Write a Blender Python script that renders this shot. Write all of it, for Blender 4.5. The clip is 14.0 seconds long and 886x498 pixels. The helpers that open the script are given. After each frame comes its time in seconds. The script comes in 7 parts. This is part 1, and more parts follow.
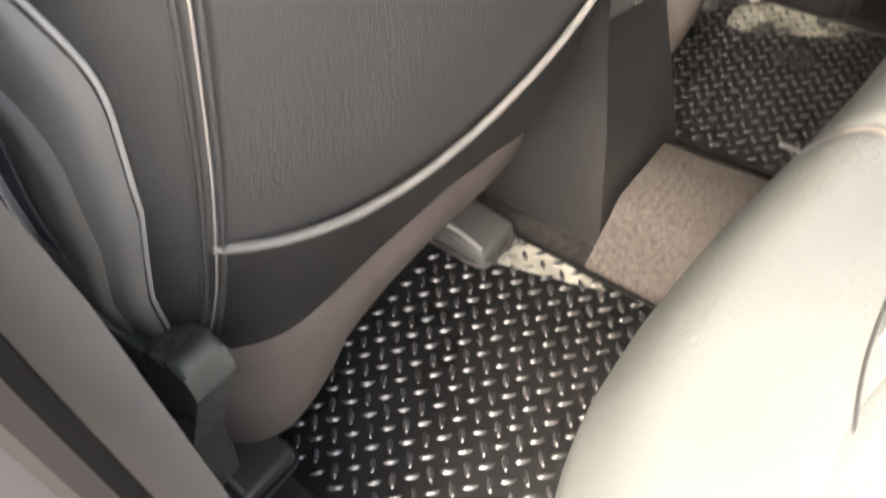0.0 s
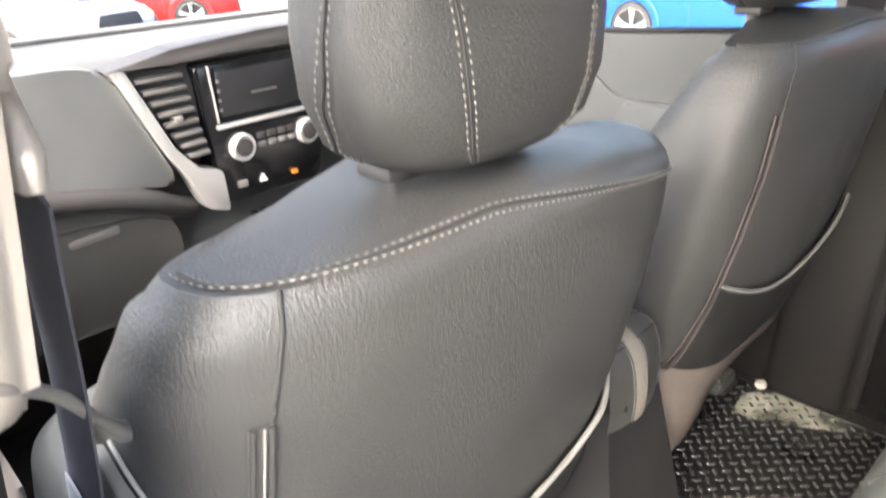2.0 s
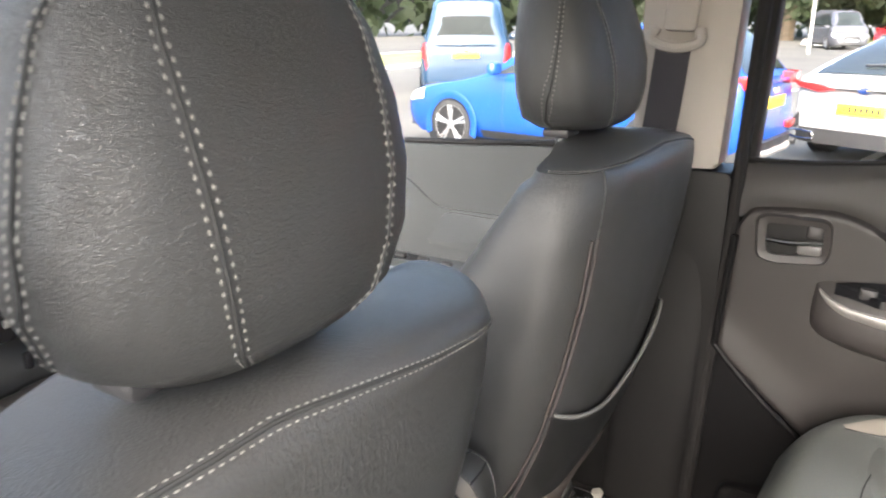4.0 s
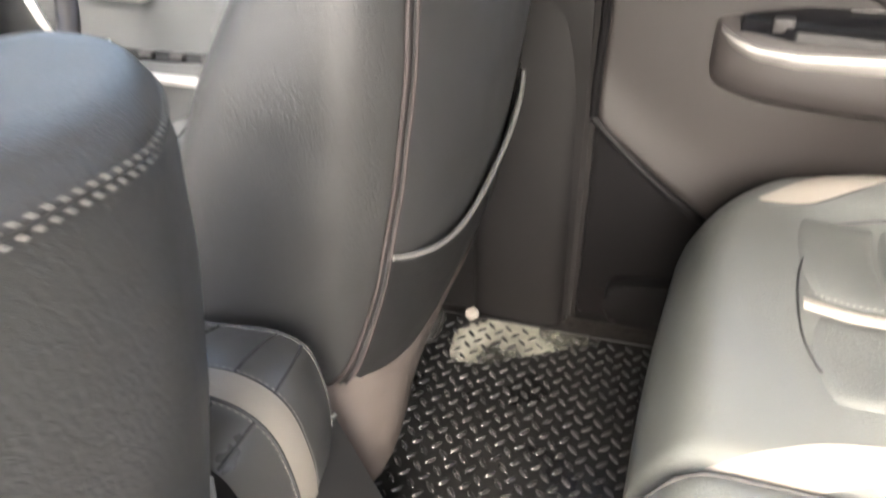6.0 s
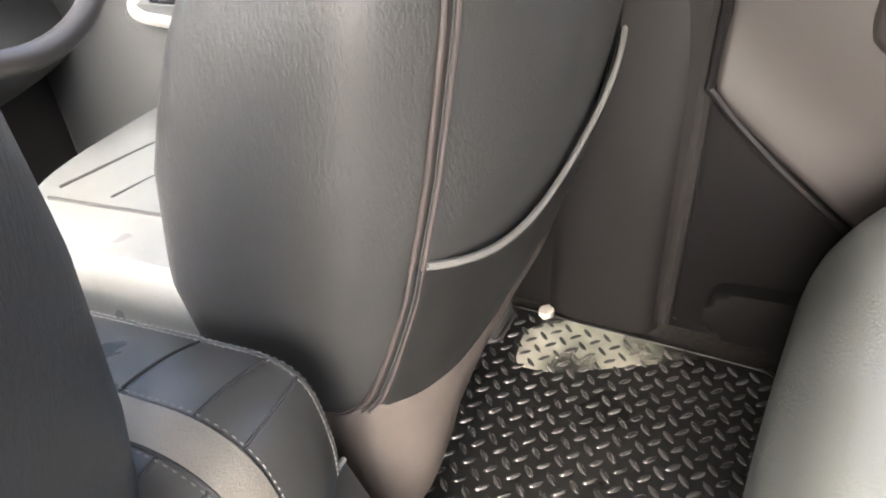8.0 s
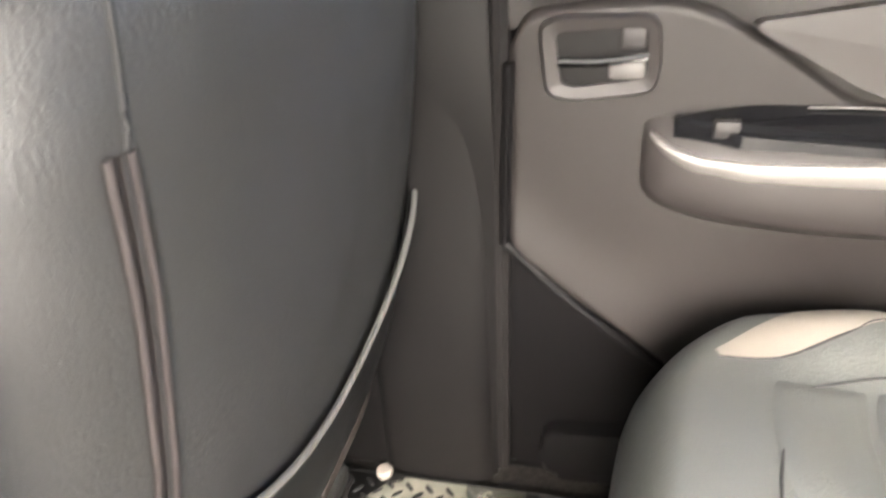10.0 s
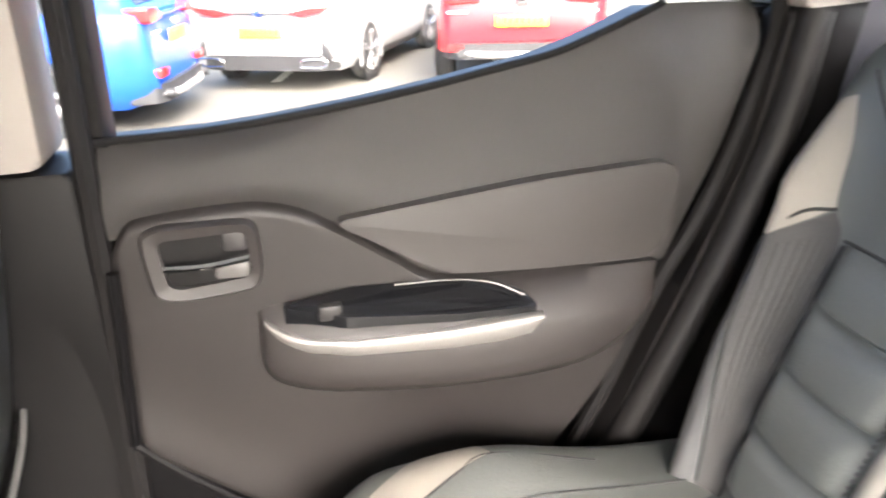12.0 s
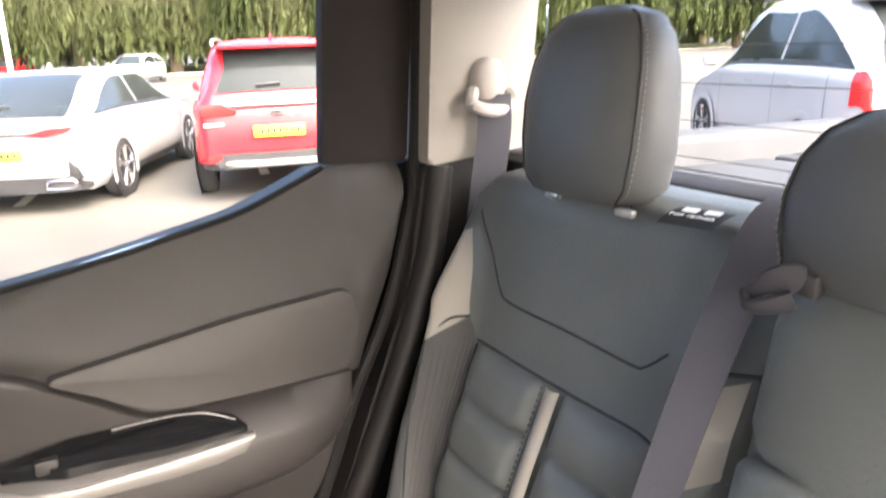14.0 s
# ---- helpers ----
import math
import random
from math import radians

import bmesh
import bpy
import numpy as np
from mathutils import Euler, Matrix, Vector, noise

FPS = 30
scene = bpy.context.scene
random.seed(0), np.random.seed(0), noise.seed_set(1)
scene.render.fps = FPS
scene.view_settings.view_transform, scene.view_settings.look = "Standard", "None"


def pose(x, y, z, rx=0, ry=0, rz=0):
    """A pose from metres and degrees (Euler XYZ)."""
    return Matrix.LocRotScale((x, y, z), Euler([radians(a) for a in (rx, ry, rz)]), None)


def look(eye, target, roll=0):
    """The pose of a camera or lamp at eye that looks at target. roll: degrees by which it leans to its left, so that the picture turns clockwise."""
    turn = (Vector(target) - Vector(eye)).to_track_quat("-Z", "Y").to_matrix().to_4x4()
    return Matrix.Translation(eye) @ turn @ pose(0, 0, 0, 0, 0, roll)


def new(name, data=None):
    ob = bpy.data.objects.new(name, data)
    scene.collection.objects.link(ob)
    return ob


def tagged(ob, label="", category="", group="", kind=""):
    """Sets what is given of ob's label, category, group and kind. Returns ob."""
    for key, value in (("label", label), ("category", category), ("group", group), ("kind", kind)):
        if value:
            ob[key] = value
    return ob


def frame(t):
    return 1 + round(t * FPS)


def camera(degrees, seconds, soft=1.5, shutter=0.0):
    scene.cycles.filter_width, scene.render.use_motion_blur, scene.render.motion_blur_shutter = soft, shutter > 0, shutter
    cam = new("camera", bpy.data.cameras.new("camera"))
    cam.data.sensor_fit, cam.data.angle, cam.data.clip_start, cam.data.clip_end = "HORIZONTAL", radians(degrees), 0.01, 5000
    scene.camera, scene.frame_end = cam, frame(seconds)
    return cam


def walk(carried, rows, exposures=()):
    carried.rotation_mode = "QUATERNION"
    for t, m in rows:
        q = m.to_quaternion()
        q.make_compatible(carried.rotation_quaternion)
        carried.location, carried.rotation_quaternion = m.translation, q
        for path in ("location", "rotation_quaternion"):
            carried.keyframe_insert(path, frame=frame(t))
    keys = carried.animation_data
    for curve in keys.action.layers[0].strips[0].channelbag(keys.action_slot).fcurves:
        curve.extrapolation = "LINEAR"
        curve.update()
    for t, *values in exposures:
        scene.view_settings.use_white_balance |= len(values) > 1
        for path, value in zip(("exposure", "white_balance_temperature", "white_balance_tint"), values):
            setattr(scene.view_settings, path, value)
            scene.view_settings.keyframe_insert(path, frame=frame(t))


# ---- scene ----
cam = camera(62.8, 14.0, soft=2.0, shutter=0.5)
PATH = [
    (0, (-0.68, -0.249, 0.753), (0.331, 0.603, -0.747), -3.5),
    (0.5, (-0.674, -0.282, 0.829), (0.449, 0.706, -0.499), -2.2),
    (1, (-0.681, -0.292, 0.878), (0.533, 0.807, -0.27), -1.8),
    (1.5, (-0.682, -0.3, 0.902), (0.577, 0.879, -0.11), -1.8),
    (2, (-0.693, -0.302, 0.937), (0.614, 0.941, 0.072), -0.6),
    (2.5, (-0.698, -0.297, 0.959), (0.643, 0.992, 0.223), 0.2),
    (3, (-0.675, -0.287, 0.966), (0.767, 0.924, 0.293), 1.1),
    (3.2, (-0.66, -0.284, 0.969), (0.835, 0.867, 0.306), 1.6),
    (5.3, (-0.413, -0.204, 0.898), (1.316, 0.415, 0.107), -0.0),
    (5.5, (-0.376, -0.201, 0.881), (1.339, 0.362, 0.019), -0.1),
    (5.7, (-0.341, -0.194, 0.863), (1.334, 0.333, -0.094), -0.5),
    (6, (-0.282, -0.183, 0.824), (1.291, 0.33, -0.298), -1.6),
    (6.5, (-0.215, -0.182, 0.786), (1.265, 0.326, -0.46), -2.2),
    (7, (-0.181, -0.165, 0.765), (1.278, 0.44, -0.462), -1.9),
    (7.2, (-0.161, -0.16, 0.754), (1.261, 0.555, -0.457), -2.9),
    (9.4, (-0.075, -0.187, 0.764), (1.389, 0.511, -0.407), -5.3),
    (9.5, (-0.059, -0.195, 0.772), (1.439, 0.467, -0.376), -4.7),
    (10, (-0.019, -0.201, 0.809), (1.658, 0.22, -0.197), -3.3),
    (10.5, (0.01, -0.268, 0.847), (1.766, 0.049, -0.057), -3.4),
    (11, (0.008, -0.277, 0.876), (1.827, -0.21, 0.049), -0.8),
    (11.5, (-0.006, -0.282, 0.892), (1.827, -0.447, 0.111), 0.5),
    (12, (-0.019, -0.268, 0.906), (1.778, -0.698, 0.14), 0.9),
    (12.5, (-0.063, -0.294, 0.922), (1.663, -0.967, 0.167), 1.5),
    (13, (-0.099, -0.314, 0.956), (1.577, -1.11, 0.208), -0.2),
    (13.5, (-0.147, -0.328, 0.984), (1.491, -1.254, 0.304), 0.3),
    (14, (-0.194, -0.325, 1.003), (1.465, -1.315, 0.483), -0.3),
]
walk(cam, [(t, look(eye, target, roll)) for t, eye, target, roll in PATH], exposures=[(0.0, 3.46, 6600, 10), (1.0, 3.7, 6500, 9), (2.0, 3.71, 6350, 8), (2.5, 3.3, 6100, 6), (3.0, 3.08, 6000, 6), (5.3, 3.47, 6400, 10), (6.0, 3.77, 6320, 9), (7.0, 4.19, 6250, 9), (9.3, 3.87, 6300, 9), (10.5, 4.15, 6300, 9), (11.5, 3.88, 6130, 9), (12.5, 3.86, 6320, 10), (13.5, 3.76, 6550, 11), (14.0, 3.5, 6500, 11)])

# ---------- world and light ----------
world = bpy.data.worlds.new("world")
scene.world = world
world.use_nodes = True
wn = world.node_tree
sky = wn.nodes.new("ShaderNodeTexSky")
sky.sky_type = "NISHITA"
sky.sun_disc = False
SUN_EL, SUN_AZ = radians(42), radians(264)
sky.sun_elevation = SUN_EL
sky.sun_rotation = SUN_AZ
sky.air_density, sky.dust_density, sky.ozone_density = 1.0, 7.0, 1.0
wn.links.new(sky.outputs[0], wn.nodes["Background"].inputs[0])
wn.nodes["Background"].inputs[1].default_value = 0.15
sun_data = bpy.data.lights.new("sun", "SUN")
sun_data.energy, sun_data.angle, sun_data.color = 1.0, radians(70), (1.0, 0.98, 0.95)
sun = new("sun", sun_data)
sun.matrix_world = look(Vector((0, 0, 30)), Vector((0, 0, 30)) - Vector((math.sin(SUN_AZ) * math.cos(SUN_EL), math.cos(SUN_AZ) * math.cos(SUN_EL), math.sin(SUN_EL))))

# ---------- materials ----------
MATS = {}


def mat(name, color, rough=0.5, metal=0.0, var=0.12, vscale=6.0, bump=0.0, bscale=200.0, kind="noise", spec=0.5, coat=0.0, stretch=None, rvar=0.08, rand=0.0, crease=None):
    """A surface with broad colour variation, roughness variation and a fine relief, in metres."""
    if name in MATS:
        return MATS[name]
    m = bpy.data.materials.new(name)
    m.use_nodes = True
    nt = m.node_tree
    n, l = nt.nodes, nt.links
    b = n["Principled BSDF"]
    co = n.new("ShaderNodeTexCoord")
    src = co.outputs["Object"]
    if stretch:
        mp = n.new("ShaderNodeMapping")
        mp.inputs["Scale"].default_value = stretch
        l.new(src, mp.inputs[0])
        src = mp.outputs[0]
    big = n.new("ShaderNodeTexNoise")
    big.inputs["Scale"].default_value = vscale
    big.inputs["Detail"].default_value = 5
    l.new(co.outputs["Object"], big.inputs["Vector"])
    ramp = n.new("ShaderNodeMapRange")
    ramp.inputs[1].default_value, ramp.inputs[2].default_value = 0.3, 0.7
    ramp.inputs[3].default_value, ramp.inputs[4].default_value = 1 - var, 1 + var
    l.new(big.outputs[0], ramp.inputs[0])
    mul = n.new("ShaderNodeVectorMath")
    mul.operation = "SCALE"
    mul.inputs[0].default_value = color
    l.new(ramp.outputs[0], mul.inputs["Scale"])
    last = mul.outputs[0]
    if rand:
        oi = n.new("ShaderNodeObjectInfo")
        r2 = n.new("ShaderNodeMapRange")
        r2.inputs[3].default_value, r2.inputs[4].default_value = 1 - rand, 1 + rand
        l.new(oi.outputs["Random"], r2.inputs[0])
        m2 = n.new("ShaderNodeVectorMath")
        m2.operation = "SCALE"
        l.new(last, m2.inputs[0])
        l.new(r2.outputs[0], m2.inputs["Scale"])
        last = m2.outputs[0]
    l.new(last, b.inputs["Base Color"])
    rr = n.new("ShaderNodeMapRange")
    rr.inputs[1].default_value, rr.inputs[2].default_value = 0.3, 0.7
    rr.inputs[3].default_value, rr.inputs[4].default_value = max(0.02, rough - rvar), min(1, rough + rvar)
    l.new(big.outputs[0], rr.inputs[0])
    l.new(rr.outputs[0], b.inputs["Roughness"])
    b.inputs["Metallic"].default_value = metal
    b.inputs["Specular IOR Level"].default_value = spec
    b.inputs["Coat Weight"].default_value = coat
    b.inputs["Coat Roughness"].default_value = 0.08
    if bump:
        if kind == "leather":
            v = n.new("ShaderNodeTexVoronoi")
            v.feature = "DISTANCE_TO_EDGE"
            v.inputs["Scale"].default_value = bscale
            wob = n.new("ShaderNodeTexNoise")
            wob.inputs["Scale"].default_value = bscale * 0.6
            l.new(src, wob.inputs["Vector"])
            add = n.new("ShaderNodeVectorMath")
            add.operation = "MULTIPLY_ADD"
            add.inputs[1].default_value = (0.012, 0.012, 0.012)
            l.new(wob.outputs["Color"], add.inputs[0])
            l.new(src, add.inputs[2])
            l.new(add.outputs[0], v.inputs["Vector"])
            cl = n.new("ShaderNodeMapRange")
            cl.inputs[2].default_value = 0.25
            l.new(v.outputs["Distance"], cl.inputs[0])
            h = cl.outputs[0]
        else:
            v = n.new("ShaderNodeTexNoise")
            v.inputs["Scale"].default_value = bscale
            v.inputs["Detail"].default_value = 4
            l.new(src, v.inputs["Vector"])
            h = v.outputs[0]
        bp = n.new("ShaderNodeBump")
        bp.inputs["Strength"].default_value = bump
        bp.inputs["Distance"].default_value = 0.001 if bscale > 40 else 0.01
        l.new(h, bp.inputs["Height"])
        normal = bp.outputs[0]
        if crease:
            # fine stretched wrinkles that come and go over the surface
            mp2 = n.new("ShaderNodeMapping")
            mp2.inputs["Scale"].default_value = crease
            l.new(co.outputs["Object"], mp2.inputs[0])
            wr = n.new("ShaderNodeTexNoise")
            wr.inputs["Scale"].default_value, wr.inputs["Detail"].default_value, wr.inputs["Distortion"].default_value = 1.0, 3, 0.6
            l.new(mp2.outputs[0], wr.inputs["Vector"])
            area = n.new("ShaderNodeMapRange")
            area.inputs[1].default_value, area.inputs[2].default_value = 0.42, 0.62
            area.inputs[3].default_value, area.inputs[4].default_value = 0.12, 0.75
            l.new(big.outputs[0], area.inputs[0])
            b2 = n.new("ShaderNodeBump")
            b2.inputs["Distance"].default_value = 0.0016
            l.new(area.outputs[0], b2.inputs["Strength"])
            l.new(wr.outputs[0], b2.inputs["Height"])
            l.new(normal, b2.inputs["Normal"])
            normal = b2.outputs[0]
        l.new(normal, b.inputs["Normal"])
    MATS[name] = m
    return m


def glass(name, color=(1, 1, 1), rough=0.0, ior=1.45):
    m = bpy.data.materials.new(name)
    m.use_nodes = True
    b = m.node_tree.nodes["Principled BSDF"]
    b.inputs["Base Color"].default_value = (*color, 1)
    b.inputs["Transmission Weight"].default_value = 1
    b.inputs["Roughness"].default_value = rough
    b.inputs["IOR"].default_value = ior
    MATS[name] = m
    return m


LEATHER = mat("black_leather", (0.047, 0.0465, 0.046), 0.37, spec=0.6, bump=0.2, bscale=520, kind="leather", var=0.15, vscale=5, crease=(430, 430, 150))
LEATHER_H = mat("headrest_leather", (0.045, 0.0445, 0.044), 0.37, spec=0.6, bump=0.35, bscale=420, kind="leather", var=0.15, vscale=6, crease=(300, 300, 400))
LEATHER_R = mat("grey_green_leather", (0.114, 0.12, 0.113), 0.38, spec=0.6, bump=0.15, bscale=520, kind="leather", var=0.12, vscale=5, crease=(320, 320, 320))
# Paler than the black seat leather: windscreen sheen put into the colour.
LEATHER_LIT = mat("front_cushion_leather", (0.13, 0.133, 0.128), 0.34, bump=0.15, bscale=520, kind="leather", var=0.1, vscale=5)
# Base raised above LEATHER's: the lid's windscreen reflection is in the colour.
LIT_LIDLEATHER = mat("armrest_leather", (0.098, 0.0965, 0.092), 0.32, bump=0.12, bscale=480, kind="leather", var=0.12, vscale=6, spec=0.9)
# Paler copy of LEATHER_H: light on the rear headrests put into colour.
LEATHER_H_LIT = mat("rear_headrest_leather", (0.09, 0.0925, 0.0935), 0.38, bump=0.25, bscale=480, kind="leather", var=0.12, vscale=6)
LEATHER_P = mat("perforated_leather", (0.0638, 0.0612, 0.0585), 0.5, bump=0.25, bscale=260, kind="leather", var=0.1)
CREAM = mat("cream_leather", (0.3591, 0.3285, 0.2833), 0.5, bump=0.25, bscale=420, kind="leather", var=0.06)
SEAM = mat("seam_shadow", (0.0293, 0.0293, 0.0293), 0.7, var=0.1)
THREAD = mat("pale_thread", (0.27, 0.26, 0.24), 0.7, var=0.1, vscale=80)
ZIPMETAL = mat("zip_metal", (0.34, 0.32, 0.3), 0.4, metal=0.4)
PIPING = mat("silver_grey_piping", (0.15, 0.147, 0.138), 0.34, var=0.12, vscale=30)
FELT = mat("brown_felt", (0.112, 0.094, 0.083), 0.95, bump=0.8, bscale=900, var=0.15, vscale=14, spec=0.1)
CARPET = mat("beige_carpet", (0.072, 0.066, 0.061), 1.0, bump=1.0, bscale=700, var=0.3, vscale=160, spec=0.05)
FLOORCARPET = mat("dark_carpet", (0.0399, 0.0372, 0.0359), 1.0, bump=1.0, bscale=700, var=0.3, vscale=120, spec=0.05)
RUBBER = mat("black_rubber_mat", (0.0106, 0.0106, 0.0106), 0.33, bump=0.08, bscale=500, var=0.2, vscale=9, rvar=0.12, spec=0.16)
DIAMOND = mat("raised_rubber", (0.035, 0.035, 0.035), 0.27, var=0.2, rvar=0.06, spec=0.9, rand=0.2)
PLASTIC = mat("dark_plastic", (0.0372, 0.0346, 0.0346), 0.5, bump=0.15, bscale=900, var=0.12)
CONSOLE = mat("console_plastic", (0.021, 0.0205, 0.021), 0.42, bump=0.15, bscale=900, var=0.12)
PLASTIC_G = mat("grey_plastic", (0.1264, 0.1197, 0.1157), 0.42, bump=0.12, bscale=900, var=0.1)
FOOT = mat("rail_cover_plastic", (0.0599, 0.0599, 0.0572), 0.36, bump=0.1, bscale=900, var=0.1)
ZIPTAPE = mat("brown_zip_tape", (0.0479, 0.0399, 0.0386), 0.6, var=0.1, bump=0.2, bscale=700)
GREYPL = mat("pale_grey_plastic", (0.2128, 0.2061, 0.1968), 0.4, bump=0.12, bscale=900, var=0.08)
TAUPE = mat("taupe_door_plastic", (0.0425, 0.0375, 0.036), 0.45, bump=0.18, bscale=1100, var=0.08, vscale=3)
# Darker copy of TAUPE: the shade below the armrest put into colour.
SHADED_TAUPE = mat("hard_door_plastic", (0.029, 0.0255, 0.0245), 0.48, bump=0.18, bscale=1100, var=0.08, vscale=3, spec=0.4)
INSERT = mat("padded_door_vinyl", (0.0572, 0.0519, 0.0492), 0.42, bump=0.2, bscale=700, kind="leather", var=0.08, vscale=3)
TAUPE_D = mat("soft_door_vinyl", (0.0904, 0.0838, 0.0798), 0.37, bump=0.2, bscale=700, kind="leather", var=0.08, vscale=3)
FRAMEBROWN = mat("dark_brown_frame", (0.026, 0.0215, 0.021), 0.55, var=0.12, bump=0.1, bscale=900, spec=0.08)
KICKB = mat("black_door_plastic", (0.0073, 0.0069, 0.0074), 0.45, bump=0.15, bscale=900, var=0.12, spec=0.15)
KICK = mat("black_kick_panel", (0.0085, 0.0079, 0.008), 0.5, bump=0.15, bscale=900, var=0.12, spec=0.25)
FDOOR = mat("front_door_plastic", (0.082, 0.085, 0.087), 0.42, bump=0.18, bscale=1100, var=0.08, vscale=3, spec=0.45)
LIGHTTRIM = mat("light_grey_trim", (0.3857, 0.3525, 0.3165), 0.6, bump=0.15, bscale=900, var=0.05)
# Darkened copy of LIGHTTRIM; the rear corner's shade is in the colour.
SHADED_TRIM = mat("beige_pillar_trim", (0.27, 0.243, 0.215), 0.6, bump=0.15, bscale=900, var=0.05)
# Paler than the cover's own dark grey: doorway light put into the colour.
LIT_RECLINE = mat("recliner_plastic", (0.37, 0.363, 0.342), 0.45, bump=0.1, bscale=900, var=0.08)
SHIELD = mat("grey_green_plastic", (0.105, 0.111, 0.099), 0.3, bump=0.08, bscale=900, var=0.1)
SILVER = mat("satin_silver", (0.3, 0.285, 0.27), 0.36, metal=0.45, var=0.05)
CHROME = mat("chrome", (0.62, 0.62, 0.62), 0.1, metal=1.0, var=0.03, rvar=0.04)
GLOSSBLACK = mat("gloss_black", (0.0106, 0.0106, 0.012), 0.12, var=0.1, rvar=0.04)
SEAL = mat("rubber_seal", (0.016, 0.0149, 0.0149), 0.6, var=0.15, spec=0.15)
DASHPL = mat("dashboard_plastic", (0.112, 0.114, 0.113), 0.42, bump=0.15, bscale=800, var=0.1)
DASHTOP = mat("dashboard_top_skin", (0.088, 0.089, 0.089), 0.55, bump=0.15, bscale=800, var=0.1, spec=0.3)
DASHSILVER = mat("dashboard_silver", (0.5586, 0.5453, 0.532), 0.33, metal=0.6, var=0.05)
PILLARBLK = mat("dark_pillar_plastic", (0.0186, 0.0166, 0.0162), 0.5, bump=0.12, bscale=900, var=0.12, spec=0.3)
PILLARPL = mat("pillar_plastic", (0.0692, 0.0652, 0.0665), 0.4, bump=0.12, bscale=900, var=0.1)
WEB = mat("purple_grey_webbing", (0.066, 0.064, 0.078), 0.7, bump=0.5, bscale=600, var=0.1, stretch=(1, 1, 0.2))
# Darker copy of WEB: the belt tongue's shade put into the webbing colour.
WEB_SHADED = mat("dark_webbing", (0.042, 0.040, 0.046), 0.75, bump=0.5, bscale=600, var=0.15, spec=0.2)
WHITEPL = mat("white_label", (0.62, 0.62, 0.62), 0.5, var=0.04)
HEADLINER = mat("pale_headliner", (0.62, 0.62, 0.62), 0.95, bump=0.4, bscale=600, var=0.05)
GLASS = glass("clear_glass", ior=1.16)


# ---------- shape helpers ----------
def part(name, bm, material, parent=None, label="", smooth=True):
    bmesh.ops.recalc_face_normals(bm, faces=bm.faces)
    me = bpy.data.meshes.new(name)
    bm.to_mesh(me)
    bm.free()
    if material:
        me.materials.append(material)
    if smooth:
        me.polygons.foreach_set("use_smooth", [True] * len(me.polygons))
        me.set_sharp_from_angle(angle=radians(42))
    ob = new(name, me)
    ob.parent = parent
    if parent is not None and parent.parent is None and parent.type == "EMPTY":
        ob.matrix_parent_inverse = parent.matrix_basis.inverted()
    if label:
        tagged(ob, label)
    return ob


def thing(name, label, category, at=(0, 0, 0), group="", kind=""):
    e = new(name)
    e.location = at
    e.empty_display_size = 0.05
    return tagged(e, label, category, group, kind)


def lerp_table(rows, z):
    """Rows of (z, a, b, ...): values eased between rows."""
    if z <= rows[0][0]:
        return rows[0][1:]
    for a, b in zip(rows, rows[1:]):
        if z <= b[0]:
            f = (z - a[0]) / (b[0] - a[0])
            return tuple(p + (q - p) * f for p, q in zip(a[1:], b[1:]))
    return rows[-1][1:]


def smooth_path(points, n=40):
    """Catmull-Rom through the points, n places."""
    p = [Vector(q) for q in points]
    p = [p[0] * 2 - p[1]] + p + [p[-1] * 2 - p[-2]]
    out = []
    segs = len(p) - 3
    for k in range(n + 1):
        u = k / n * segs
        i = min(int(u), segs - 1)
        f = u - i
        a, b, c, d = p[i:i + 4]
        out.append(0.5 * (2 * b + (c - a) * f + (2 * a - 5 * b + 4 * c - d) * f * f + (3 * b - a - 3 * c + d) * f ** 3))
    return out


def loft(bm, rings, closed=True, caps=True):
    rows = [[bm.verts.new(p) for p in r] for r in rings]
    for a, b in zip(rows, rows[1:]):
        n = len(a)
        for i in range(n if closed else n - 1):
            j = (i + 1) % n
            bm.faces.new((a[i], a[j], b[j], b[i]))
    if caps and closed:
        for r in (rows[0], rows[-1]):
            c = bm.verts.new(sum((v.co for v in r), Vector()) / len(r))
            for i in range(len(r)):
                bm.faces.new((r[i], r[(i + 1) % len(r)], c))
    return bm


def ring(cx, cy, z, hx, hb, hf, nb=2.6, nf=2.6, n=56):
    """A rounded outline lying flat: half width hx, depth hb towards -y and hf towards +y."""
    out = []
    for k in range(n):
        a = 2 * math.pi * k / n
        c, s = math.cos(a), math.sin(a)
        e, h = (nb, hb) if s < 0 else (nf, hf)
        out.append(Vector((cx + hx * math.copysign(abs(c) ** (2 / e), c), cy + h * math.copysign(abs(s) ** (2 / e), s), z)))
    return out


def tube(points, r, n=8, bm=None, taper=None, caps=True):
    bm = bm or bmesh.new()
    pts = [Vector(p) for p in points]
    up = Vector((0.13, 0.21, 1)).normalized()
    rings = []
    for i, p in enumerate(pts):
        t = (pts[min(i + 1, len(pts) - 1)] - pts[max(i - 1, 0)]).normalized()
        if abs(t.dot(up)) > 0.95:
            up = Vector((1, 0.2, 0.1)).normalized()
        a = t.cross(up).normalized()
        b = t.cross(a).normalized()
        rad = r * (taper(i / (len(pts) - 1)) if taper else 1)
        rings.append([p + rad * (a * math.cos(2 * math.pi * k / n) + b * math.sin(2 * math.pi * k / n)) for k in range(n)])
    return loft(bm, rings, caps=caps)


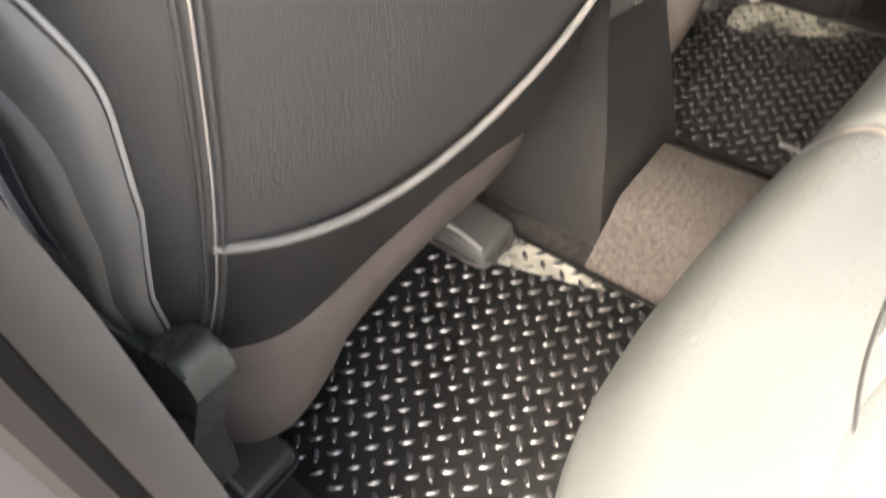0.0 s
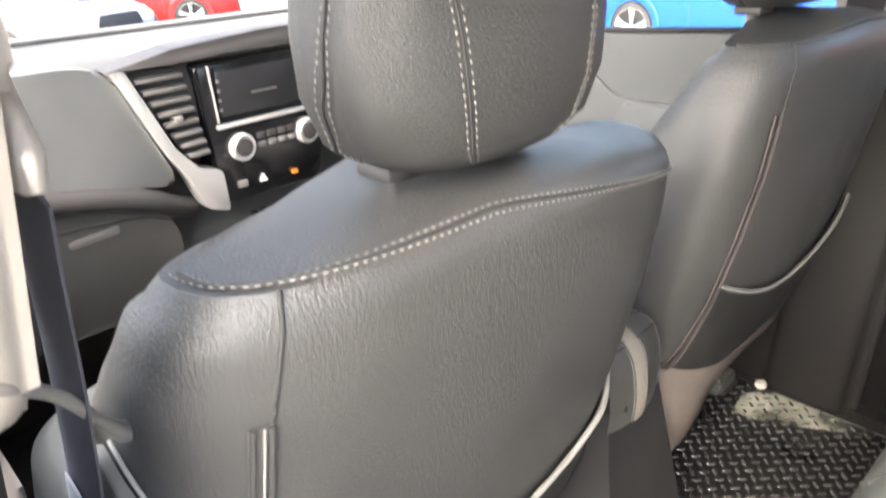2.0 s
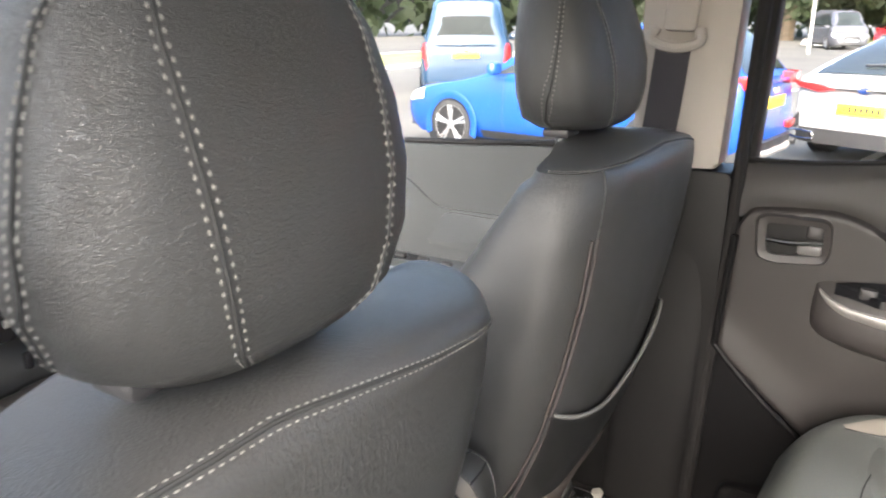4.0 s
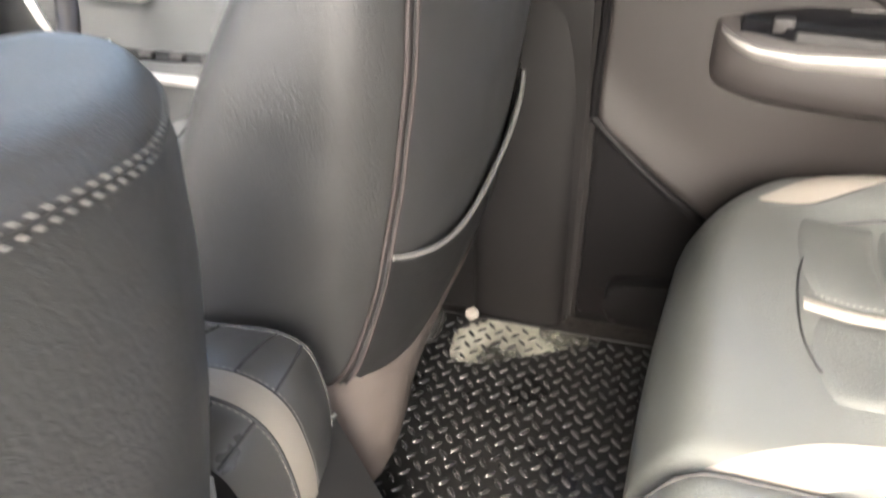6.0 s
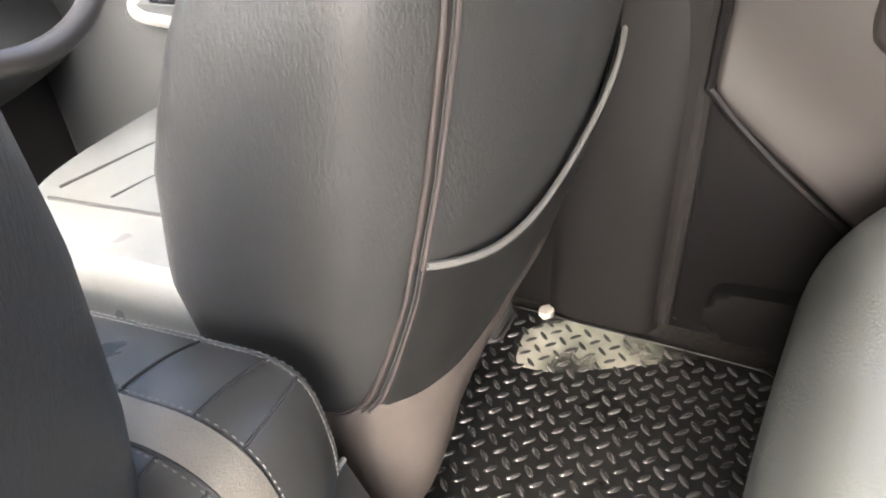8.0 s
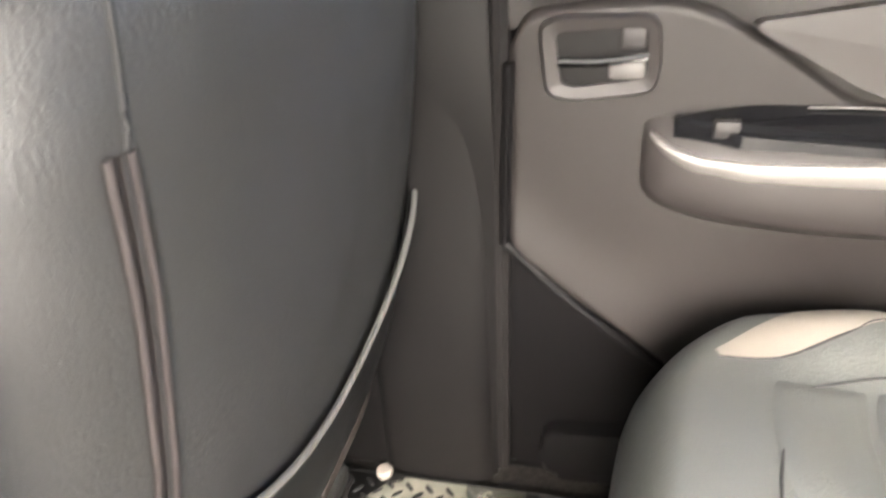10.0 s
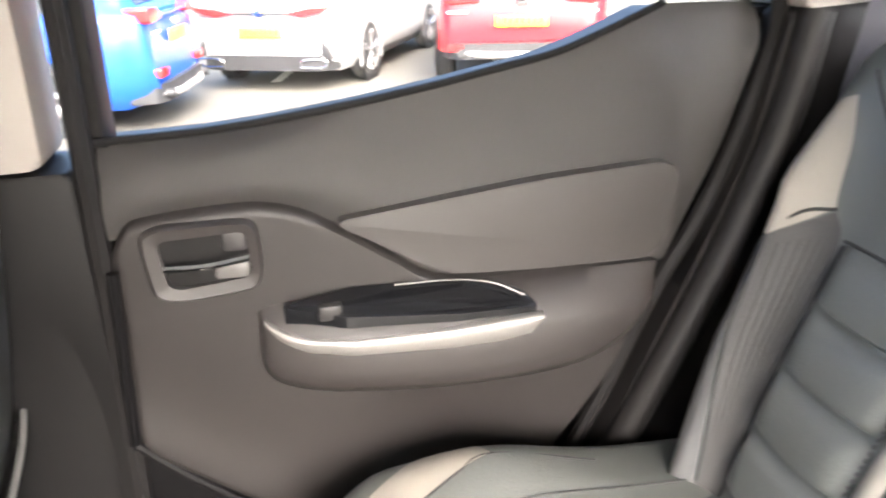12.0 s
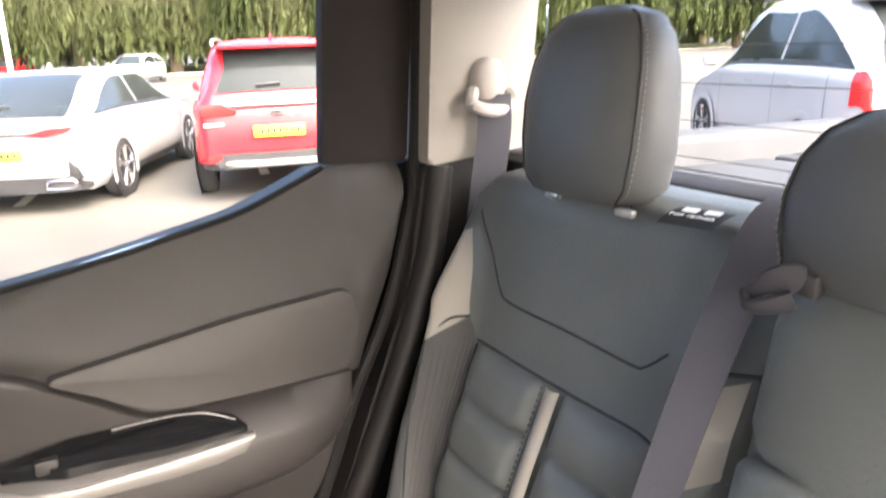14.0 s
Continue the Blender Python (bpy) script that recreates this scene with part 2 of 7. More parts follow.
def stitches(points, step=0.0062, length=0.0040, r=0.00065, bm=None):
    """Small rounded stitches along a line of points."""
    bm = bm or bmesh.new()
    pts = [Vector(p) for p in points]
    d, want = 0.0, step / 2
    for a, b in zip(pts, pts[1:]):
        seg = (b - a).length
        while want <= d + seg and seg > 1e-9:
            p = a + (b - a) * ((want - d) / seg)
            t = (b - a).normalized() * length / 2
            side = t.cross(Vector((0.3, -0.7, 0.65))).normalized() * r
            nrm = t.cross(side).normalized() * r
            q = [bm.verts.new(p + v) for v in (-t, -t * 0.6 + side, t * 0.6 + side, t, t * 0.6 - side, -t * 0.6 - side)]
            u, w = bm.verts.new(p + nrm * 1.3), bm.verts.new(p - nrm * 1.3)
            for i in range(6):
                bm.faces.new((q[i], q[(i + 1) % 6], u))
                bm.faces.new((q[(i + 1) % 6], q[i], w))
            want += step
        d += seg
    return bm


def slab(poly, axis, lo, hi, bevel=0.0, segs=2, bm=None):
    """A flat outline (list of pairs) drawn out along an axis; the pairs are the two other axes in order."""
    bm = bm or bmesh.new()
    k = "xyz".index(axis)

    def put(p, v):
        q = list(p)
        q.insert(k, v)
        return bm.verts.new(q)
    a, b = [put(p, lo) for p in poly], [put(p, hi) for p in poly]
    faces = [bm.faces.new(a), bm.faces.new(b[::-1])]
    n = len(poly)
    for i in range(n):
        faces.append(bm.faces.new((a[i], b[i], b[(i + 1) % n], a[(i + 1) % n])))
    if bevel:
        edges = {e for f in faces[:2] for e in f.edges}
        bmesh.ops.bevel(bm, geom=list(edges), offset=bevel, segments=segs, affect="EDGES", profile=0.5, clamp_overlap=True)
    return bm


def box(x0, x1, y0, y1, z0, z1, bevel=0.0, segs=2, bm=None):
    bm = bm or bmesh.new()
    r = bmesh.ops.create_cube(bm, size=1.0)
    for v in r["verts"]:
        v.co = Vector((x0 + (v.co.x + 0.5) * (x1 - x0), y0 + (v.co.y + 0.5) * (y1 - y0), z0 + (v.co.z + 0.5) * (z1 - z0)))
    if bevel:
        es = {e for v in r["verts"] for e in v.link_edges}
        bmesh.ops.bevel(bm, geom=list(es), offset=bevel, segments=segs, affect="EDGES", profile=0.5, clamp_overlap=True)
    return bm


def rounded(poly, r, n=5):
    """An outline with its corners rounded by r."""
    out = []
    m = len(poly)
    for i in range(m):
        p, a, b = Vector(poly[i]), Vector(poly[i - 1]), Vector(poly[(i + 1) % m])
        da, db = (a - p), (b - p)
        k = min(r, da.length * 0.45, db.length * 0.45)
        s, e = p + da.normalized() * k, p + db.normalized() * k
        for j in range(n + 1):
            f = j / n
            out.append(tuple((1 - f) ** 2 * s + 2 * f * (1 - f) * p + f * f * e))
    return out


def sheet(func, us, vs, thick=0.0, bm=None):
    """A sheet of func(u, v) places over two lists of values, with a back side thick behind along its normal."""
    bm = bm or bmesh.new()
    g = [[bm.verts.new(func(u, v)) for v in vs] for u in us]
    for i in range(len(us) - 1):
        for j in range(len(vs) - 1):
            bm.faces.new((g[i][j], g[i + 1][j], g[i + 1][j + 1], g[i][j + 1]))
    if thick:
        bmesh.ops.solidify(bm, geom=list(bm.faces), thickness=thick)
    return bm


def span(a, b, n):
    return [a + (b - a) * i / n for i in range(n + 1)]


def ribbon(points, across, thick=0.0014, bm=None):
    """A strap along points; across gives the half-width vector at each point."""
    bm = bm or bmesh.new()
    rings = []
    pts = [Vector(p) for p in points]
    for i, p in enumerate(pts):
        t = (pts[min(i + 1, len(pts) - 1)] - pts[max(i - 1, 0)]).normalized()
        w = Vector(across(i / (len(pts) - 1)))
        w -= t * w.dot(t)
        nn = t.cross(w).normalized() * thick
        rings.append([p - w - nn * 0.5, p - w * 0.5 - nn, p + w * 0.5 - nn, p + w - nn * 0.5, p + w + nn * 0.5, p + w * 0.5 + nn, p - w * 0.5 + nn, p - w + nn * 0.5])
    return loft(bm, rings)


# ---------- cabin shell ----------
def setting(name, bm, material, label, smooth=True):
    ob = part(name, bm, material, smooth=smooth)
    return tagged(ob, label, kind="structure")


setting("floor", box(-0.66, 0.80, -1.0, 1.15, -0.06, -0.012, 0.004), FLOORCARPET, "dark carpeted cabin floor under the mats")
setting("ceiling", box(-0.62, 0.66, -1.02, 0.62, 1.2, 1.26, 0.02), HEADLINER, "pale fabric roof lining of the cabin")


def pillar_right():
    t = thing("pillar_b_right", "dark lower and pale upper trim of the centre door pillar", "pillar", (0.75, 0, 0), kind="structure")
    part("upper_trim", slab(rounded([(-0.052, 0.706), (0.10, 0.695), (0.11, 1.22), (-0.050, 1.22)], 0.01), "x", 0.712, 0.80, 0.012, 3), LIGHTTRIM, t, "pale grey upper trim")
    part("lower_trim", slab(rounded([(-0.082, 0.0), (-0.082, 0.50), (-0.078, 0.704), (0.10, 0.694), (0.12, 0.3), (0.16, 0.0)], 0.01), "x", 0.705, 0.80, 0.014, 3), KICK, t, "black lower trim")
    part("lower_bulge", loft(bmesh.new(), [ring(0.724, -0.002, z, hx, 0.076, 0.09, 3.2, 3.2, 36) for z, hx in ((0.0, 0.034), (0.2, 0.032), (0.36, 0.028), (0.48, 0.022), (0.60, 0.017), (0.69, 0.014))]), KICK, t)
    part("door_seal", tube(smooth_path([(0.715, -0.086, 0.02), (0.715, -0.088, 0.4), (0.715, -0.088, 0.7), (0.72, -0.083, 1.2)], 24), 0.011), SEAL, t, "black rubber door seal")
    part("belt_slide", box(0.695, 0.714, 0.012, 0.066, 0.93, 1.06, 0.008), LIGHTTRIM, t)
    part("belt_loop", tube(smooth_path([(0.69, 0.004, 0.935), (0.682, 0.002, 0.915), (0.68, 0.040, 0.905), (0.682, 0.078, 0.915), (0.69, 0.076, 0.935)], 20), 0.009), LIGHTTRIM, t)
    part("belt", ribbon(smooth_path([(0.683, 0.042, 0.91), (0.684, 0.047, 0.80), (0.689, 0.056, 0.69), (0.692, 0.07, 0.50)], 20), lambda u: (0.0, 0.029, 0)), WEB_SHADED, t, "dark navy webbing")
    return t


def pillar_left():
    t = thing("pillar_b_left", "pale upper and grey lower trim of the open door's pillar", "pillar", (-0.70, 0, 0), kind="structure")
    bm = slab(rounded([(-0.012, 0.737), (0.06, 0.735), (0.10, 0.77), (0.09, 1.22), (-0.03, 1.22)], 0.022), "x", -0.77, -0.632, 0.022, 4)
    for v in bm.verts:
        v.co.x += 0.11 * (v.co.z - 0.737)
    part("upper_trim", bm, LIGHTTRIM, t, "pale grey upper trim")
    low = [(-0.05, 0.0), (-0.04, 0.36), (-0.034, 0.55), (-0.03, 0.72), (0.10, 0.755), (0.125, 0.40), (0.14, 0.2), (0.17, 0.0)]
    bm = slab(rounded(low, 0.01), "x", -0.77, -0.648, 0.02, 4)
    for v in bm.verts:
        v.co.x += 0.016 * min(1.0, max(0.0, (0.70 - v.co.z) / 0.2)) * (v.co.x > -0.7)
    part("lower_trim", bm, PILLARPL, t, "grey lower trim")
    part("door_seal", tube(smooth_path([(-0.668, -0.6, 0.0), (-0.666, -0.2, 0.0), (-0.668, -0.09, 0.02), (-0.674, -0.066, 0.12), (-0.674, -0.06, 0.4), (-0.672, -0.045, 0.7), (-0.62, -0.06, 1.2)], 50), 0.012), SEAL, t, "black rubber door seal")
    part("slide_cover", slab(rounded([(-0.03, 0.878), (0.05, 0.882), (0.05, 1.06), (-0.03, 1.06)], 0.012), "x", -0.64, -0.613, 0.008, 3), LIGHTTRIM, t, "pale belt height cover")
    part("belt_loop", loft(bmesh.new(), [ring(-0.611, 0.012 + 0.01 * (0.87 - z), z + 0.010, hx, hy, hy, 2.6, 2.6, 24) for z, hx, hy in ((0.824, 0.003, 0.014), (0.828, 0.007, 0.026), (0.842, 0.0085, 0.029), (0.858, 0.007, 0.020), (0.875, 0.005, 0.012))]), LIGHTTRIM, t, "pale belt guide")
    return t


pillar_right()
pillar_left()
sill = thing("door_sill", "grey sill trim along the open rear door", "sill", (-0.69, 0, -0.02), kind="structure")
part("sill_cover", box(-0.70, -0.655, -0.9, 0.6, -0.06, 0.004, 0.012, 3), PLASTIC_G, sill)
part("outer_step", box(-0.78, -0.705, -0.9, 0.6, -0.14, -0.05, 0.012, 3), TAUPE, sill)
part("sill_seal", tube([(-0.70, -0.9, 0.0), (-0.70, 0.6, 0.0)], 0.01), SEAL, sill)

# front bulkhead under the dash and the left front door, which close the cabin
setting("wall_front", box(-0.74, 0.84, 1.12, 1.2, -0.06, 0.70, 0.01), PLASTIC, "dark bulkhead under the dashboard")
setting("wall_rear", box(-0.66, 0.74, -1.02, -0.97, -0.06, 0.80, 0.01), PLASTIC, "dark rear cabin wall behind the bench")
setting("wall_left_front", box(-0.74, -0.672, 0.12, 1.15, -0.06, 0.66, 0.02), TAUPE, "plain taupe lining of the closed front left door")


# ---------- front seats ----------
SX = -0.312
OFF = 0.025
BROAD = 1.045
BACK = [(0.16, 0.245, 0.088, 0.26), (0.24, 0.264, 0.068, 0.26), (0.3, 0.283, 0.045, 0.26), (0.4, 0.302, 0.021, 0.25), (0.5, 0.304, -0.002, 0.22), (0.6, 0.299, -0.022, 0.168), (0.68, 0.289, -0.034, 0.132), (0.73, 0.275, -0.038, 0.112), (0.755, 0.257, -0.036, 0.1)]


def back_at(x, z):
    """The y of the seat's rear face at local x and height z."""
    hx, yb, _ = lerp_table(BACK, z)
    if x > OFF and not sag:
        hx *= BROAD
    f = min(abs(x - OFF) / hx, 0.999)
    return yb + 0.10 * (1 - (1 - f ** 2.8) ** (1 / 2.8)) + 0.030 * inner(x)


def inner(x):
    """How far a place lies towards the passenger seat's wider and rounder inner corner."""
    w = min(1.0, max(0.0, (x - OFF - 0.17) / 0.10)) if sag else 0.0
    return w * w * (3 - 2 * w)


def rounder(p):
    if not sag:
        # the driver seat is a little broader on its outer side
        d = p.x - SX - OFF
        return Vector((p.x + max(0.0, d) * (BROAD - 1), p.y, p.z))
    w = inner(p.x - SX)
    return Vector((p.x + 0.008 * w, p.y + 0.030 * w, p.z))


def droop(x, z):
    """The shoulders fall away to both sides above a certain height."""
    k = min(1.0, max(0.0, (z - 0.753) / 0.02))
    q = min(1.0, max(0.0, (z - 0.62) / 0.13))
    return z - 0.027 * k * (abs(x - OFF) / 0.2) ** 2 - sag * q * q * (max(0.0, x - OFF + 0.08) / 0.33) ** 1.6 - (0.0 if sag else 0.034 * q * q * (max(0.0, x - OFF - 0.07) / 0.2) ** 2.0)


def on_back(x, z, off=0.0):
    return Vector((SX + x, back_at(x, z) - off, droop(x, z)))


def round_back(deg, z, off=0.0):
    """A place on the backrest's outline at an angle (180: outer flank, 270: rear middle)."""
    hx, yb, yf = lerp_table(BACK, z)
    c, s = math.cos(radians(deg)), math.sin(radians(deg))
    h = 0.10 if s < 0 else max(0.02, yf - yb - 0.10)
    return Vector((SX + OFF + (hx + off) * math.copysign(abs(c) ** (2 / 2.8), c), yb + 0.10 + (h + off) * math.copysign(abs(s) ** (2 / 2.8), s), z))


LOW = [(-0.30, 0.262), (-0.20, 0.262), (-0.17, 0.277), (-0.144, 0.298), (-0.115, 0.310), (-0.087, 0.316), (-0.015, 0.316), (0.06, 0.300), (0.148, 0.258), (0.20, 0.246), (0.30, 0.246)]


LOW_DRIVER = [(-0.30, 0.196), (-0.24, 0.198), (-0.20, 0.212), (-0.16, 0.235), (-0.10, 0.250), (0.0, 0.252), (0.10, 0.245), (0.20, 0.235), (0.30, 0.235)]
hem, sag, head_dx = LOW, 0.024, 0.006


def low_edge(x):
    """Height of the cover's lower hem along the seat."""
    return lerp_table(hem, x)[0]


def rail_z(x):
    u = (x + 0.01) / 0.24
    return 0.378 + 0.062 * abs(u) ** 2.0


SHOULDER = [(0.735, 0.269, -0.0375, 0.1), (0.743, 0.264, -0.035, 0.1), (0.75, 0.257, -0.03, 0.1), (0.757, 0.245, -0.021, 0.1), (0.7605, 0.225, -0.008, 0.099), (0.7635, 0.193, 0.007, 0.096), (0.766, 0.14, 0.022, 0.092), (0.767, 0.065, 0.038, 0.08)]


def headrest_rings(cx, z0, cy, profile):
    return [ring(cx, cy + yo, z0 + dz, hx, hb, hf, 2.7, 2.7, 48) for dz, hx, hb, hf, yo in profile]


HEAD = [(0.0, 0.05, 0.03, 0.033, 0.0), (0.004, 0.087, 0.048, 0.048, 0.0), (0.018, 0.113, 0.058, 0.064, 0.0), (0.05, 0.127, 0.064, 0.069, 0.0), (0.09, 0.13, 0.063, 0.071, 0.0), (0.13, 0.124, 0.058, 0.069, 0.003), (0.17, 0.11, 0.05, 0.063, 0.008), (0.2, 0.088, 0.04, 0.055, 0.012), (0.222, 0.06, 0.028, 0.035, 0.015), (0.232, 0.02, 0.012, 0.015, 0.016)]


def head_at(cx, z0, cy, prof, frac, dz, side=-1):
    """A place on the headrest's side: frac runs from the rear middle (0) over the flank (1) to the front middle (2)."""
    hx, hb, hf, yo = lerp_table(prof, dz)
    a = -math.pi / 2 + frac * math.pi / 2
    c, s = math.cos(a), math.sin(a)
    h = hb if s < 0 else hf
    e = 2.7
    return Vector((cx + side * (hx * 1.004 + 0.0005) * abs(c) ** (2 / e), cy + yo + (h * 1.004 + 0.0005) * math.copysign(abs(s) ** (2 / e), s), z0 + dz))


def rear_frac(f):
    """The rear gusset seam bends inwards near the headrest's top."""
    return 0.24 + 0.07 * f + 0.20 * f ** 3


def front_seat():
    t = thing("car_seat", "black leather passenger seat with rear map pocket and zip", "car seat", (SX, 0.15, 0.0), group="front seats")
    # backrest: rings from the skirt up over the shoulder
    rings = []
    zs = span(0.24, 0.728, 30)

    def cover_ring(z):
        hx, yb, yf = lerp_table(BACK, z)
        return ring(SX + OFF, yb + 0.10, z, hx, 0.10, max(0.02, yf - yb - 0.075 - 0.03 * max(0, (z - 0.6) / 0.145)), 2.8, 7.0 - 4.4 * max(0, min(1, (z - 0.55) / 0.19)))
    for z in zs:
        r = cover_ring(z)
        k = max(0.0, 1 - (z - 0.24) / 0.2)
        if k > 0:
            r = [cover_ring(z + k * (low_edge(p.x - SX) - 0.24))[i] for i, p in enumerate(r)]
        for p in r:
            p.z = droop(p.x - SX, p.z)
        rings.append([rounder(p) for p in r])
    for z, hx, y0, y1 in SHOULDER:
        cy = y0 + 0.10 - 1.1 * max(0.0, z - 0.735)
        r = ring(SX + OFF, cy, z, hx, cy - y0, max(0.02, y1 - cy), 2.8, 2.3)
        for p in r:
            p.z = droop(p.x - SX, p.z)
        rings.append([rounder(p) for p in r])
    part("backrest", loft(bmesh.new(), rings), LEATHER, t, "black grained leather cover")
    # felt lining below the cover
    rings = []
    for z, hx, yb, yf in ((0.080, 0.20, 0.14, 0.22), (0.095, 0.250, 0.090, 0.24), (0.12, 0.256, 0.076, 0.25), (0.20, 0.258, 0.068, 0.25), (0.28, 0.250, 0.064, 0.23), (0.36, 0.240, 0.052, 0.21), (0.42, 0.22, 0.050, 0.19)):
        cy = (yb + yf) / 2
        r = ring(SX, cy, z, hx, cy - yb, yf - cy, 3.2, 3.2)
        k = max(0.0, 1 - (z - 0.115) / 0.2)
        for p in r:
            # the lining ends before the inner flank
            p.x -= 0.72 * max(0.0, p.x - SX - 0.185)
            p.z += k * lerp_table([(-0.26, 0.0), (-0.20, 0.0), (-0.16, 0.03), (-0.122, 0.075), (-0.04, 0.095), (0.05, 0.092), (0.14, 0.085), (0.26, 0.085)], p.x - SX)[0]
        rings.append(r)
    part("felt_panel", loft(bmesh.new(), rings), FELT, t, "brown felt panel below the cover")
    # pocket, its edge and a faint fold
    us = span(-0.241, 0.262, 36)
    part("pocket", sheet(lambda u, v: on_back(u, low_edge(u) + 0.001 + (rail_z(u) - low_edge(u) - 0.001) * v, 0.003 + 0.005 * math.sin(math.pi * min(1, v * 1.0) * 0.5) * (1 - ((u - 0.012) / 0.25) ** 4)), us, span(0, 1, 8), 0.003), LEATHER, t, "leather map pocket")
    # zip beside the pocket
    foot = hem[0][1] + 0.010
    zz = [(-0.236 - 0.012 * (1 - f) ** 2 + 0.02 * f, foot + (0.672 - foot) * f) for f in span(0, 1, 30)]
    part("zip_tape", sheet(lambda u, v: on_back(zz[int(u)][0] + v, max(zz[int(u)][1], low_edge(zz[int(u)][0]) - 0.01), 0.0012), range(31), (-0.009, -0.005, 0.0, 0.003, 0.006), 0.001), PLASTIC_G, t, "dark zip tape")
    for d in (-0.0065, 0.0035):
        part("zip_lip", tube([on_back(x + d, z, 0.002) for x, z in zz], 0.0022), LEATHER, t)
    part("zip_teeth", tube([on_back(x - 0.001, z, 0.003) for x, z in zz], 0.0009), ZIPMETAL, t, "pale zip teeth")
    # seams
    top = zz[-1]
    part("side_seam", tube([on_back(top[0] + 0.004 + 0.016 * f, top[1] + (0.752 - top[1]) * f, 0.0) for f in span(0, 1, 10)], 0.0016), SEAM, t)
    line = []
    for k in range(61):
        a = math.pi + math.pi * k / 60
        c, s = math.cos(a), math.sin(a)
        line.append((math.copysign(abs(c) ** (2 / 2.8), c), math.copysign(abs(s) ** (2 / 2.8), s)))

    def top_line(z, grow=0.0):
        out = []
        for c, s in line:
            # the seam sinks towards the inner shoulder
            zz = z + 0.003 - (0.037 * (max(0.0, c + 0.25) / 1.25) ** 1.15 if sag else 0.024 * max(0.0, c) ** 1.2)
            hx, y0, y1 = lerp_table(SHOULDER, zz)
            if zz < 0.735:
                hx, y0, y1 = lerp_table(BACK, zz)
            cy = y0 + 0.10 - 1.1 * max(0.0, zz - 0.735)
            out.append(rounder(Vector((SX + OFF + c * (hx + grow), cy + s * (cy - y0 + grow), droop(OFF + c * hx, zz)))))
        return out
    part("shoulder_seam", tube(top_line(0.7525), 0.0016), SEAM, t)
    part("shoulder_stitching", stitches(top_line(0.7546, 0.0006), r=0.0006, length=0.0036, bm=stitches(top_line(0.7500, 0.0008), r=0.0006, length=0.0036)), THREAD, t, "pale double stitching")
    # headrest
    hz, hy = 0.776, 0.042
    h = part("headrest", loft(bmesh.new(), headrest_rings(SX + head_dx, hz, hy, HEAD)), LEATHER_H, t, "black leather headrest with double-stitched side gussets")
    for side in (-1, 1):
        back_seam = [head_at(SX + head_dx, hz, hy, HEAD, rear_frac(f), 0.006 + 0.219 * f, side) for f in span(0, 1, 34)]
        front_seam = [head_at(SX + head_dx, hz, hy, HEAD, 1.05 - 0.24 * f, 0.006 + 0.219 * f, side) for f in span(0, 1, 34)]
        part("headrest_seam", tube(front_seam, 0.0009, bm=tube(back_seam, 0.0009)), SEAM, h)
        bm = bmesh.new()
        for rear, d in ((True, 0.022), (True, -0.022), (False, 0.026), (False, -0.026)):
            stitches([head_at(SX + head_dx, hz, hy, HEAD, d + (rear_frac(f) if rear else 1.05 - 0.24 * f), 0.006 + 0.219 * f, side) for f in span(0, 1, 60)], bm=bm)
        part("headrest_stitching", bm, THREAD, h)
    for x in (head_dx - 0.066, head_dx + 0.054):
        part("headrest_post", tube([(SX + x, 0.05, 0.75), (SX + x, 0.048, 0.80)], 0.0065), CHROME, t)
        part("post_collar", box(SX + x - 0.022, SX + x + 0.022, 0.03, 0.065, 0.768, 0.780, 0.004), PLASTIC, t)
    # cushion
    rings = []
    for z, hx, y0, y1 in ((0.17, 0.21, 0.13, 0.55), (0.21, 0.245, 0.10, 0.60), (0.30, 0.255, 0.09, 0.62), (0.345, 0.25, 0.09, 0.61), (0.37, 0.225, 0.10, 0.58), (0.375, 0.12, 0.15, 0.50)):
        cy = (y0 + y1) / 2
        rings.append(ring(SX, cy, z, hx, cy - y0, y1 - cy, 4, 3.5))
    q = part("cushion", loft(bmesh.new(), rings), LEATHER_LIT, t, "quilted leather cushion, paled for window light")
    bm = bmesh.new()
    for k in range(5):
        for s in (1, -1):
            # chevron ribs between the bolster seams
            tube([(SX + s * u, 0.17 + 0.078 * k + 0.3 * u, 0.3735 + 0.0015 * (1 - (u / 0.15) ** 2)) for u in span(0, 0.15, 8)], 0.0016, bm=bm)
    for s in (1, -1):
        tube([(SX + s * (0.15 + 0.02 * f), 0.16 + 0.36 * f, 0.3735) for f in span(0, 1, 10)], 0.002, bm=bm)
    part("quilt_seam", bm, SEAM, q)
    for x, y in ((-0.238, 0.115), (0.180, 0.108), (-0.22, 0.5), (0.19, 0.5)):
        bm = box(SX + x - 0.038, SX + x + 0.038, y + 0.004, y + 0.12, 0.0, 0.042, 0.009, 3)
        for v in bm.verts:
            v.co.z *= 0.62 + 0.38 * min(1.0, max(0.0, (v.co.y - y - 0.01) / 0.05))
        part("seat_foot", bm, FOOT, t, "dark grey plastic seat rail cover")
        part("foot_stripe", tube(smooth_path([(SX + x - 0.030, y + 0.012, 0.027), (SX + x - 0.030, y + 0.05, 0.040), (SX + x - 0.030, y + 0.11, 0.042)], 12), 0.003), GREYPL, t)
        part("foot_lip", tube([Vector((p.x, p.y, 0.004)) for p in ring(SX + x, y + 0.06, 0.0, 0.041, 0.060, 0.060, 6, 6, 28)], 0.003), PLASTIC, t)
    part("seat_frame", box(SX - 0.21, SX + 0.21, 0.17, 0.6, 0.05, 0.18, 0.02), PLASTIC, t)
    return t


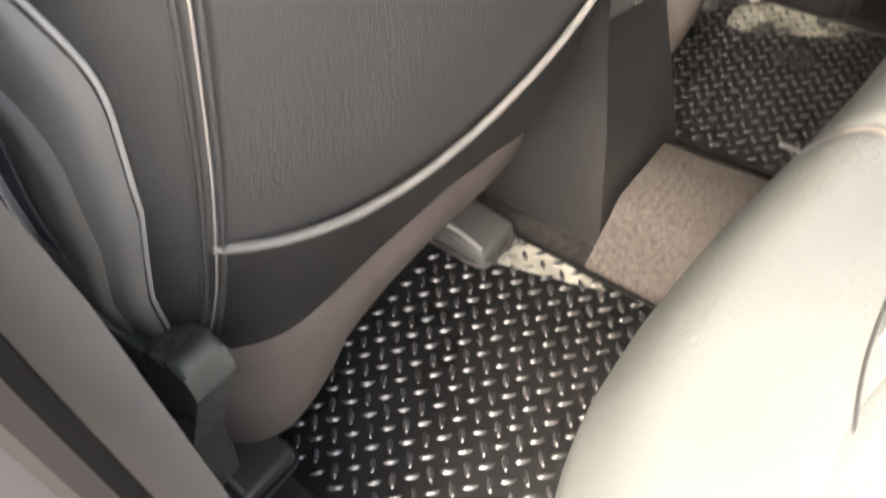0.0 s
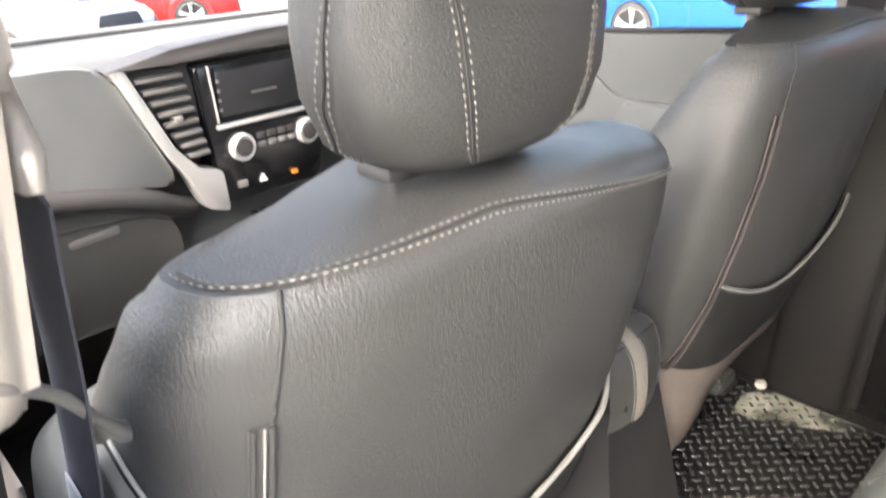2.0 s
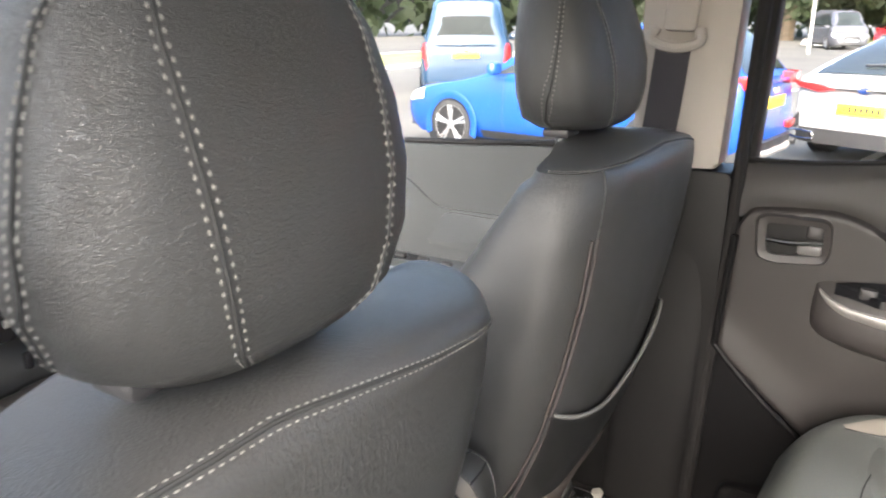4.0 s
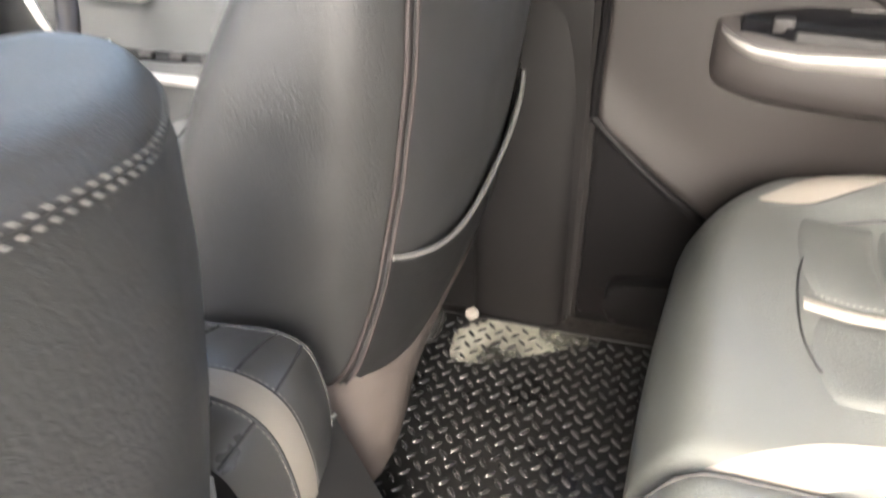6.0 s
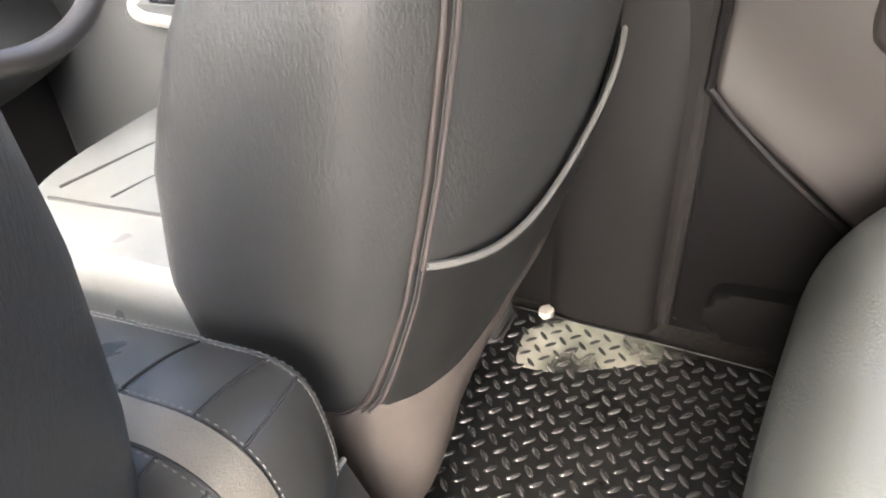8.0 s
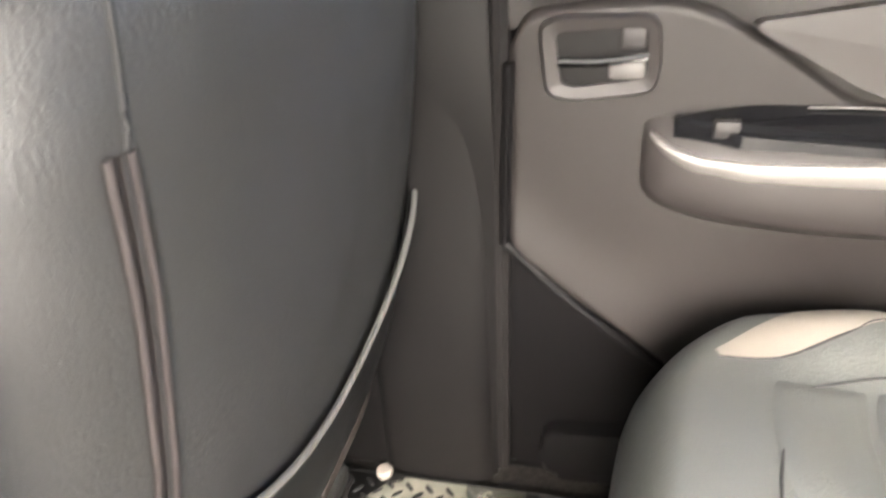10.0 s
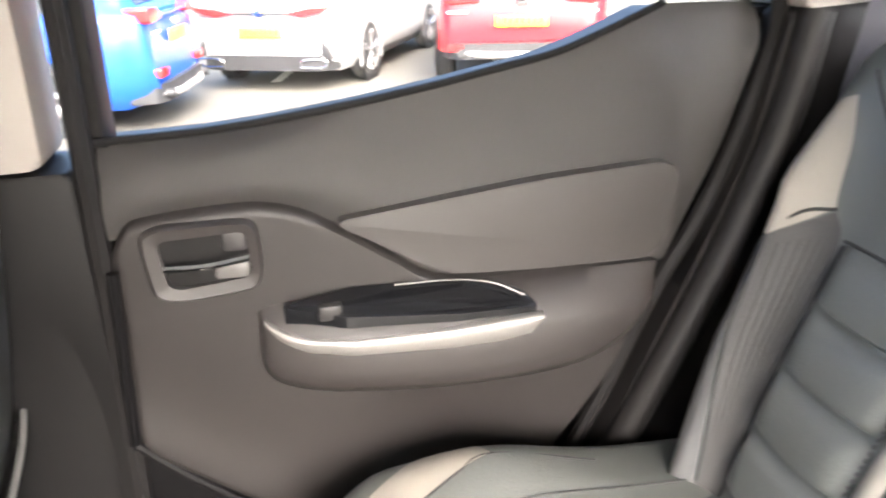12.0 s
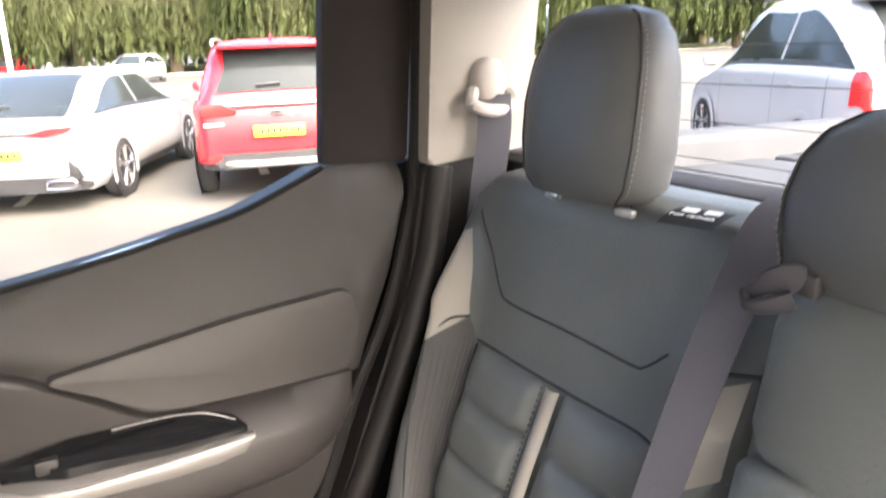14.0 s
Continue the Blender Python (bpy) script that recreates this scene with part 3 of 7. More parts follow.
def pocket_edge(t, dx, dy, dz, end, flat=1.0):
    """The piped upper edge of a map pocket, running round the inner flank as far as end."""
    pts = []
    for u in span(-0.234, end, 46):
        z = rail_z(u) if u < 0 else 0.378 + (rail_z(u) - 0.378) * flat
        pts.append(on_back(u, z + dz, max(0.001, 0.009 * (1 - ((u - 0.02) / 0.256) ** 6))) + Vector((dx, dy, 0)))
    part("pocket_edge", tube(pts, 0.0034), PIPING, t, "silver-grey piped pocket edge")


def recliner(t):
    """A moulded cover wrapped round the outer rear corner."""
    def place(edge, top, off):
        def f(u, v):
            z = 0.30 + (top - 0.30) * v
            e = edge - 13 * max(0.0, 1 - v / 0.55)
            far = e - (e - 176) * max(0, (v - 0.72) / 0.28) ** 2.6
            return round_back(150 + (far - 150) * u, z, off - 0.006 * max(0, (u - 0.93) / 0.07) ** 2)
        return f
    c = part("recliner_cover", sheet(place(205, 0.645, 0.012), span(0, 1, 30), span(0, 1, 30), 0.006), LIT_RECLINE, t, "grey plastic recliner cover, paled for door light")
    part("cover_inset", sheet(place(195, 0.600, 0.017), span(0, 1, 30), span(0, 1, 30), 0.006), LIT_RECLINE, c)
    part("inset_groove", tube([place(195, 0.600, 0.0135)(1.0, v) for v in span(0, 1, 40)], 0.0022), PLASTIC, c)
    part("cover_rim", tube([place(205, 0.645, 0.0085)(1.0, v) for v in span(0, 1, 40)], 0.0016), LIT_RECLINE, c)
    shield = slab(rounded([(0.05, 0.362), (0.042, 0.33), (0.12, 0.17), (0.148, 0.04), (0.155, 0.0), (0.52, 0.0), (0.52, 0.22), (0.30, 0.235), (0.17, 0.328), (0.108, 0.338)], 0.012), "x", -0.597, -0.562, 0.013, 4)
    part("side_shield", shield, SHIELD, t, "grey-green plastic seat side shield")


seat = front_seat()
hem, sag, head_dx = LOW_DRIVER, 0.0, 0.042
driver = front_seat()
driver.matrix_basis = pose(SX + 0.762, 0.117, 0.0, -3.2) @ Matrix.Scale(1.024, 4, (0, 0, 1)) @ Matrix.Scale(1.02, 4, (1, 0, 0))
tagged(driver, "black leather driver seat with a piped rear map pocket")
recliner(seat)
pocket_edge(driver, 0.769, -0.0095, 0.013, 0.296, 0.86)
hem, sag, head_dx = LOW, 0.024, 0.006
pocket_edge(seat, 0.0, 0.0, 0.003, 0.262)
for o in driver.children:
    if o.name.startswith(("headrest", "post_collar")):
        o.location.y += 0.05
        o.scale = (1.1, 1.15, 1.0)
    if o.name.startswith(("seat_foot", "foot_lip", "foot_stripe")):
        o.location.y += 0.05
    if o.name.startswith("zip_"):
        o.data.materials[0] = SEAM if "teeth" in o.name else ZIPTAPE

# ---------- centre console ----------
con = thing("centre_console", "black leather armrest console with a cream stripe", "console", (0.08, 0.2, 0.0))
rp = rounded([(-0.052, 0.0), (-0.014, 0.16), (0.004, 0.31), (0.016, 0.324), (0.134, 0.322), (0.138, 0.318), (0.166, 0.16), (0.190, 0.0)], 0.008)
bm = slab(rp, "y", 0.066, 0.26, 0.006, 3)
for v in bm.verts:
    v.co.y -= 0.062 * (1 - v.co.z / 0.318)
part("rear_panel", bm, CONSOLE, con, "dark grey plastic rear panel")
part("console_body", box(0.008, 0.17, 0.16, 0.95, 0.0, 0.30, 0.02, 3), PLASTIC, con)
part("panel_edge", tube([(0.008, 0.064, 0.322), (0.137, 0.064, 0.320)], 0.0022), PIPING, con, "pale edge piping")


LID = [(p.x, p.y) for p in smooth_path([(0.044, 0.318, 0), (0.0435, 0.355, 0), (0.052, 0.402, 0), (0.069, 0.427, 0), (0.098, 0.438, 0), (0.139, 0.436, 0), (0.22, 0.427, 0), (0.34, 0.414, 0), (0.46, 0.404, 0)], 80)]


def lid(u, v, off=0.0):
    """u across the lid, v from its rear foot forwards over the top."""
    k = v * 80
    i = min(int(k), 79)
    a, b = Vector(LID[i]), Vector(LID[i + 1])
    p = a.lerp(b, k - i)
    d = (b - a).normalized()
    sag = 0.024 * abs(u) ** 2.2 + 0.030 * max(0.0, (abs(u) - 0.93) / 0.07) ** 2
    q = p + Vector((-d.y, d.x)) * (off - sag)
    return Vector((0.043 + 0.092 * u, q.x, q.y))


l1 = part("armrest_lid", sheet(lid, span(-0.66, 1, 36), span(0, 1, 80), -0.03), LIT_LIDLEATHER, con, "padded black leather armrest lid, paled for sheen")
part("cream_stripe", sheet(lambda u, v: lid(u, v, 0.0016 + 0.001 * (1 - (u / 0.18) ** 2)), span(-0.155, 0.125, 6), span(0.0, 1, 80), 0.001), CREAM, l1, "cream leather stripe")
bm = bmesh.new()
for u in (-0.165, 0.135, 0.90):
    tube([lid(u, v, 0.0004) for v in span(0, 1, 80)], 0.0014, bm=bm)
for v in (0.36, 0.50, 0.66, 0.82):
    for a, b in ((-0.64, -0.18), (0.15, 0.89)):
        tube([lid(u, v, 0.0002) for u in span(a, b, 12)], 0.0013, bm=bm)
part("lid_seams", bm, SEAM, l1)
for u in (-0.20, 0.17, 0.865, 0.935):
    part("lid_stitching", stitches([lid(u, v, 0.001) for v in span(0, 1, 80)], r=0.0005), THREAD, l1)

# ---------- floor: tunnel, mats ----------
tun = part("floor_tunnel", loft(bmesh.new(), [[Vector(p) for p in r] for r in (
    [(-0.085, y, -0.012), (-0.012 - w, y, 0.052), (0.0 - w, y, 0.062), (0.128 + w, y, 0.062), (0.142 + w, y, 0.052), (0.225, y, -0.012)] for y, w in ((-0.5, 0.03), (-0.25, 0.012), (0.008, 0.0)))]), CARPET)
tagged(tun, "beige carpeted floor tunnel between the foot wells", kind="structure")


def tread_bar(bm, x, y, turn):
    """A raised, domed, lens-shaped tread bar, 22 mm long."""
    a, w, h = 0.0110, 0.0040, 0.0025
    c, q = math.cos(turn), math.sin(turn)

    def put(u, v, z):
        return bm.verts.new((x + u * c - v * q, y + u * q + v * c, z))
    low = [(-a, 0), (-a * 0.55, w * 0.8), (0, w), (a * 0.55, w * 0.8), (a, 0), (a * 0.55, -w * 0.8), (0, -w), (-a * 0.55, -w * 0.8)]
    base = [put(u, v, 0.0) for u, v in low]
    mid = [put(u * 0.86, v * 0.62, h * 0.75) for u, v in low]
    ridge = [put(-a * 0.5, 0, h), put(a * 0.5, 0, h)]
    for i in range(8):
        k = (i + 1) % 8
        bm.faces.new((base[i], base[k], mid[k], mid[i]))
    bm.faces.new((mid[0], mid[1], ridge[0]))
    bm.faces.new((mid[7], mid[0], ridge[0]))
    bm.faces.new((mid[3], mid[4], ridge[1]))
    bm.faces.new((mid[4], mid[5], ridge[1]))
    bm.faces.new((mid[1], mid[2], mid[3], ridge[1], ridge[0]))
    bm.faces.new((mid[5], mid[6], mid[7], ridge[0], ridge[1]))
    return bm


def tread_mesh():
    bm = tread_bar(bmesh.new(), 0, 0, 0)
    me = bpy.data.meshes.new("tread_bar")
    bm.to_mesh(me)
    bm.free()
    me.materials.append(DIAMOND)
    me.polygons.foreach_set("use_smooth", [True] * len(me.polygons))
    return me


TREAD = tread_mesh()


def floor_mat(name, x0, x1, y0, y1, label, near, pitch=0.0292):
    """A rubber mat; its bars stand crosswise on two nested square grids. Bars past the line `near` lie under the bench, joined."""
    m = part(name, slab(rounded([(x0, y0), (x1, y0), (x1, y1), (x0, y1)], 0.03), "z", -0.012, 0.0, 0.003), RUBBER, label="")
    tagged(m, label, "floor mat", "rear floor mats")
    part("mat_rim", tube([Vector((p[0], p[1], 0.001)) for p in rounded([(x0 + 0.006, y0 + 0.006), (x1 - 0.006, y0 + 0.006), (x1 - 0.006, y1 - 0.006), (x0 + 0.006, y1 - 0.006)], 0.03)], 0.0016), RUBBER, m)
    rng = random.Random(5)
    rest = bmesh.new()
    for grid, turn in ((0.0, -45), (0.5, 45)):
        for i in range(int((y1 - y0) / pitch)):
            for j in range(int((x1 - x0) / pitch)):
                x, y = x0 + 0.018 + pitch * (j + grid), y1 - 0.018 - pitch * (i + grid)
                if x > x1 - 0.012 or y < y0 + 0.012:
                    continue
                a = turn + rng.uniform(-2, 2)
                if y < near:
                    tread_bar(rest, x, y, radians(a))
                    continue
                ob = new("tread_bar", TREAD)
                ob.parent = m
                ob.matrix_basis = pose(x + rng.uniform(-0.0004, 0.0004), y, 0.0, 0, 0, a)
    ob = part("tread_field", rest, DIAMOND, m, "tread bars under the bench")
    tagged(ob, "tread bars under the bench", kind="stuff")
    return m


floor_mat("floor_mat", -0.53, -0.09, -0.24, 0.20, "black rubber floor mat with raised tread pattern, passenger side", -0.10)
floor_mat("floor_mat", 0.225, 0.69, -0.26, 0.16, "black rubber floor mat with raised tread pattern, driver side", -0.125)
clip = part("mat_clip", slab(rounded([(0.672, 0.070), (0.696, 0.070), (0.696, 0.092), (0.672, 0.092)], 0.009), "z", 0.0, 0.011, 0.005, 3), LIGHTTRIM)
tagged(clip, "small pale plastic clip at the edge of the mat", "clip")

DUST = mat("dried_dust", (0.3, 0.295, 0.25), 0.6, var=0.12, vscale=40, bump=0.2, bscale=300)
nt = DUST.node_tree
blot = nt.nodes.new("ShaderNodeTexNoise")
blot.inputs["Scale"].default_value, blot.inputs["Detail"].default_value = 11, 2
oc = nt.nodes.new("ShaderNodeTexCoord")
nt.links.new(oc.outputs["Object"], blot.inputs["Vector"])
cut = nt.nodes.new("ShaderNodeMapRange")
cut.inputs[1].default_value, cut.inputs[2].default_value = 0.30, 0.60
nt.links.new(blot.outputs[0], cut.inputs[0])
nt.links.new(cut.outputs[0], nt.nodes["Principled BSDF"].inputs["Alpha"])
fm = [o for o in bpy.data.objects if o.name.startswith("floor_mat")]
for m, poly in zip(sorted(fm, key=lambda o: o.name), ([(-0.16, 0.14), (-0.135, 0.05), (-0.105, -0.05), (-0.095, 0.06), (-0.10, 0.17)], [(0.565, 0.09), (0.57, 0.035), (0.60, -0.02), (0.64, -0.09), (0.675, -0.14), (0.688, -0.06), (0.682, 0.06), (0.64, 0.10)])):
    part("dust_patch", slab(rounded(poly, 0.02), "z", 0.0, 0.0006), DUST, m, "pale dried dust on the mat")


# ---------- rear bench ----------
FRONT = [(-0.62, -0.32), (-0.60, -0.262), (-0.565, -0.222), (-0.51, -0.188), (-0.45, -0.168), (-0.38, -0.162), (-0.28, -0.165), (-0.16, -0.176), (-0.04, -0.192), (0.06, -0.203), (0.14, -0.208), (0.26, -0.213), (0.36, -0.22), (0.46, -0.23), (0.53, -0.239), (0.58, -0.258), (0.62, -0.29), (0.65, -0.33), (0.672, -0.385)]
FRONT_LINE = smooth_path([(*p, 0) for p in FRONT], 180)


def bench_front(x):
    """The y of the bench's front edge along its width."""
    return lerp_table([(p.x, p.y) for p in FRONT_LINE], x)[0]


def bench_top(x, y):
    """Height of the bench cushion over the plan."""
    fy = bench_front(x)
    z = 0.358 - 0.01 * (y + 0.205) / -0.52
    front = max(0.0, (y - fy + 0.065) / 0.065)
    z -= 0.066 * min(1, front) ** 2.6
    for c, w in ((-0.356, 0.27), (0.40, 0.265)):
        d = (x - c) / w
        if abs(d) < 1:
            z += 0.016 * (1 - d * d) - 0.010 * max(0, 1 - (d / 0.62) ** 4) * min(1, max(0, (fy - 0.115 - y) / 0.06))
    for xe, xb in ((-0.62, -0.555), (0.672, 0.605)):
        z += 0.032 * math.exp(-((x - xb) / 0.055) ** 2) * math.exp(-((y + 0.47) / 0.11) ** 2)
        e = abs(x - xe)
        if e < 0.05:
            z -= 0.06 * (1 - e / 0.05) ** 2.3
    z -= 0.008 * math.exp(-((x - 0.142) / 0.012) ** 2) + 0.008 * math.exp(-((x + 0.095) / 0.012) ** 2)
    return z


bench = thing("rear_bench", "grey-green leather rear bench with quilted panels and cream accents", "car seat", (0.03, -0.45, 0.0))
xs = span(-0.62, 0.672, 210)
def bench_place(u, v):
    y = bench_front(u) * (1 - v) - 0.80 * v
    return Vector((u, y, bench_top(u, y)))


bm = sheet(bench_place, xs, [(k / 110) ** 1.5 for k in range(111)])
for low, push in ((0.285, 0.004), (0.262, 0.002), (0.06, -0.05)):
    edge = [e for e in bm.edges if len(e.link_faces) == 1]
    ext = bmesh.ops.extrude_edge_only(bm, edges=edge)
    for v in [g for g in ext["geom"] if isinstance(g, bmesh.types.BMVert)]:
        v.co.z = low
        if v.co.y > -0.7:
            v.co.y += push
cushion = part("cushion", bm, LEATHER_R, bench, "grey-green leather cushion")


def patch(name, outline, fn, off, material, parent, label="", n=30, thick=0.0):
    """A patch laid on a surface: outline is four corner curves as (left edge points, right edge points), joined across."""
    left, right = outline
    a, b = smooth_path([(*p, 0) for p in left], n), smooth_path([(*p, 0) for p in right], n)

    def place(u, v):
        p = a[u] * (1 - v) + b[u] * v
        return fn(p.x, p.y, off)
    return part(name, sheet(place, range(n + 1), span(0, 1, n), thick), material, parent, label)


def bt(x, y, off=0.0):
    return Vector((x, y, bench_top(x, y) + off))


for c, sgn, dy in ((0.40, 1, 0.0), (-0.356, -1, 0.05)):
    def on(x, y, off=0.0):
        """A place on the cushion, in an outer place's own measures."""
        return bt(c + sgn * x, y + dy * min(1.0, max(0.0, (y + 0.80) / 0.4)), off)
    # cream wedges on both flanks of an outer place
    patch("cream_wedge", ([(0.155, -0.318), (0.158, -0.37), (0.186, -0.43), (0.205, -0.475)], [(0.165, -0.314), (0.207, -0.362), (0.232, -0.405), (0.232, -0.462)]), on, 0.0012, CREAM, cushion, "cream leather wedge")
    patch("cream_wedge", ([(-0.264, -0.262), (-0.264, -0.33), (-0.25, -0.37), (-0.215, -0.48)], [(-0.26, -0.259), (-0.236, -0.308), (-0.215, -0.365), (-0.20, -0.48)]), on, 0.0012, CREAM, cushion, "cream leather wedge")
    seam = smooth_path([(0.155, -0.75, 0), (0.15, -0.5, 0), (0.115, -0.372, 0), (0.06, -0.358, 0), (-0.02, -0.343, 0), (-0.11, -0.345, 0), (-0.16, -0.38, 0), (-0.19, -0.5, 0), (-0.19, -0.75, 0)], 70)
    part("panel_seam", tube([on(p.x, p.y, 0.0010) for p in seam], 0.0012), SEAM, cushion)
    part("cream_strip", sheet(lambda u, v: on(-0.042 + v, u, 0.0050 - 40 * v * v), span(-0.346, -0.72, 60), span(-0.010, 0.010, 6)), CREAM, cushion, "cream leather strip")
    part("strip_stitching", stitches([on(-0.028, y, 0.005) for y in span(-0.35, -0.72, 60)]), THREAD, cushion)
    y1 = -0.354
    for k in range(5):
        y0 = y1 - 0.082
        for a, b in ((-0.176, -0.052), (-0.030, 0.132)):
            def pad(u, v, a=a, b=b, y0=y0, y1=y1):
                x = a + (b - a) * u
                y = y0 + (y1 - y0) * v - 0.012 * (2 * u - 1) ** 2 + 0.006
                e = (1 - (2 * u - 1) ** 6) * (1 - (2 * v - 1) ** 4)
                return on(x, y, -0.0015 + 0.0065 * max(0, e) ** 0.5)
            part("quilted_pad", sheet(pad, span(0, 1, 18), span(0, 1, 12)), LEATHER_R, cushion)
        y1 = y0 - 0.002
    part("wing_seam", tube(smooth_path([on(0.155, -0.316, 0), on(0.157, -0.37, 0), on(0.185, -0.43, 0), on(0.205, -0.477, 0), on(0.20, -0.6, 0)], 20), 0.0013), SEAM, cushion)
    part("gap_seam", tube([on(-0.266 - 0.012 * max(0.0, (y + 0.27) / 0.06), y, 0.001) for y in span(-0.216, -0.75, 24)], 0.0026), SEAM, cushion)
rim = [Vector((p.x, p.y, 0.268)) for p in FRONT_LINE[4:-4]]
part("front_piping", tube(rim, 0.003), SEAM, cushion)
part("piping_stitching", stitches([p + Vector((0, 0.004, 0.006)) for p in rim]), THREAD, cushion)

# ---------- rear backrest ----------
BK = [(0.30, -0.70), (0.36, -0.725), (0.45, -0.760), (0.55, -0.797), (0.65, -0.838), (0.75, -0.860), (0.82, -0.870), (0.85, -0.882), (0.862, -0.905)]


def rear_y(x, z):
    y = lerp_table(BK, z)[0]
    for c, w in ((-0.37, 0.26), (0.412, 0.255)):
        d = (x - c) / w
        if abs(d) < 1:
            bol = (0.048 if d * c > 0 else 0.034) * math.exp(-((abs(d) - 0.87) / 0.17) ** 2) * min(1, max(0, (0.80 - z) / 0.12))
            y += bol + 0.012 * (1 - d * d)
    if -0.115 < x < 0.155:
        d = (x - 0.02) / 0.135
        y += 0.045 * (1 - abs(d) ** 5) * min(1, max(0, (z - 0.30) / 0.1)) * min(1, max(0, (0.845 - z) / 0.03))
    for xe in (-0.63, 0.674):
        e = abs(x - xe)
        if e < 0.06:
            y -= 0.08 * (1 - e / 0.06) ** 2.2
    return y


def top_cut(x):
    """Height of the backrest's top edge along the bench."""
    z = 0.862
    for xe in (-0.63, 0.674):
        e = abs(x - xe)
        if e < 0.14:
            z -= 0.13 * (1 - e / 0.14) ** 2.0
    return z


def rb(x, z, off=0.0):
    # the outer lower corners are drawn in
    out = max(0.0, (abs(x - 0.02) - 0.45) / 0.2)
    tuck = 0.045 * out * max(0.0, (0.52 - z) / 0.15) ** 1.3 + 0.028 * out ** 1.5 * min(1.0, max(0.0, (0.70 - z) / 0.16))
    return Vector((x - math.copysign(tuck, x), rear_y(x, z) + off, z))


backrest = bench


def rest_place(u, v):
    z = 0.30 + (top_cut(u) - 0.30) * v
    p = rb(u, z)
    return p


bm = sheet(rest_place, span(-0.63, 0.674, 130), [1 - (1 - k / 60) ** 1.4 for k in range(61)])
edge = [e for e in bm.edges if len(e.link_faces) == 1]
ext = bmesh.ops.extrude_edge_only(bm, edges=edge)
for v in [g for g in ext["geom"] if isinstance(g, bmesh.types.BMVert)]:
    v.co.y = -0.945
body = part("back_cushion", bm, LEATHER_R, backrest, "grey-green leather back cushion")
# middle place: a raised pad with its own shape
mid = part("middle_pad", loft(bmesh.new(), [ring(0.02, -0.815 - 0.33 * (z - 0.6) * 0.6, z, hx, 0.05, 0.065, 3, 4.5) for z, hx in ((0.34, 0.05), (0.345, 0.098), (0.38, 0.110), (0.55, 0.114), (0.685, 0.112), (0.695, 0.10), (0.70, 0.07))]), LEATHER_R, backrest, "padded lower middle cushion")
part("middle_upper_pad", loft(bmesh.new(), [ring(0.02, -0.845 - 0.25 * (z - 0.7) * 0.6, z, hx, 0.05, 0.064, 3, 4.5) for z, hx in ((0.70, 0.07), (0.703, 0.105), (0.72, 0.114), (0.80, 0.112), (0.838, 0.102), (0.848, 0.08))]), LEATHER_R, backrest, "padded upper middle cushion")

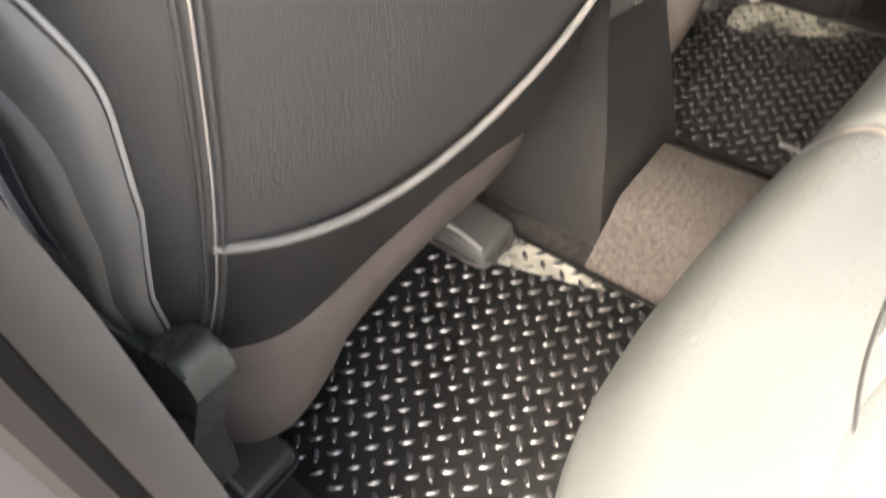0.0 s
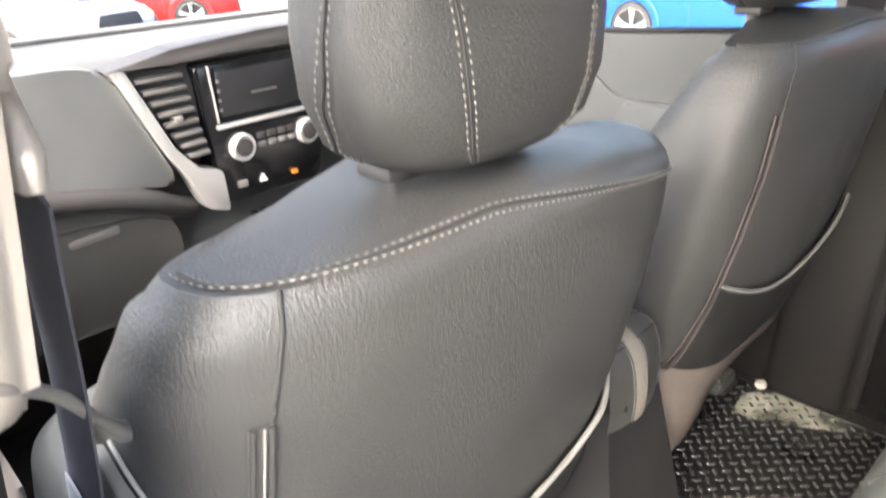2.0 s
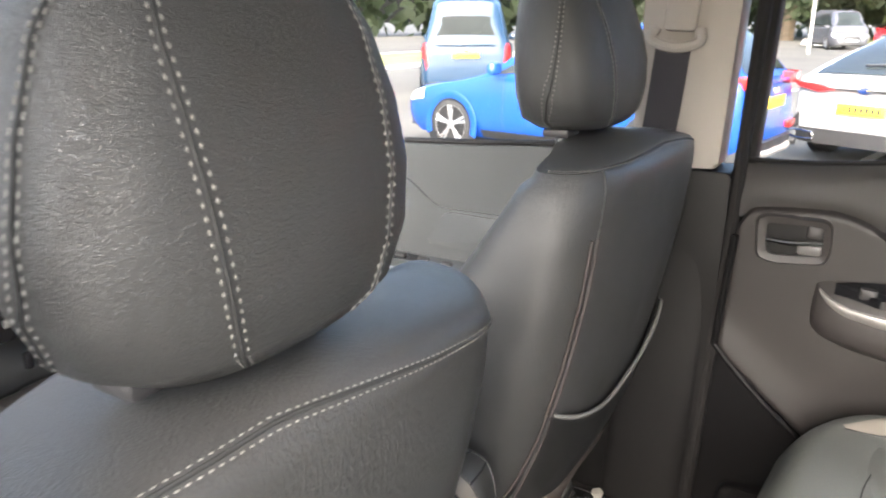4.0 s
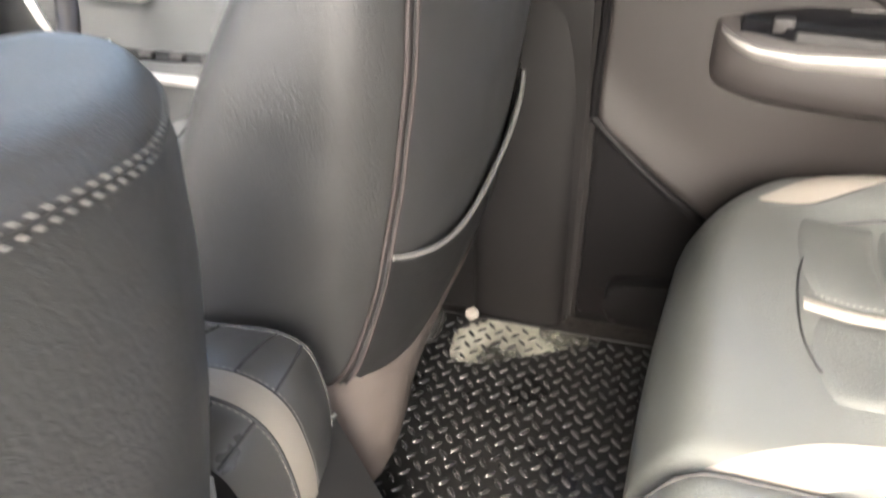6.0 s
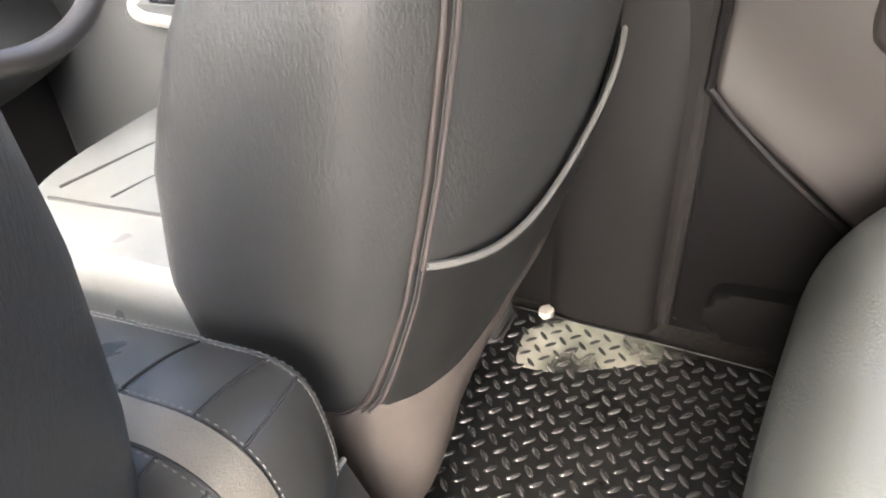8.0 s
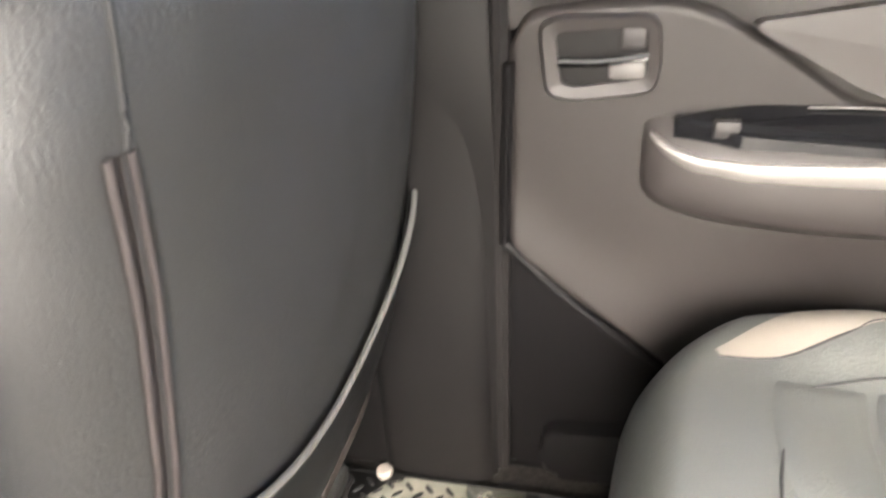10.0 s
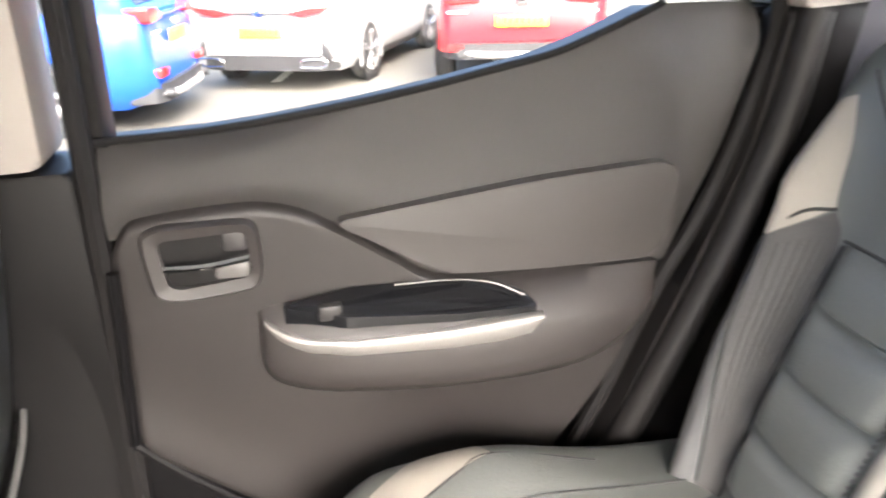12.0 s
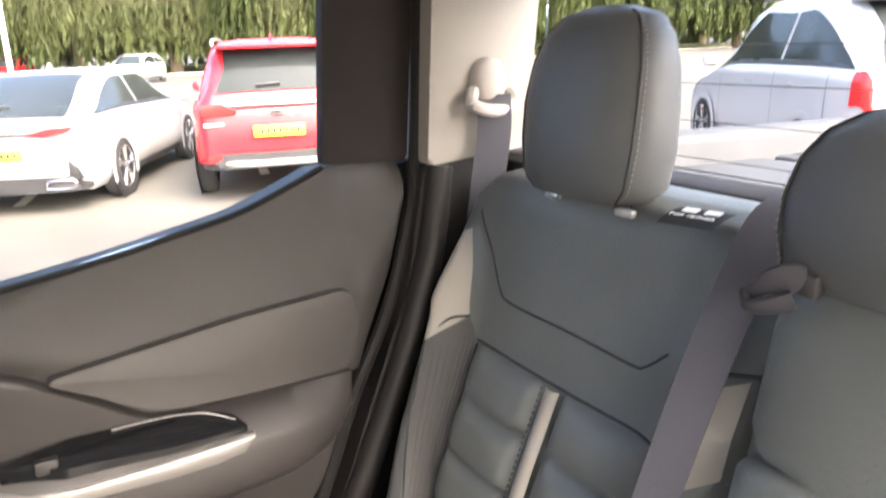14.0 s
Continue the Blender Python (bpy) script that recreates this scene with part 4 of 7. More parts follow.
for c, s in ((0.412, 1), (-0.37, -1)):
    def L(x):
        return c + s * x
    # upper yoke seam
    yoke = smooth_path([(L(0.19), 0.80, 0), (L(0.155), 0.76, 0), (L(0.118), 0.712, 0), (L(0.09), 0.70, 0), (L(-0.02), 0.70, 0), (L(-0.115), 0.696, 0), (L(-0.135), 0.70, 0), (L(-0.16), 0.722, 0)], 60)
    part("yoke_seam", tube([rb(p.x, p.y, 0.0) for p in yoke], 0.0016), SEAM, body)
    # quilted centre: cushions in two columns and five rows
    for a, b in ((L(0.139), L(-0.006)), (L(-0.040), L(-0.172))):
        z1 = 0.637
        for k in range(5):
            z0 = z1 - 0.065
            lo, hi = min(a, b), max(a, b)

            def bulge(u, v, z0=z0, z1=z1, lo=lo, hi=hi):
                x = lo + (hi - lo) * u
                z = z0 + (z1 - z0) * v - 0.004 * (1 - (2 * u - 1) ** 2) + 0.002
                e = (1 - (2 * u - 1) ** 6) * (1 - (2 * v - 1) ** 4)
                return rb(x, z, -0.002 + 0.0165 * max(0, e) ** 0.55)
            part("quilted_pad", sheet(bulge, span(0, 1, 14), span(0, 1, 8)), LEATHER_R, body)
            z1 = z0 - 0.002
    part("cream_strip", sheet(lambda u, v: rb(L(v), u, 0.006 + 0.004 * (1 - ((v + 0.026) / 0.011) ** 2)), span(0.636, 0.34, 40), span(-0.037, -0.015, 6)), CREAM, body, "cream leather strip")
    part("strip_stitching", stitches([rb(L(-0.0105), z, 0.0085) for z in span(0.636, 0.34, 40)], step=0.0075, length=0.0052, r=0.0014), SEAM, body, "thick dark lacing stitch")
    part("panel_seam", tube(smooth_path([rb(L(0.141), z, 0.001) for z in span(0.634, 0.34, 12)], 24), 0.0018), SEAM, body)
    part("panel_seam", tube(smooth_path([rb(L(x), 0.638, 0.001) for x in span(0.142, -0.175, 12)], 24), 0.0018), SEAM, body)
    # cream shoulder flash and dark bolster
    patch("cream_flash", ([(L(0.195), 0.775), (L(0.175), 0.725), (L(0.165), 0.665)], [(L(0.212), 0.768), (L(0.232), 0.71), (L(0.214), 0.622)]), rb, 0.0014, CREAM, body, "cream leather flash")
    patch("bolster_panel", ([(L(0.164), 0.662), (L(0.146), 0.63), (L(0.142), 0.55), (L(0.142), 0.34)], [(L(0.214), 0.622), (L(0.206), 0.58), (L(0.202), 0.52), (L(0.180), 0.34)]), rb, 0.0014, LEATHER_P, body, "dark leather bolster")
    # Black patch over the grey-green side: its shade put in as colour.
    patch("side_panel", ([(L(0.216), 0.618), (L(0.208), 0.58), (L(0.204), 0.52), (L(0.182), 0.34)], [(L(0.246), 0.60), (L(0.252), 0.56), (L(0.256), 0.5), (L(0.256), 0.34)]), rb, 0.0012, LEATHER, body, "leather side, darkened for shade")
    part("bolster_seam", tube(smooth_path([rb(L(0.212), 0.625, 0.001), rb(L(0.205), 0.56, 0.001), rb(L(0.200), 0.50, 0.001), rb(L(0.180), 0.36, 0.001)], 20), 0.0016), SEAM, body)
    bm = bmesh.new()
    for k in range(7):
        tube([rb(L(0.152 + 0.0075 * k - 0.02 * f * k / 7), 0.64 - 0.012 * k / 7 * 2 - 0.24 * f, 0.0016) for f in span(0, 1, 16)], 0.0008, 5, bm=bm)
    tagged(part("ribbing", bm, LEATHER_P, body), "fine ribs on the bolster", kind="stuff")
    part("bolster_seam", tube(smooth_path([rb(L(0.164), 0.664, 0.001), rb(L(0.19), 0.655, 0.001), rb(L(0.216), 0.622, 0.001)], 12), 0.002), SEAM, body)
    # inner flank: cream panel between the outer and the middle place
    patch("cream_panel", ([(L(-0.190), 0.70), (L(-0.196), 0.65), (L(-0.203), 0.612)], [(L(-0.262), 0.735), (L(-0.268), 0.69), (L(-0.262), 0.650)]), lambda x, z, off: rb(max(x, 0.159), z, off), 0.002, CREAM, body, "cream leather panel")
    part("flank_seam", tube(smooth_path([rb(L(-0.18), 0.705, 0.001), rb(L(-0.21), 0.725, 0.001), rb(L(-0.265), 0.738, 0.001)], 12), 0.0024), SEAM, body)
    part("flank_seam", tube(smooth_path([rb(L(-0.21), 0.788, 0.001), rb(L(-0.235), 0.797, 0.001), rb(L(-0.265), 0.80, 0.001)], 12), 0.0024), SEAM, body)
    part("flank_stitching", stitches(smooth_path([rb(L(-0.203), 0.605, 0.002), rb(L(-0.220), 0.625, 0.002), rb(L(-0.262), 0.644, 0.002)], 20)), THREAD, body)

HEADR = [(0.0, 0.05, 0.025, 0.03, 0.0), (0.004, 0.088, 0.032, 0.045, 0.0), (0.02, 0.108, 0.037, 0.052, 0.0), (0.06, 0.114, 0.038, 0.055, -0.002), (0.10, 0.113, 0.037, 0.055, -0.004),
         (0.14, 0.106, 0.035, 0.052, -0.008), (0.17, 0.092, 0.031, 0.046, -0.012), (0.19, 0.07, 0.026, 0.036, -0.016), (0.20, 0.03, 0.014, 0.018, -0.018)]


def rear_headrest(cx, cy, z0, label, wide=1.0, tall=1.0):
    prof = [(p[0] * tall, p[1] * wide, p[2], p[3], p[4]) for p in HEADR]
    top = 0.19 * tall
    t = thing("rear_headrest", label, "headrest", (cx, cy, z0), group="rear headrests")
    pad = part("pad", loft(bmesh.new(), headrest_rings(cx, z0, cy, prof)), LEATHER_H_LIT, t, "dark leather pad, paled for front light")
    for side in (-1, 1):
        part("seam", tube([head_at(cx, z0, cy, prof, 1.42 - 0.1 * f, 0.004 + top * f, side) for f in span(0, 1, 30)], 0.0015), SEAM, pad)
        part("stitching", stitches([head_at(cx, z0, cy, prof, 1.36 - 0.1 * f, 0.004 + top * f, side) for f in span(0, 1, 40)]), THREAD, pad)
    for x in (-0.058, 0.058):
        part("post", tube([(cx + x, cy, z0 - 0.05), (cx + x, cy, z0 + 0.01)], 0.006), CHROME, t)
        part("post_collar", box(cx + x - 0.013, cx + x + 0.013, cy - 0.012, cy + 0.014, z0 - 0.012, z0 - 0.004, 0.003), DASHSILVER, t, "silver post collar")
    return t


rear_headrest(0.400, -0.875, 0.850, "dark grey leather outer headrest with stitched sides on the backrest", 0.87)
rear_headrest(-0.36, -0.875, 0.850, "dark grey leather outer headrest with stitched sides on the backrest", 0.87)
rear_headrest(0.02, -0.835, 0.838, "dark grey leather middle headrest sitting low on the bench back", 1.04, 0.66)

# tether label, centre belt
tag = thing("tether_label", "black fabric label with white print on the backrest top", "label", (0.25, -0.87, 0.85))
TAG = pose(0.236, -0.848, 0.8595, -9, 0, 12)
bm = sheet(lambda u, v: TAG @ Vector((0.027 * u, 0.023 * v, 0.002 - 0.003 * v * v)), span(-1, 1, 6), span(-1, 1, 5), 0.001)
part("fabric", bm, SEAM, tag)


def letters(name, body_text, size, m, material, parent):
    cu = bpy.data.curves.new(name, "FONT")
    cu.body, cu.size, cu.extrude = body_text, size, 0.0003
    cu.materials.append(material)
    ob = new(name, cu)
    ob.matrix_world = m
    ob.parent = parent
    if parent is not None and parent.type == "EMPTY" and parent.parent is None:
        ob.matrix_parent_inverse = parent.matrix_basis.inverted()
    return ob


letters("print", "TOP TETHER", 0.0078, TAG @ pose(0.0245, 0.009, 0.0028, 0, 0, 180), WHITEPL, tag)
for x, w in ((-0.011, 0.014), (0.011, 0.014)):
    bm = box(x - w / 2, x + w / 2, -0.014, -0.004, 0.0018, 0.0030)
    bm.transform(TAG)
    part("symbol", bm, WHITEPL, tag)


def belt(name, label, pts, across, material=WEB, at=(0, 0, 0)):
    t = thing(name, label, "seat belt", at, group="seat belts")
    part("webbing", ribbon(smooth_path(pts, 40), across), material, t)
    return t


cb = belt("centre_belt", "purple-grey centre seat belt running over the backrest", [(0.150, -0.935, 0.862), (0.160, -0.900, 0.878), (0.170, -0.862, 0.866), (0.178, -0.832, 0.80), (0.184, -0.796, 0.71), (0.193, -0.757, 0.58), (0.200, -0.722, 0.46), (0.205, -0.692, 0.37)], lambda u: (0.0185, 0.0045, 0.006), at=(0.19, -0.8, 0.37))
part("belt_outlet", box(0.12, 0.20, -0.945, -0.895, 0.852, 0.874, 0.006), PLASTIC, cb, "dark plastic belt outlet")
bk = thing("belt_buckle", "webbing belt tongue, darkened for shade, hanging beside the middle headrest", "seat belt", (0.13, -0.79, 0.8), group="seat belts")
part("strap", ribbon(smooth_path([(0.088, -0.786, 0.852), (0.098, -0.779, 0.850), (0.112, -0.774, 0.843), (0.124, -0.776, 0.833), (0.130, -0.782, 0.824)], 20), lambda u: (0.002, 0.002 + 0.004 * math.sin(5 * u), 0.0075 + 0.003 * math.sin(7 * u)), 0.004), WEB_SHADED, bk, "crumpled webbing, darkened for shade")
part("fold", ribbon(smooth_path([(0.092, -0.780, 0.836), (0.104, -0.772, 0.830), (0.118, -0.770, 0.826), (0.127, -0.777, 0.832)], 16), lambda u: (0.002, 0.005, 0.006 - 0.002 * u), 0.004), WEB_SHADED, bk)
part("tongue", box(0.078, 0.094, -0.794, -0.782, 0.838, 0.856, 0.004), PLASTIC, bk)

# outer rear belt at the right rear pillar
rbelt = belt("outer_belt", "purple-grey seat belt hanging from its pillar loop", [(0.655, -0.915, 0.948), (0.648, -0.912, 0.90), (0.646, -0.900, 0.82), (0.644, -0.888, 0.72), (0.636, -0.885, 0.60)], lambda u: (0.013, 0.020, 0), at=(0.65, -0.91, 0.6))
part("anchor_loop", tube(smooth_path([(0.662, -0.885, 0.955), (0.652, -0.88, 0.935), (0.648, -0.915, 0.926), (0.65, -0.95, 0.935), (0.66, -0.945, 0.955)], 24), 0.009), LIGHTTRIM, rbelt, "pale plastic belt loop")
part("anchor_cap", loft(bmesh.new(), [[Vector((0.676 - d, -0.915 + r * math.cos(a), 0.966 + 1.2 * r * math.sin(a))) for a in [2 * math.pi * k / 20 for k in range(20)]] for d, r in ((0.0, 0.027), (0.014, 0.026), (0.023, 0.019), (0.028, 0.008))]), LIGHTTRIM, rbelt, "pale domed bolt cap")

# front passenger belt with its white label, and the rod at the seat's flank
fb = belt("front_belt", "purple-grey front seat belt with a long white label", [(-0.606, 0.020, 0.835), (-0.606, 0.030, 0.79), (-0.605, 0.048, 0.71), (-0.606, 0.075, 0.60), (-0.608, 0.105, 0.50), (-0.602, 0.122, 0.43), (-0.592, 0.14, 0.36), (-0.580, 0.17, 0.28), (-0.57, 0.20, 0.15)], lambda u: (0.001, 0.028, 0), at=(-0.57, 0.2, 0.15))
part("care_label", ribbon(smooth_path([(-0.6095, 0.073, 0.635), (-0.6105, 0.092, 0.56), (-0.6085, 0.114, 0.47)], 12), lambda u: (0.0005, 0.0125, 0), 0.0008), WHITEPL, fb, "white printed label")
rod = thing("belt_guide_rod", "grey curved plastic guide rod reaching to the seat flank", "guide rod", (-0.60, 0.03, 0.70))
part("rod", tube(smooth_path([(-0.668, 0.0, 0.775), (-0.645, -0.012, 0.766), (-0.622, 0.004, 0.742), (-0.600, 0.035, 0.700), (-0.585, 0.055, 0.672), (-0.578, 0.062, 0.662)], 30), 0.0038, 12, taper=lambda u: 0.9 + 0.9 * max(0, u - 0.6) / 0.4), GREYPL, rod)


# ---------- right rear door ----------
def door_right_rear():
    t = thing("door_rear_right", "taupe lined rear door with armrest, pull handle and window", "car door", (0.75, -0.4, 0.1), kind="structure")
    sillz = [(-0.098, 0.726), (-0.207, 0.734), (-0.316, 0.75), (-0.421, 0.77), (-0.50, 0.788), (-0.563, 0.803), (-0.62, 0.825), (-0.684, 0.854)]
    curve = [(-0.70, 0.563), (-0.55, 0.562), (-0.455, 0.562), (-0.42, 0.572), (-0.378, 0.60), (-0.322, 0.635), (-0.29, 0.652), (-0.25, 0.662), (-0.20, 0.661), (-0.147, 0.655), (-0.118, 0.648), (-0.106, 0.63)]
    sm = [(p.x, p.y) for p in smooth_path([(*p, 0) for p in curve], 50)]
    sl = [(p.x, p.y) for p in smooth_path([(*p, 0) for p in sillz], 30)]
    upper = sl + [(-0.80, 0.856), (-0.775, 0.70), (-0.735, 0.60), (-0.715, 0.555)] + sm + [(-0.096, 0.62)]
    low = sorted([(-p[0], p[1]) for p in sm + [(-0.72, 0.555), (-0.735, 0.60), (-0.775, 0.70), (-0.80, 0.80)]])
    high = sorted([(-p[0], p[1]) for p in sl + [(-0.80, 0.857)]])

    def roll(u, v):
        z0, z1 = lerp_table(low, -u)[0], lerp_table(high, -u)[0]
        z0 = min(z0, z1 - 0.004)
        return Vector((0.710 + 0.004 * (1 - v) ** 6 + 0.030 * max(0, (v - 0.15) / 0.85) ** 2.2, u, z0 + (z1 - z0) * v))
    bm = sheet(roll, [-0.097 - 0.703 * k / 90 for k in range(91)], span(0, 1, 14), 0.004)
    part("upper_panel", bm, TAUPE_D, t, "soft grey-taupe upper lining")
    shell = [(-0.082, -0.03)] + [(-0.082, 0.715)] + [(p[0], p[1] - 0.006) for p in sl] + [(-0.83, 0.85), (-0.80, 0.6), (-0.78, -0.03)]
    part("door_shell", slab(shell, "x", 0.744, 0.80), KICKB, t, "black inner door shell")
    foot = sorted([(-p[0], p[1]) for p in [(-0.705, 0.52), (-0.66, 0.40), (-0.615, 0.33), (-0.575, 0.27), (-0.55, 0.235), (-0.45, 0.18), (-0.36, 0.19), (-0.286, 0.236), (-0.19, 0.308), (-0.118, 0.365), (-0.103, 0.385), (-0.097, 0.415)]])
    crest = sorted([(-p[0], p[1]) for p in sm + [(-0.097, 0.61)]])

    def moulding(u, v):
        """The lower lining: a flared foot, and a hollow below the armrest."""
        z0, z1 = lerp_table(foot, -u)[0], lerp_table(crest, -u)[0]
        z = z0 + (z1 - z0) * v
        rim = min(1.0, (z - z0) / 0.014, (z1 - z) / 0.010, (u + 0.7055) / 0.012, (-0.0965 - u) / 0.010)
        x = 0.703 + 0.012 * (1 - max(0.0, rim)) ** 2
        x -= 0.010 * math.exp(-((z - z0) / 0.06) ** 2) * max(0.0, 1 - max(0.0, -u - 0.30) / 0.12)
        x += 0.016 * math.exp(-((u + 0.47) / 0.10) ** 2 - ((z - 0.34) / 0.075) ** 2)
        return Vector((x, u, z))
    us = [-0.097 - 0.608 * k / 110 for k in range(111)]
    bm = sheet(moulding, us, [0, 0.01, 0.02, 0.035, 0.05] + span(0.07, 0.95, 30) + [0.965, 0.98, 0.99, 1.0])
    ext = bmesh.ops.extrude_edge_only(bm, edges=[e for e in bm.edges if len(e.link_faces) == 1])
    for v in [g for g in ext["geom"] if isinstance(g, bmesh.types.BMVert)]:
        v.co.x = 0.742
    part("lower_panel", bm, SHADED_TAUPE, t, "taupe moulded lower lining, darkened for shade")
    part("lower_edge", tube(smooth_path([(0.700, -0.10, 0.60), (0.700, -0.095, 0.415), (0.70, -0.104, 0.382), (0.70, -0.19, 0.302), (0.70, -0.286, 0.23), (0.70, -0.36, 0.183)], 50), 0.006), KICKB, t, "black moulded edge")
    kick = part("kick_panel", slab(rounded([(-0.088, 0.02), (-0.088, 0.60), (-0.112, 0.60), (-0.112, 0.40), (-0.40, 0.20), (-0.66, 0.24), (-0.64, 0.02)], 0.02), "x", 0.718, 0.80, 0.008, 2), KICKB, t, "black lower door panel")
    part("map_pocket", slab(rounded([(-0.14, 0.03), (-0.14, 0.11), (-0.25, 0.12), (-0.60, 0.12), (-0.60, 0.03)], 0.03), "x", 0.69, 0.73, 0.012, 3), KICKB, kick)
    # padded insert
    ins = rounded([(-0.316, 0.640), (-0.36, 0.618), (-0.445, 0.570), (-0.56, 0.568), (-0.700, 0.571), (-0.714, 0.62), (-0.716, 0.690), (-0.55, 0.675)], 0.034, 8)
    part("insert_pad", slab(ins, "x", 0.6955, 0.75, 0.014, 6), INSERT, t, "padded vinyl insert")
    # armrest: sections along the door
    rings = []
    for y, d, zt, zb in ((-0.236, 0.004, 0.540, 0.475), (-0.245, 0.018, 0.546, 0.458), (-0.27, 0.030, 0.550, 0.445), (-0.33, 0.040, 0.553, 0.434), (-0.45, 0.046, 0.556, 0.428), (-0.56, 0.045, 0.560, 0.432), (-0.63, 0.038, 0.562, 0.445), (-0.68, 0.024, 0.563, 0.475), (-0.705, 0.006, 0.563, 0.52)):
        x = 0.706
        front = 0.517
        rings.append([Vector((x + 0.04, y, zb)), Vector((x, y, zb)), Vector((x - d * 0.55, y, zb + 0.006)), Vector((x - d * 0.9, y, zb + 0.022)), Vector((x - d, y, (zb + front) / 2)), Vector((x - d, y, front - 0.004)), Vector((x - d * 0.93, y, front + 0.003)), Vector((x - d * 0.6, y, (front + zt) / 2 + 0.004)), Vector((x - 0.004, y, zt)), Vector((x + 0.04, y, zt))])
    dense = []
    for k in range(len(rings[0])):
        dense.append(smooth_path([r[k] for r in rings], 48))
    arm = part("armrest", loft(bmesh.new(), [[d[i] for d in dense] for i in range(49)]), TAUPE, t, "taupe moulded armrest")

    def face(y):
        f = lerp_table([(0.236, 0.004), (0.245, 0.018), (0.27, 0.030), (0.33, 0.040), (0.45, 0.046), (0.56, 0.045)], -y)[0]
        return 0.706 - f
    ys = [-0.243 - 0.306 * (k / 44) for k in range(45)]
    rr = []
    top_z = [(0.243, 0.534), (0.262, 0.524), (0.29, 0.517), (0.34, 0.515), (0.426, 0.519), (0.549, 0.527)]
    tall = [(0.243, 0.003), (0.255, 0.010), (0.285, 0.016), (0.387, 0.021), (0.50, 0.025), (0.535, 0.021), (0.549, 0.004)]
    for k, y in enumerate(ys):
        zt, hh = lerp_table(top_z, -y)[0], lerp_table(tall, -y)[0]
        x = face(y) - 0.003
        rr.append([Vector((x + 0.016, y, zt - 0.001)), Vector((x + 0.010, y, zt + 0.002)), Vector((x + 0.002, y, zt + 0.0005)), Vector((x, y, zt - 0.002)), Vector((x - 0.0005, y, zt - 0.4 * hh)), Vector((x + 0.001, y, zt - 0.9 * hh)), Vector((x + 0.003, y, zt - hh)), Vector((x + 0.016, y, zt - hh))])
    part("armrest_trim", loft(bmesh.new(), rr), SILVER, arm, "satin silver armrest trim")
    sw = [(face(-0.262) + 0.007, -0.262), (face(-0.33) + 0.007, -0.33), (face(-0.45) + 0.007, -0.45), (face(-0.545) + 0.007, -0.545), (0.684, -0.53), (0.696, -0.495), (0.700, -0.42), (0.700, -0.34), (0.692, -0.285)]
    bm = slab(rounded(sw, 0.006), "z", 0.50, 0.530, 0.002)
    for v in bm.verts:
        v.co.z += 0.003 + 0.85 * (v.co.x - 0.665)
    plate = part("switch_plate", bm, GLOSSBLACK, arm, "gloss black switch plate")
    bm = box(0.676, 0.690, -0.325, -0.30, 0.535, 0.553, 0.003)
    part("window_switch", bm, PLASTIC, plate)
    part("pull_cup_edge", tube(smooth_path([(0.697, -0.385, 0.5625), (0.697, -0.45, 0.5625), (0.692, -0.495, 0.5575), (0.678, -0.53, 0.5455)], 24), 0.0009), SILVER, plate)
    # inner release handle
    bez = rounded([(-0.137, 0.568), (-0.128, 0.64), (-0.15, 0.648), (-0.243, 0.650), (-0.248, 0.60), (-0.243, 0.574), (-0.17, 0.564)], 0.018, 6)
    inner = rounded([(-0.152, 0.582), (-0.145, 0.632), (-0.232, 0.638), (-0.236, 0.588), (-0.165, 0.578)], 0.010, 5)
    bm = bmesh.new()
    n = len(bez)
    inn = [inner[int(i * len(inner) / n)] for i in range(n)]
    loft(bm, [[Vector((x, p[0], p[1])) for p in ps] for x, ps in ((0.705, bez), (0.694, bez), (0.690, [tuple(Vector(a) * 0.8 + Vector(b) * 0.2) for a, b in zip(bez, inn)]), (0.694, inn), (0.703, inn))], caps=False)
    hb = part("handle_bezel", bm, TAUPE, t, "taupe handle surround")
    part("handle_cup", slab(inner, "x", 0.7012, 0.71), KICK, hb, "dark recess")
    part("release_lever", tube(smooth_path([(0.694, -0.15, 0.603), (0.689, -0.19, 0.605), (0.690, -0.234, 0.611)], 16), 0.0045), CHROME, hb, "chrome release lever")
    part("lever_base", box(0.694, 0.704, -0.234, -0.198, 0.586, 0.604, 0.004), PLASTIC_G, hb)
    part("lock_tab", box(0.698, 0.714, -0.232, -0.208, 0.615, 0.636, 0.003), PLASTIC, hb, "grey lock tab")
    # frame, seals and glass
    part("rear_frame", slab(rounded([(-0.684, 0.858), (-0.812, 0.858), (-0.83, 1.2), (-0.70, 1.2)], 0.006), "x", 0.722, 0.744, 0.006, 3), FRAMEBROWN, t, "dark brown window frame")
    part("front_frame", slab([(-0.078, 0.72), (-0.108, 0.72), (-0.106, 1.2), (-0.08, 1.2)], "x", 0.728, 0.79, 0.006), SEAL, t)
    part("window_seal", tube([Vector((0.724, p[0], p[1] + 0.002)) for p in sl], 0.0042), SEAL, t, "black rubber window seal")
    part("rear_seal", tube(smooth_path([(0.715, -0.60, 0.24), (0.712, -0.66, 0.38), (0.71, -0.712, 0.52), (0.71, -0.76, 0.62), (0.712, -0.795, 0.72), (0.716, -0.822, 0.86), (0.72, -0.835, 1.2)], 40), 0.010), SEAL, t, "black rubber door seal")
    g = part("window_glass", slab([(-0.09, 0.70), (-0.70, 0.83), (-0.70, 1.22), (-0.09, 1.22)], "x", 0.745, 0.749), GLASS, t, "clear side window", smooth=False)
    g.visible_shadow = False
    return t


door_right_rear()


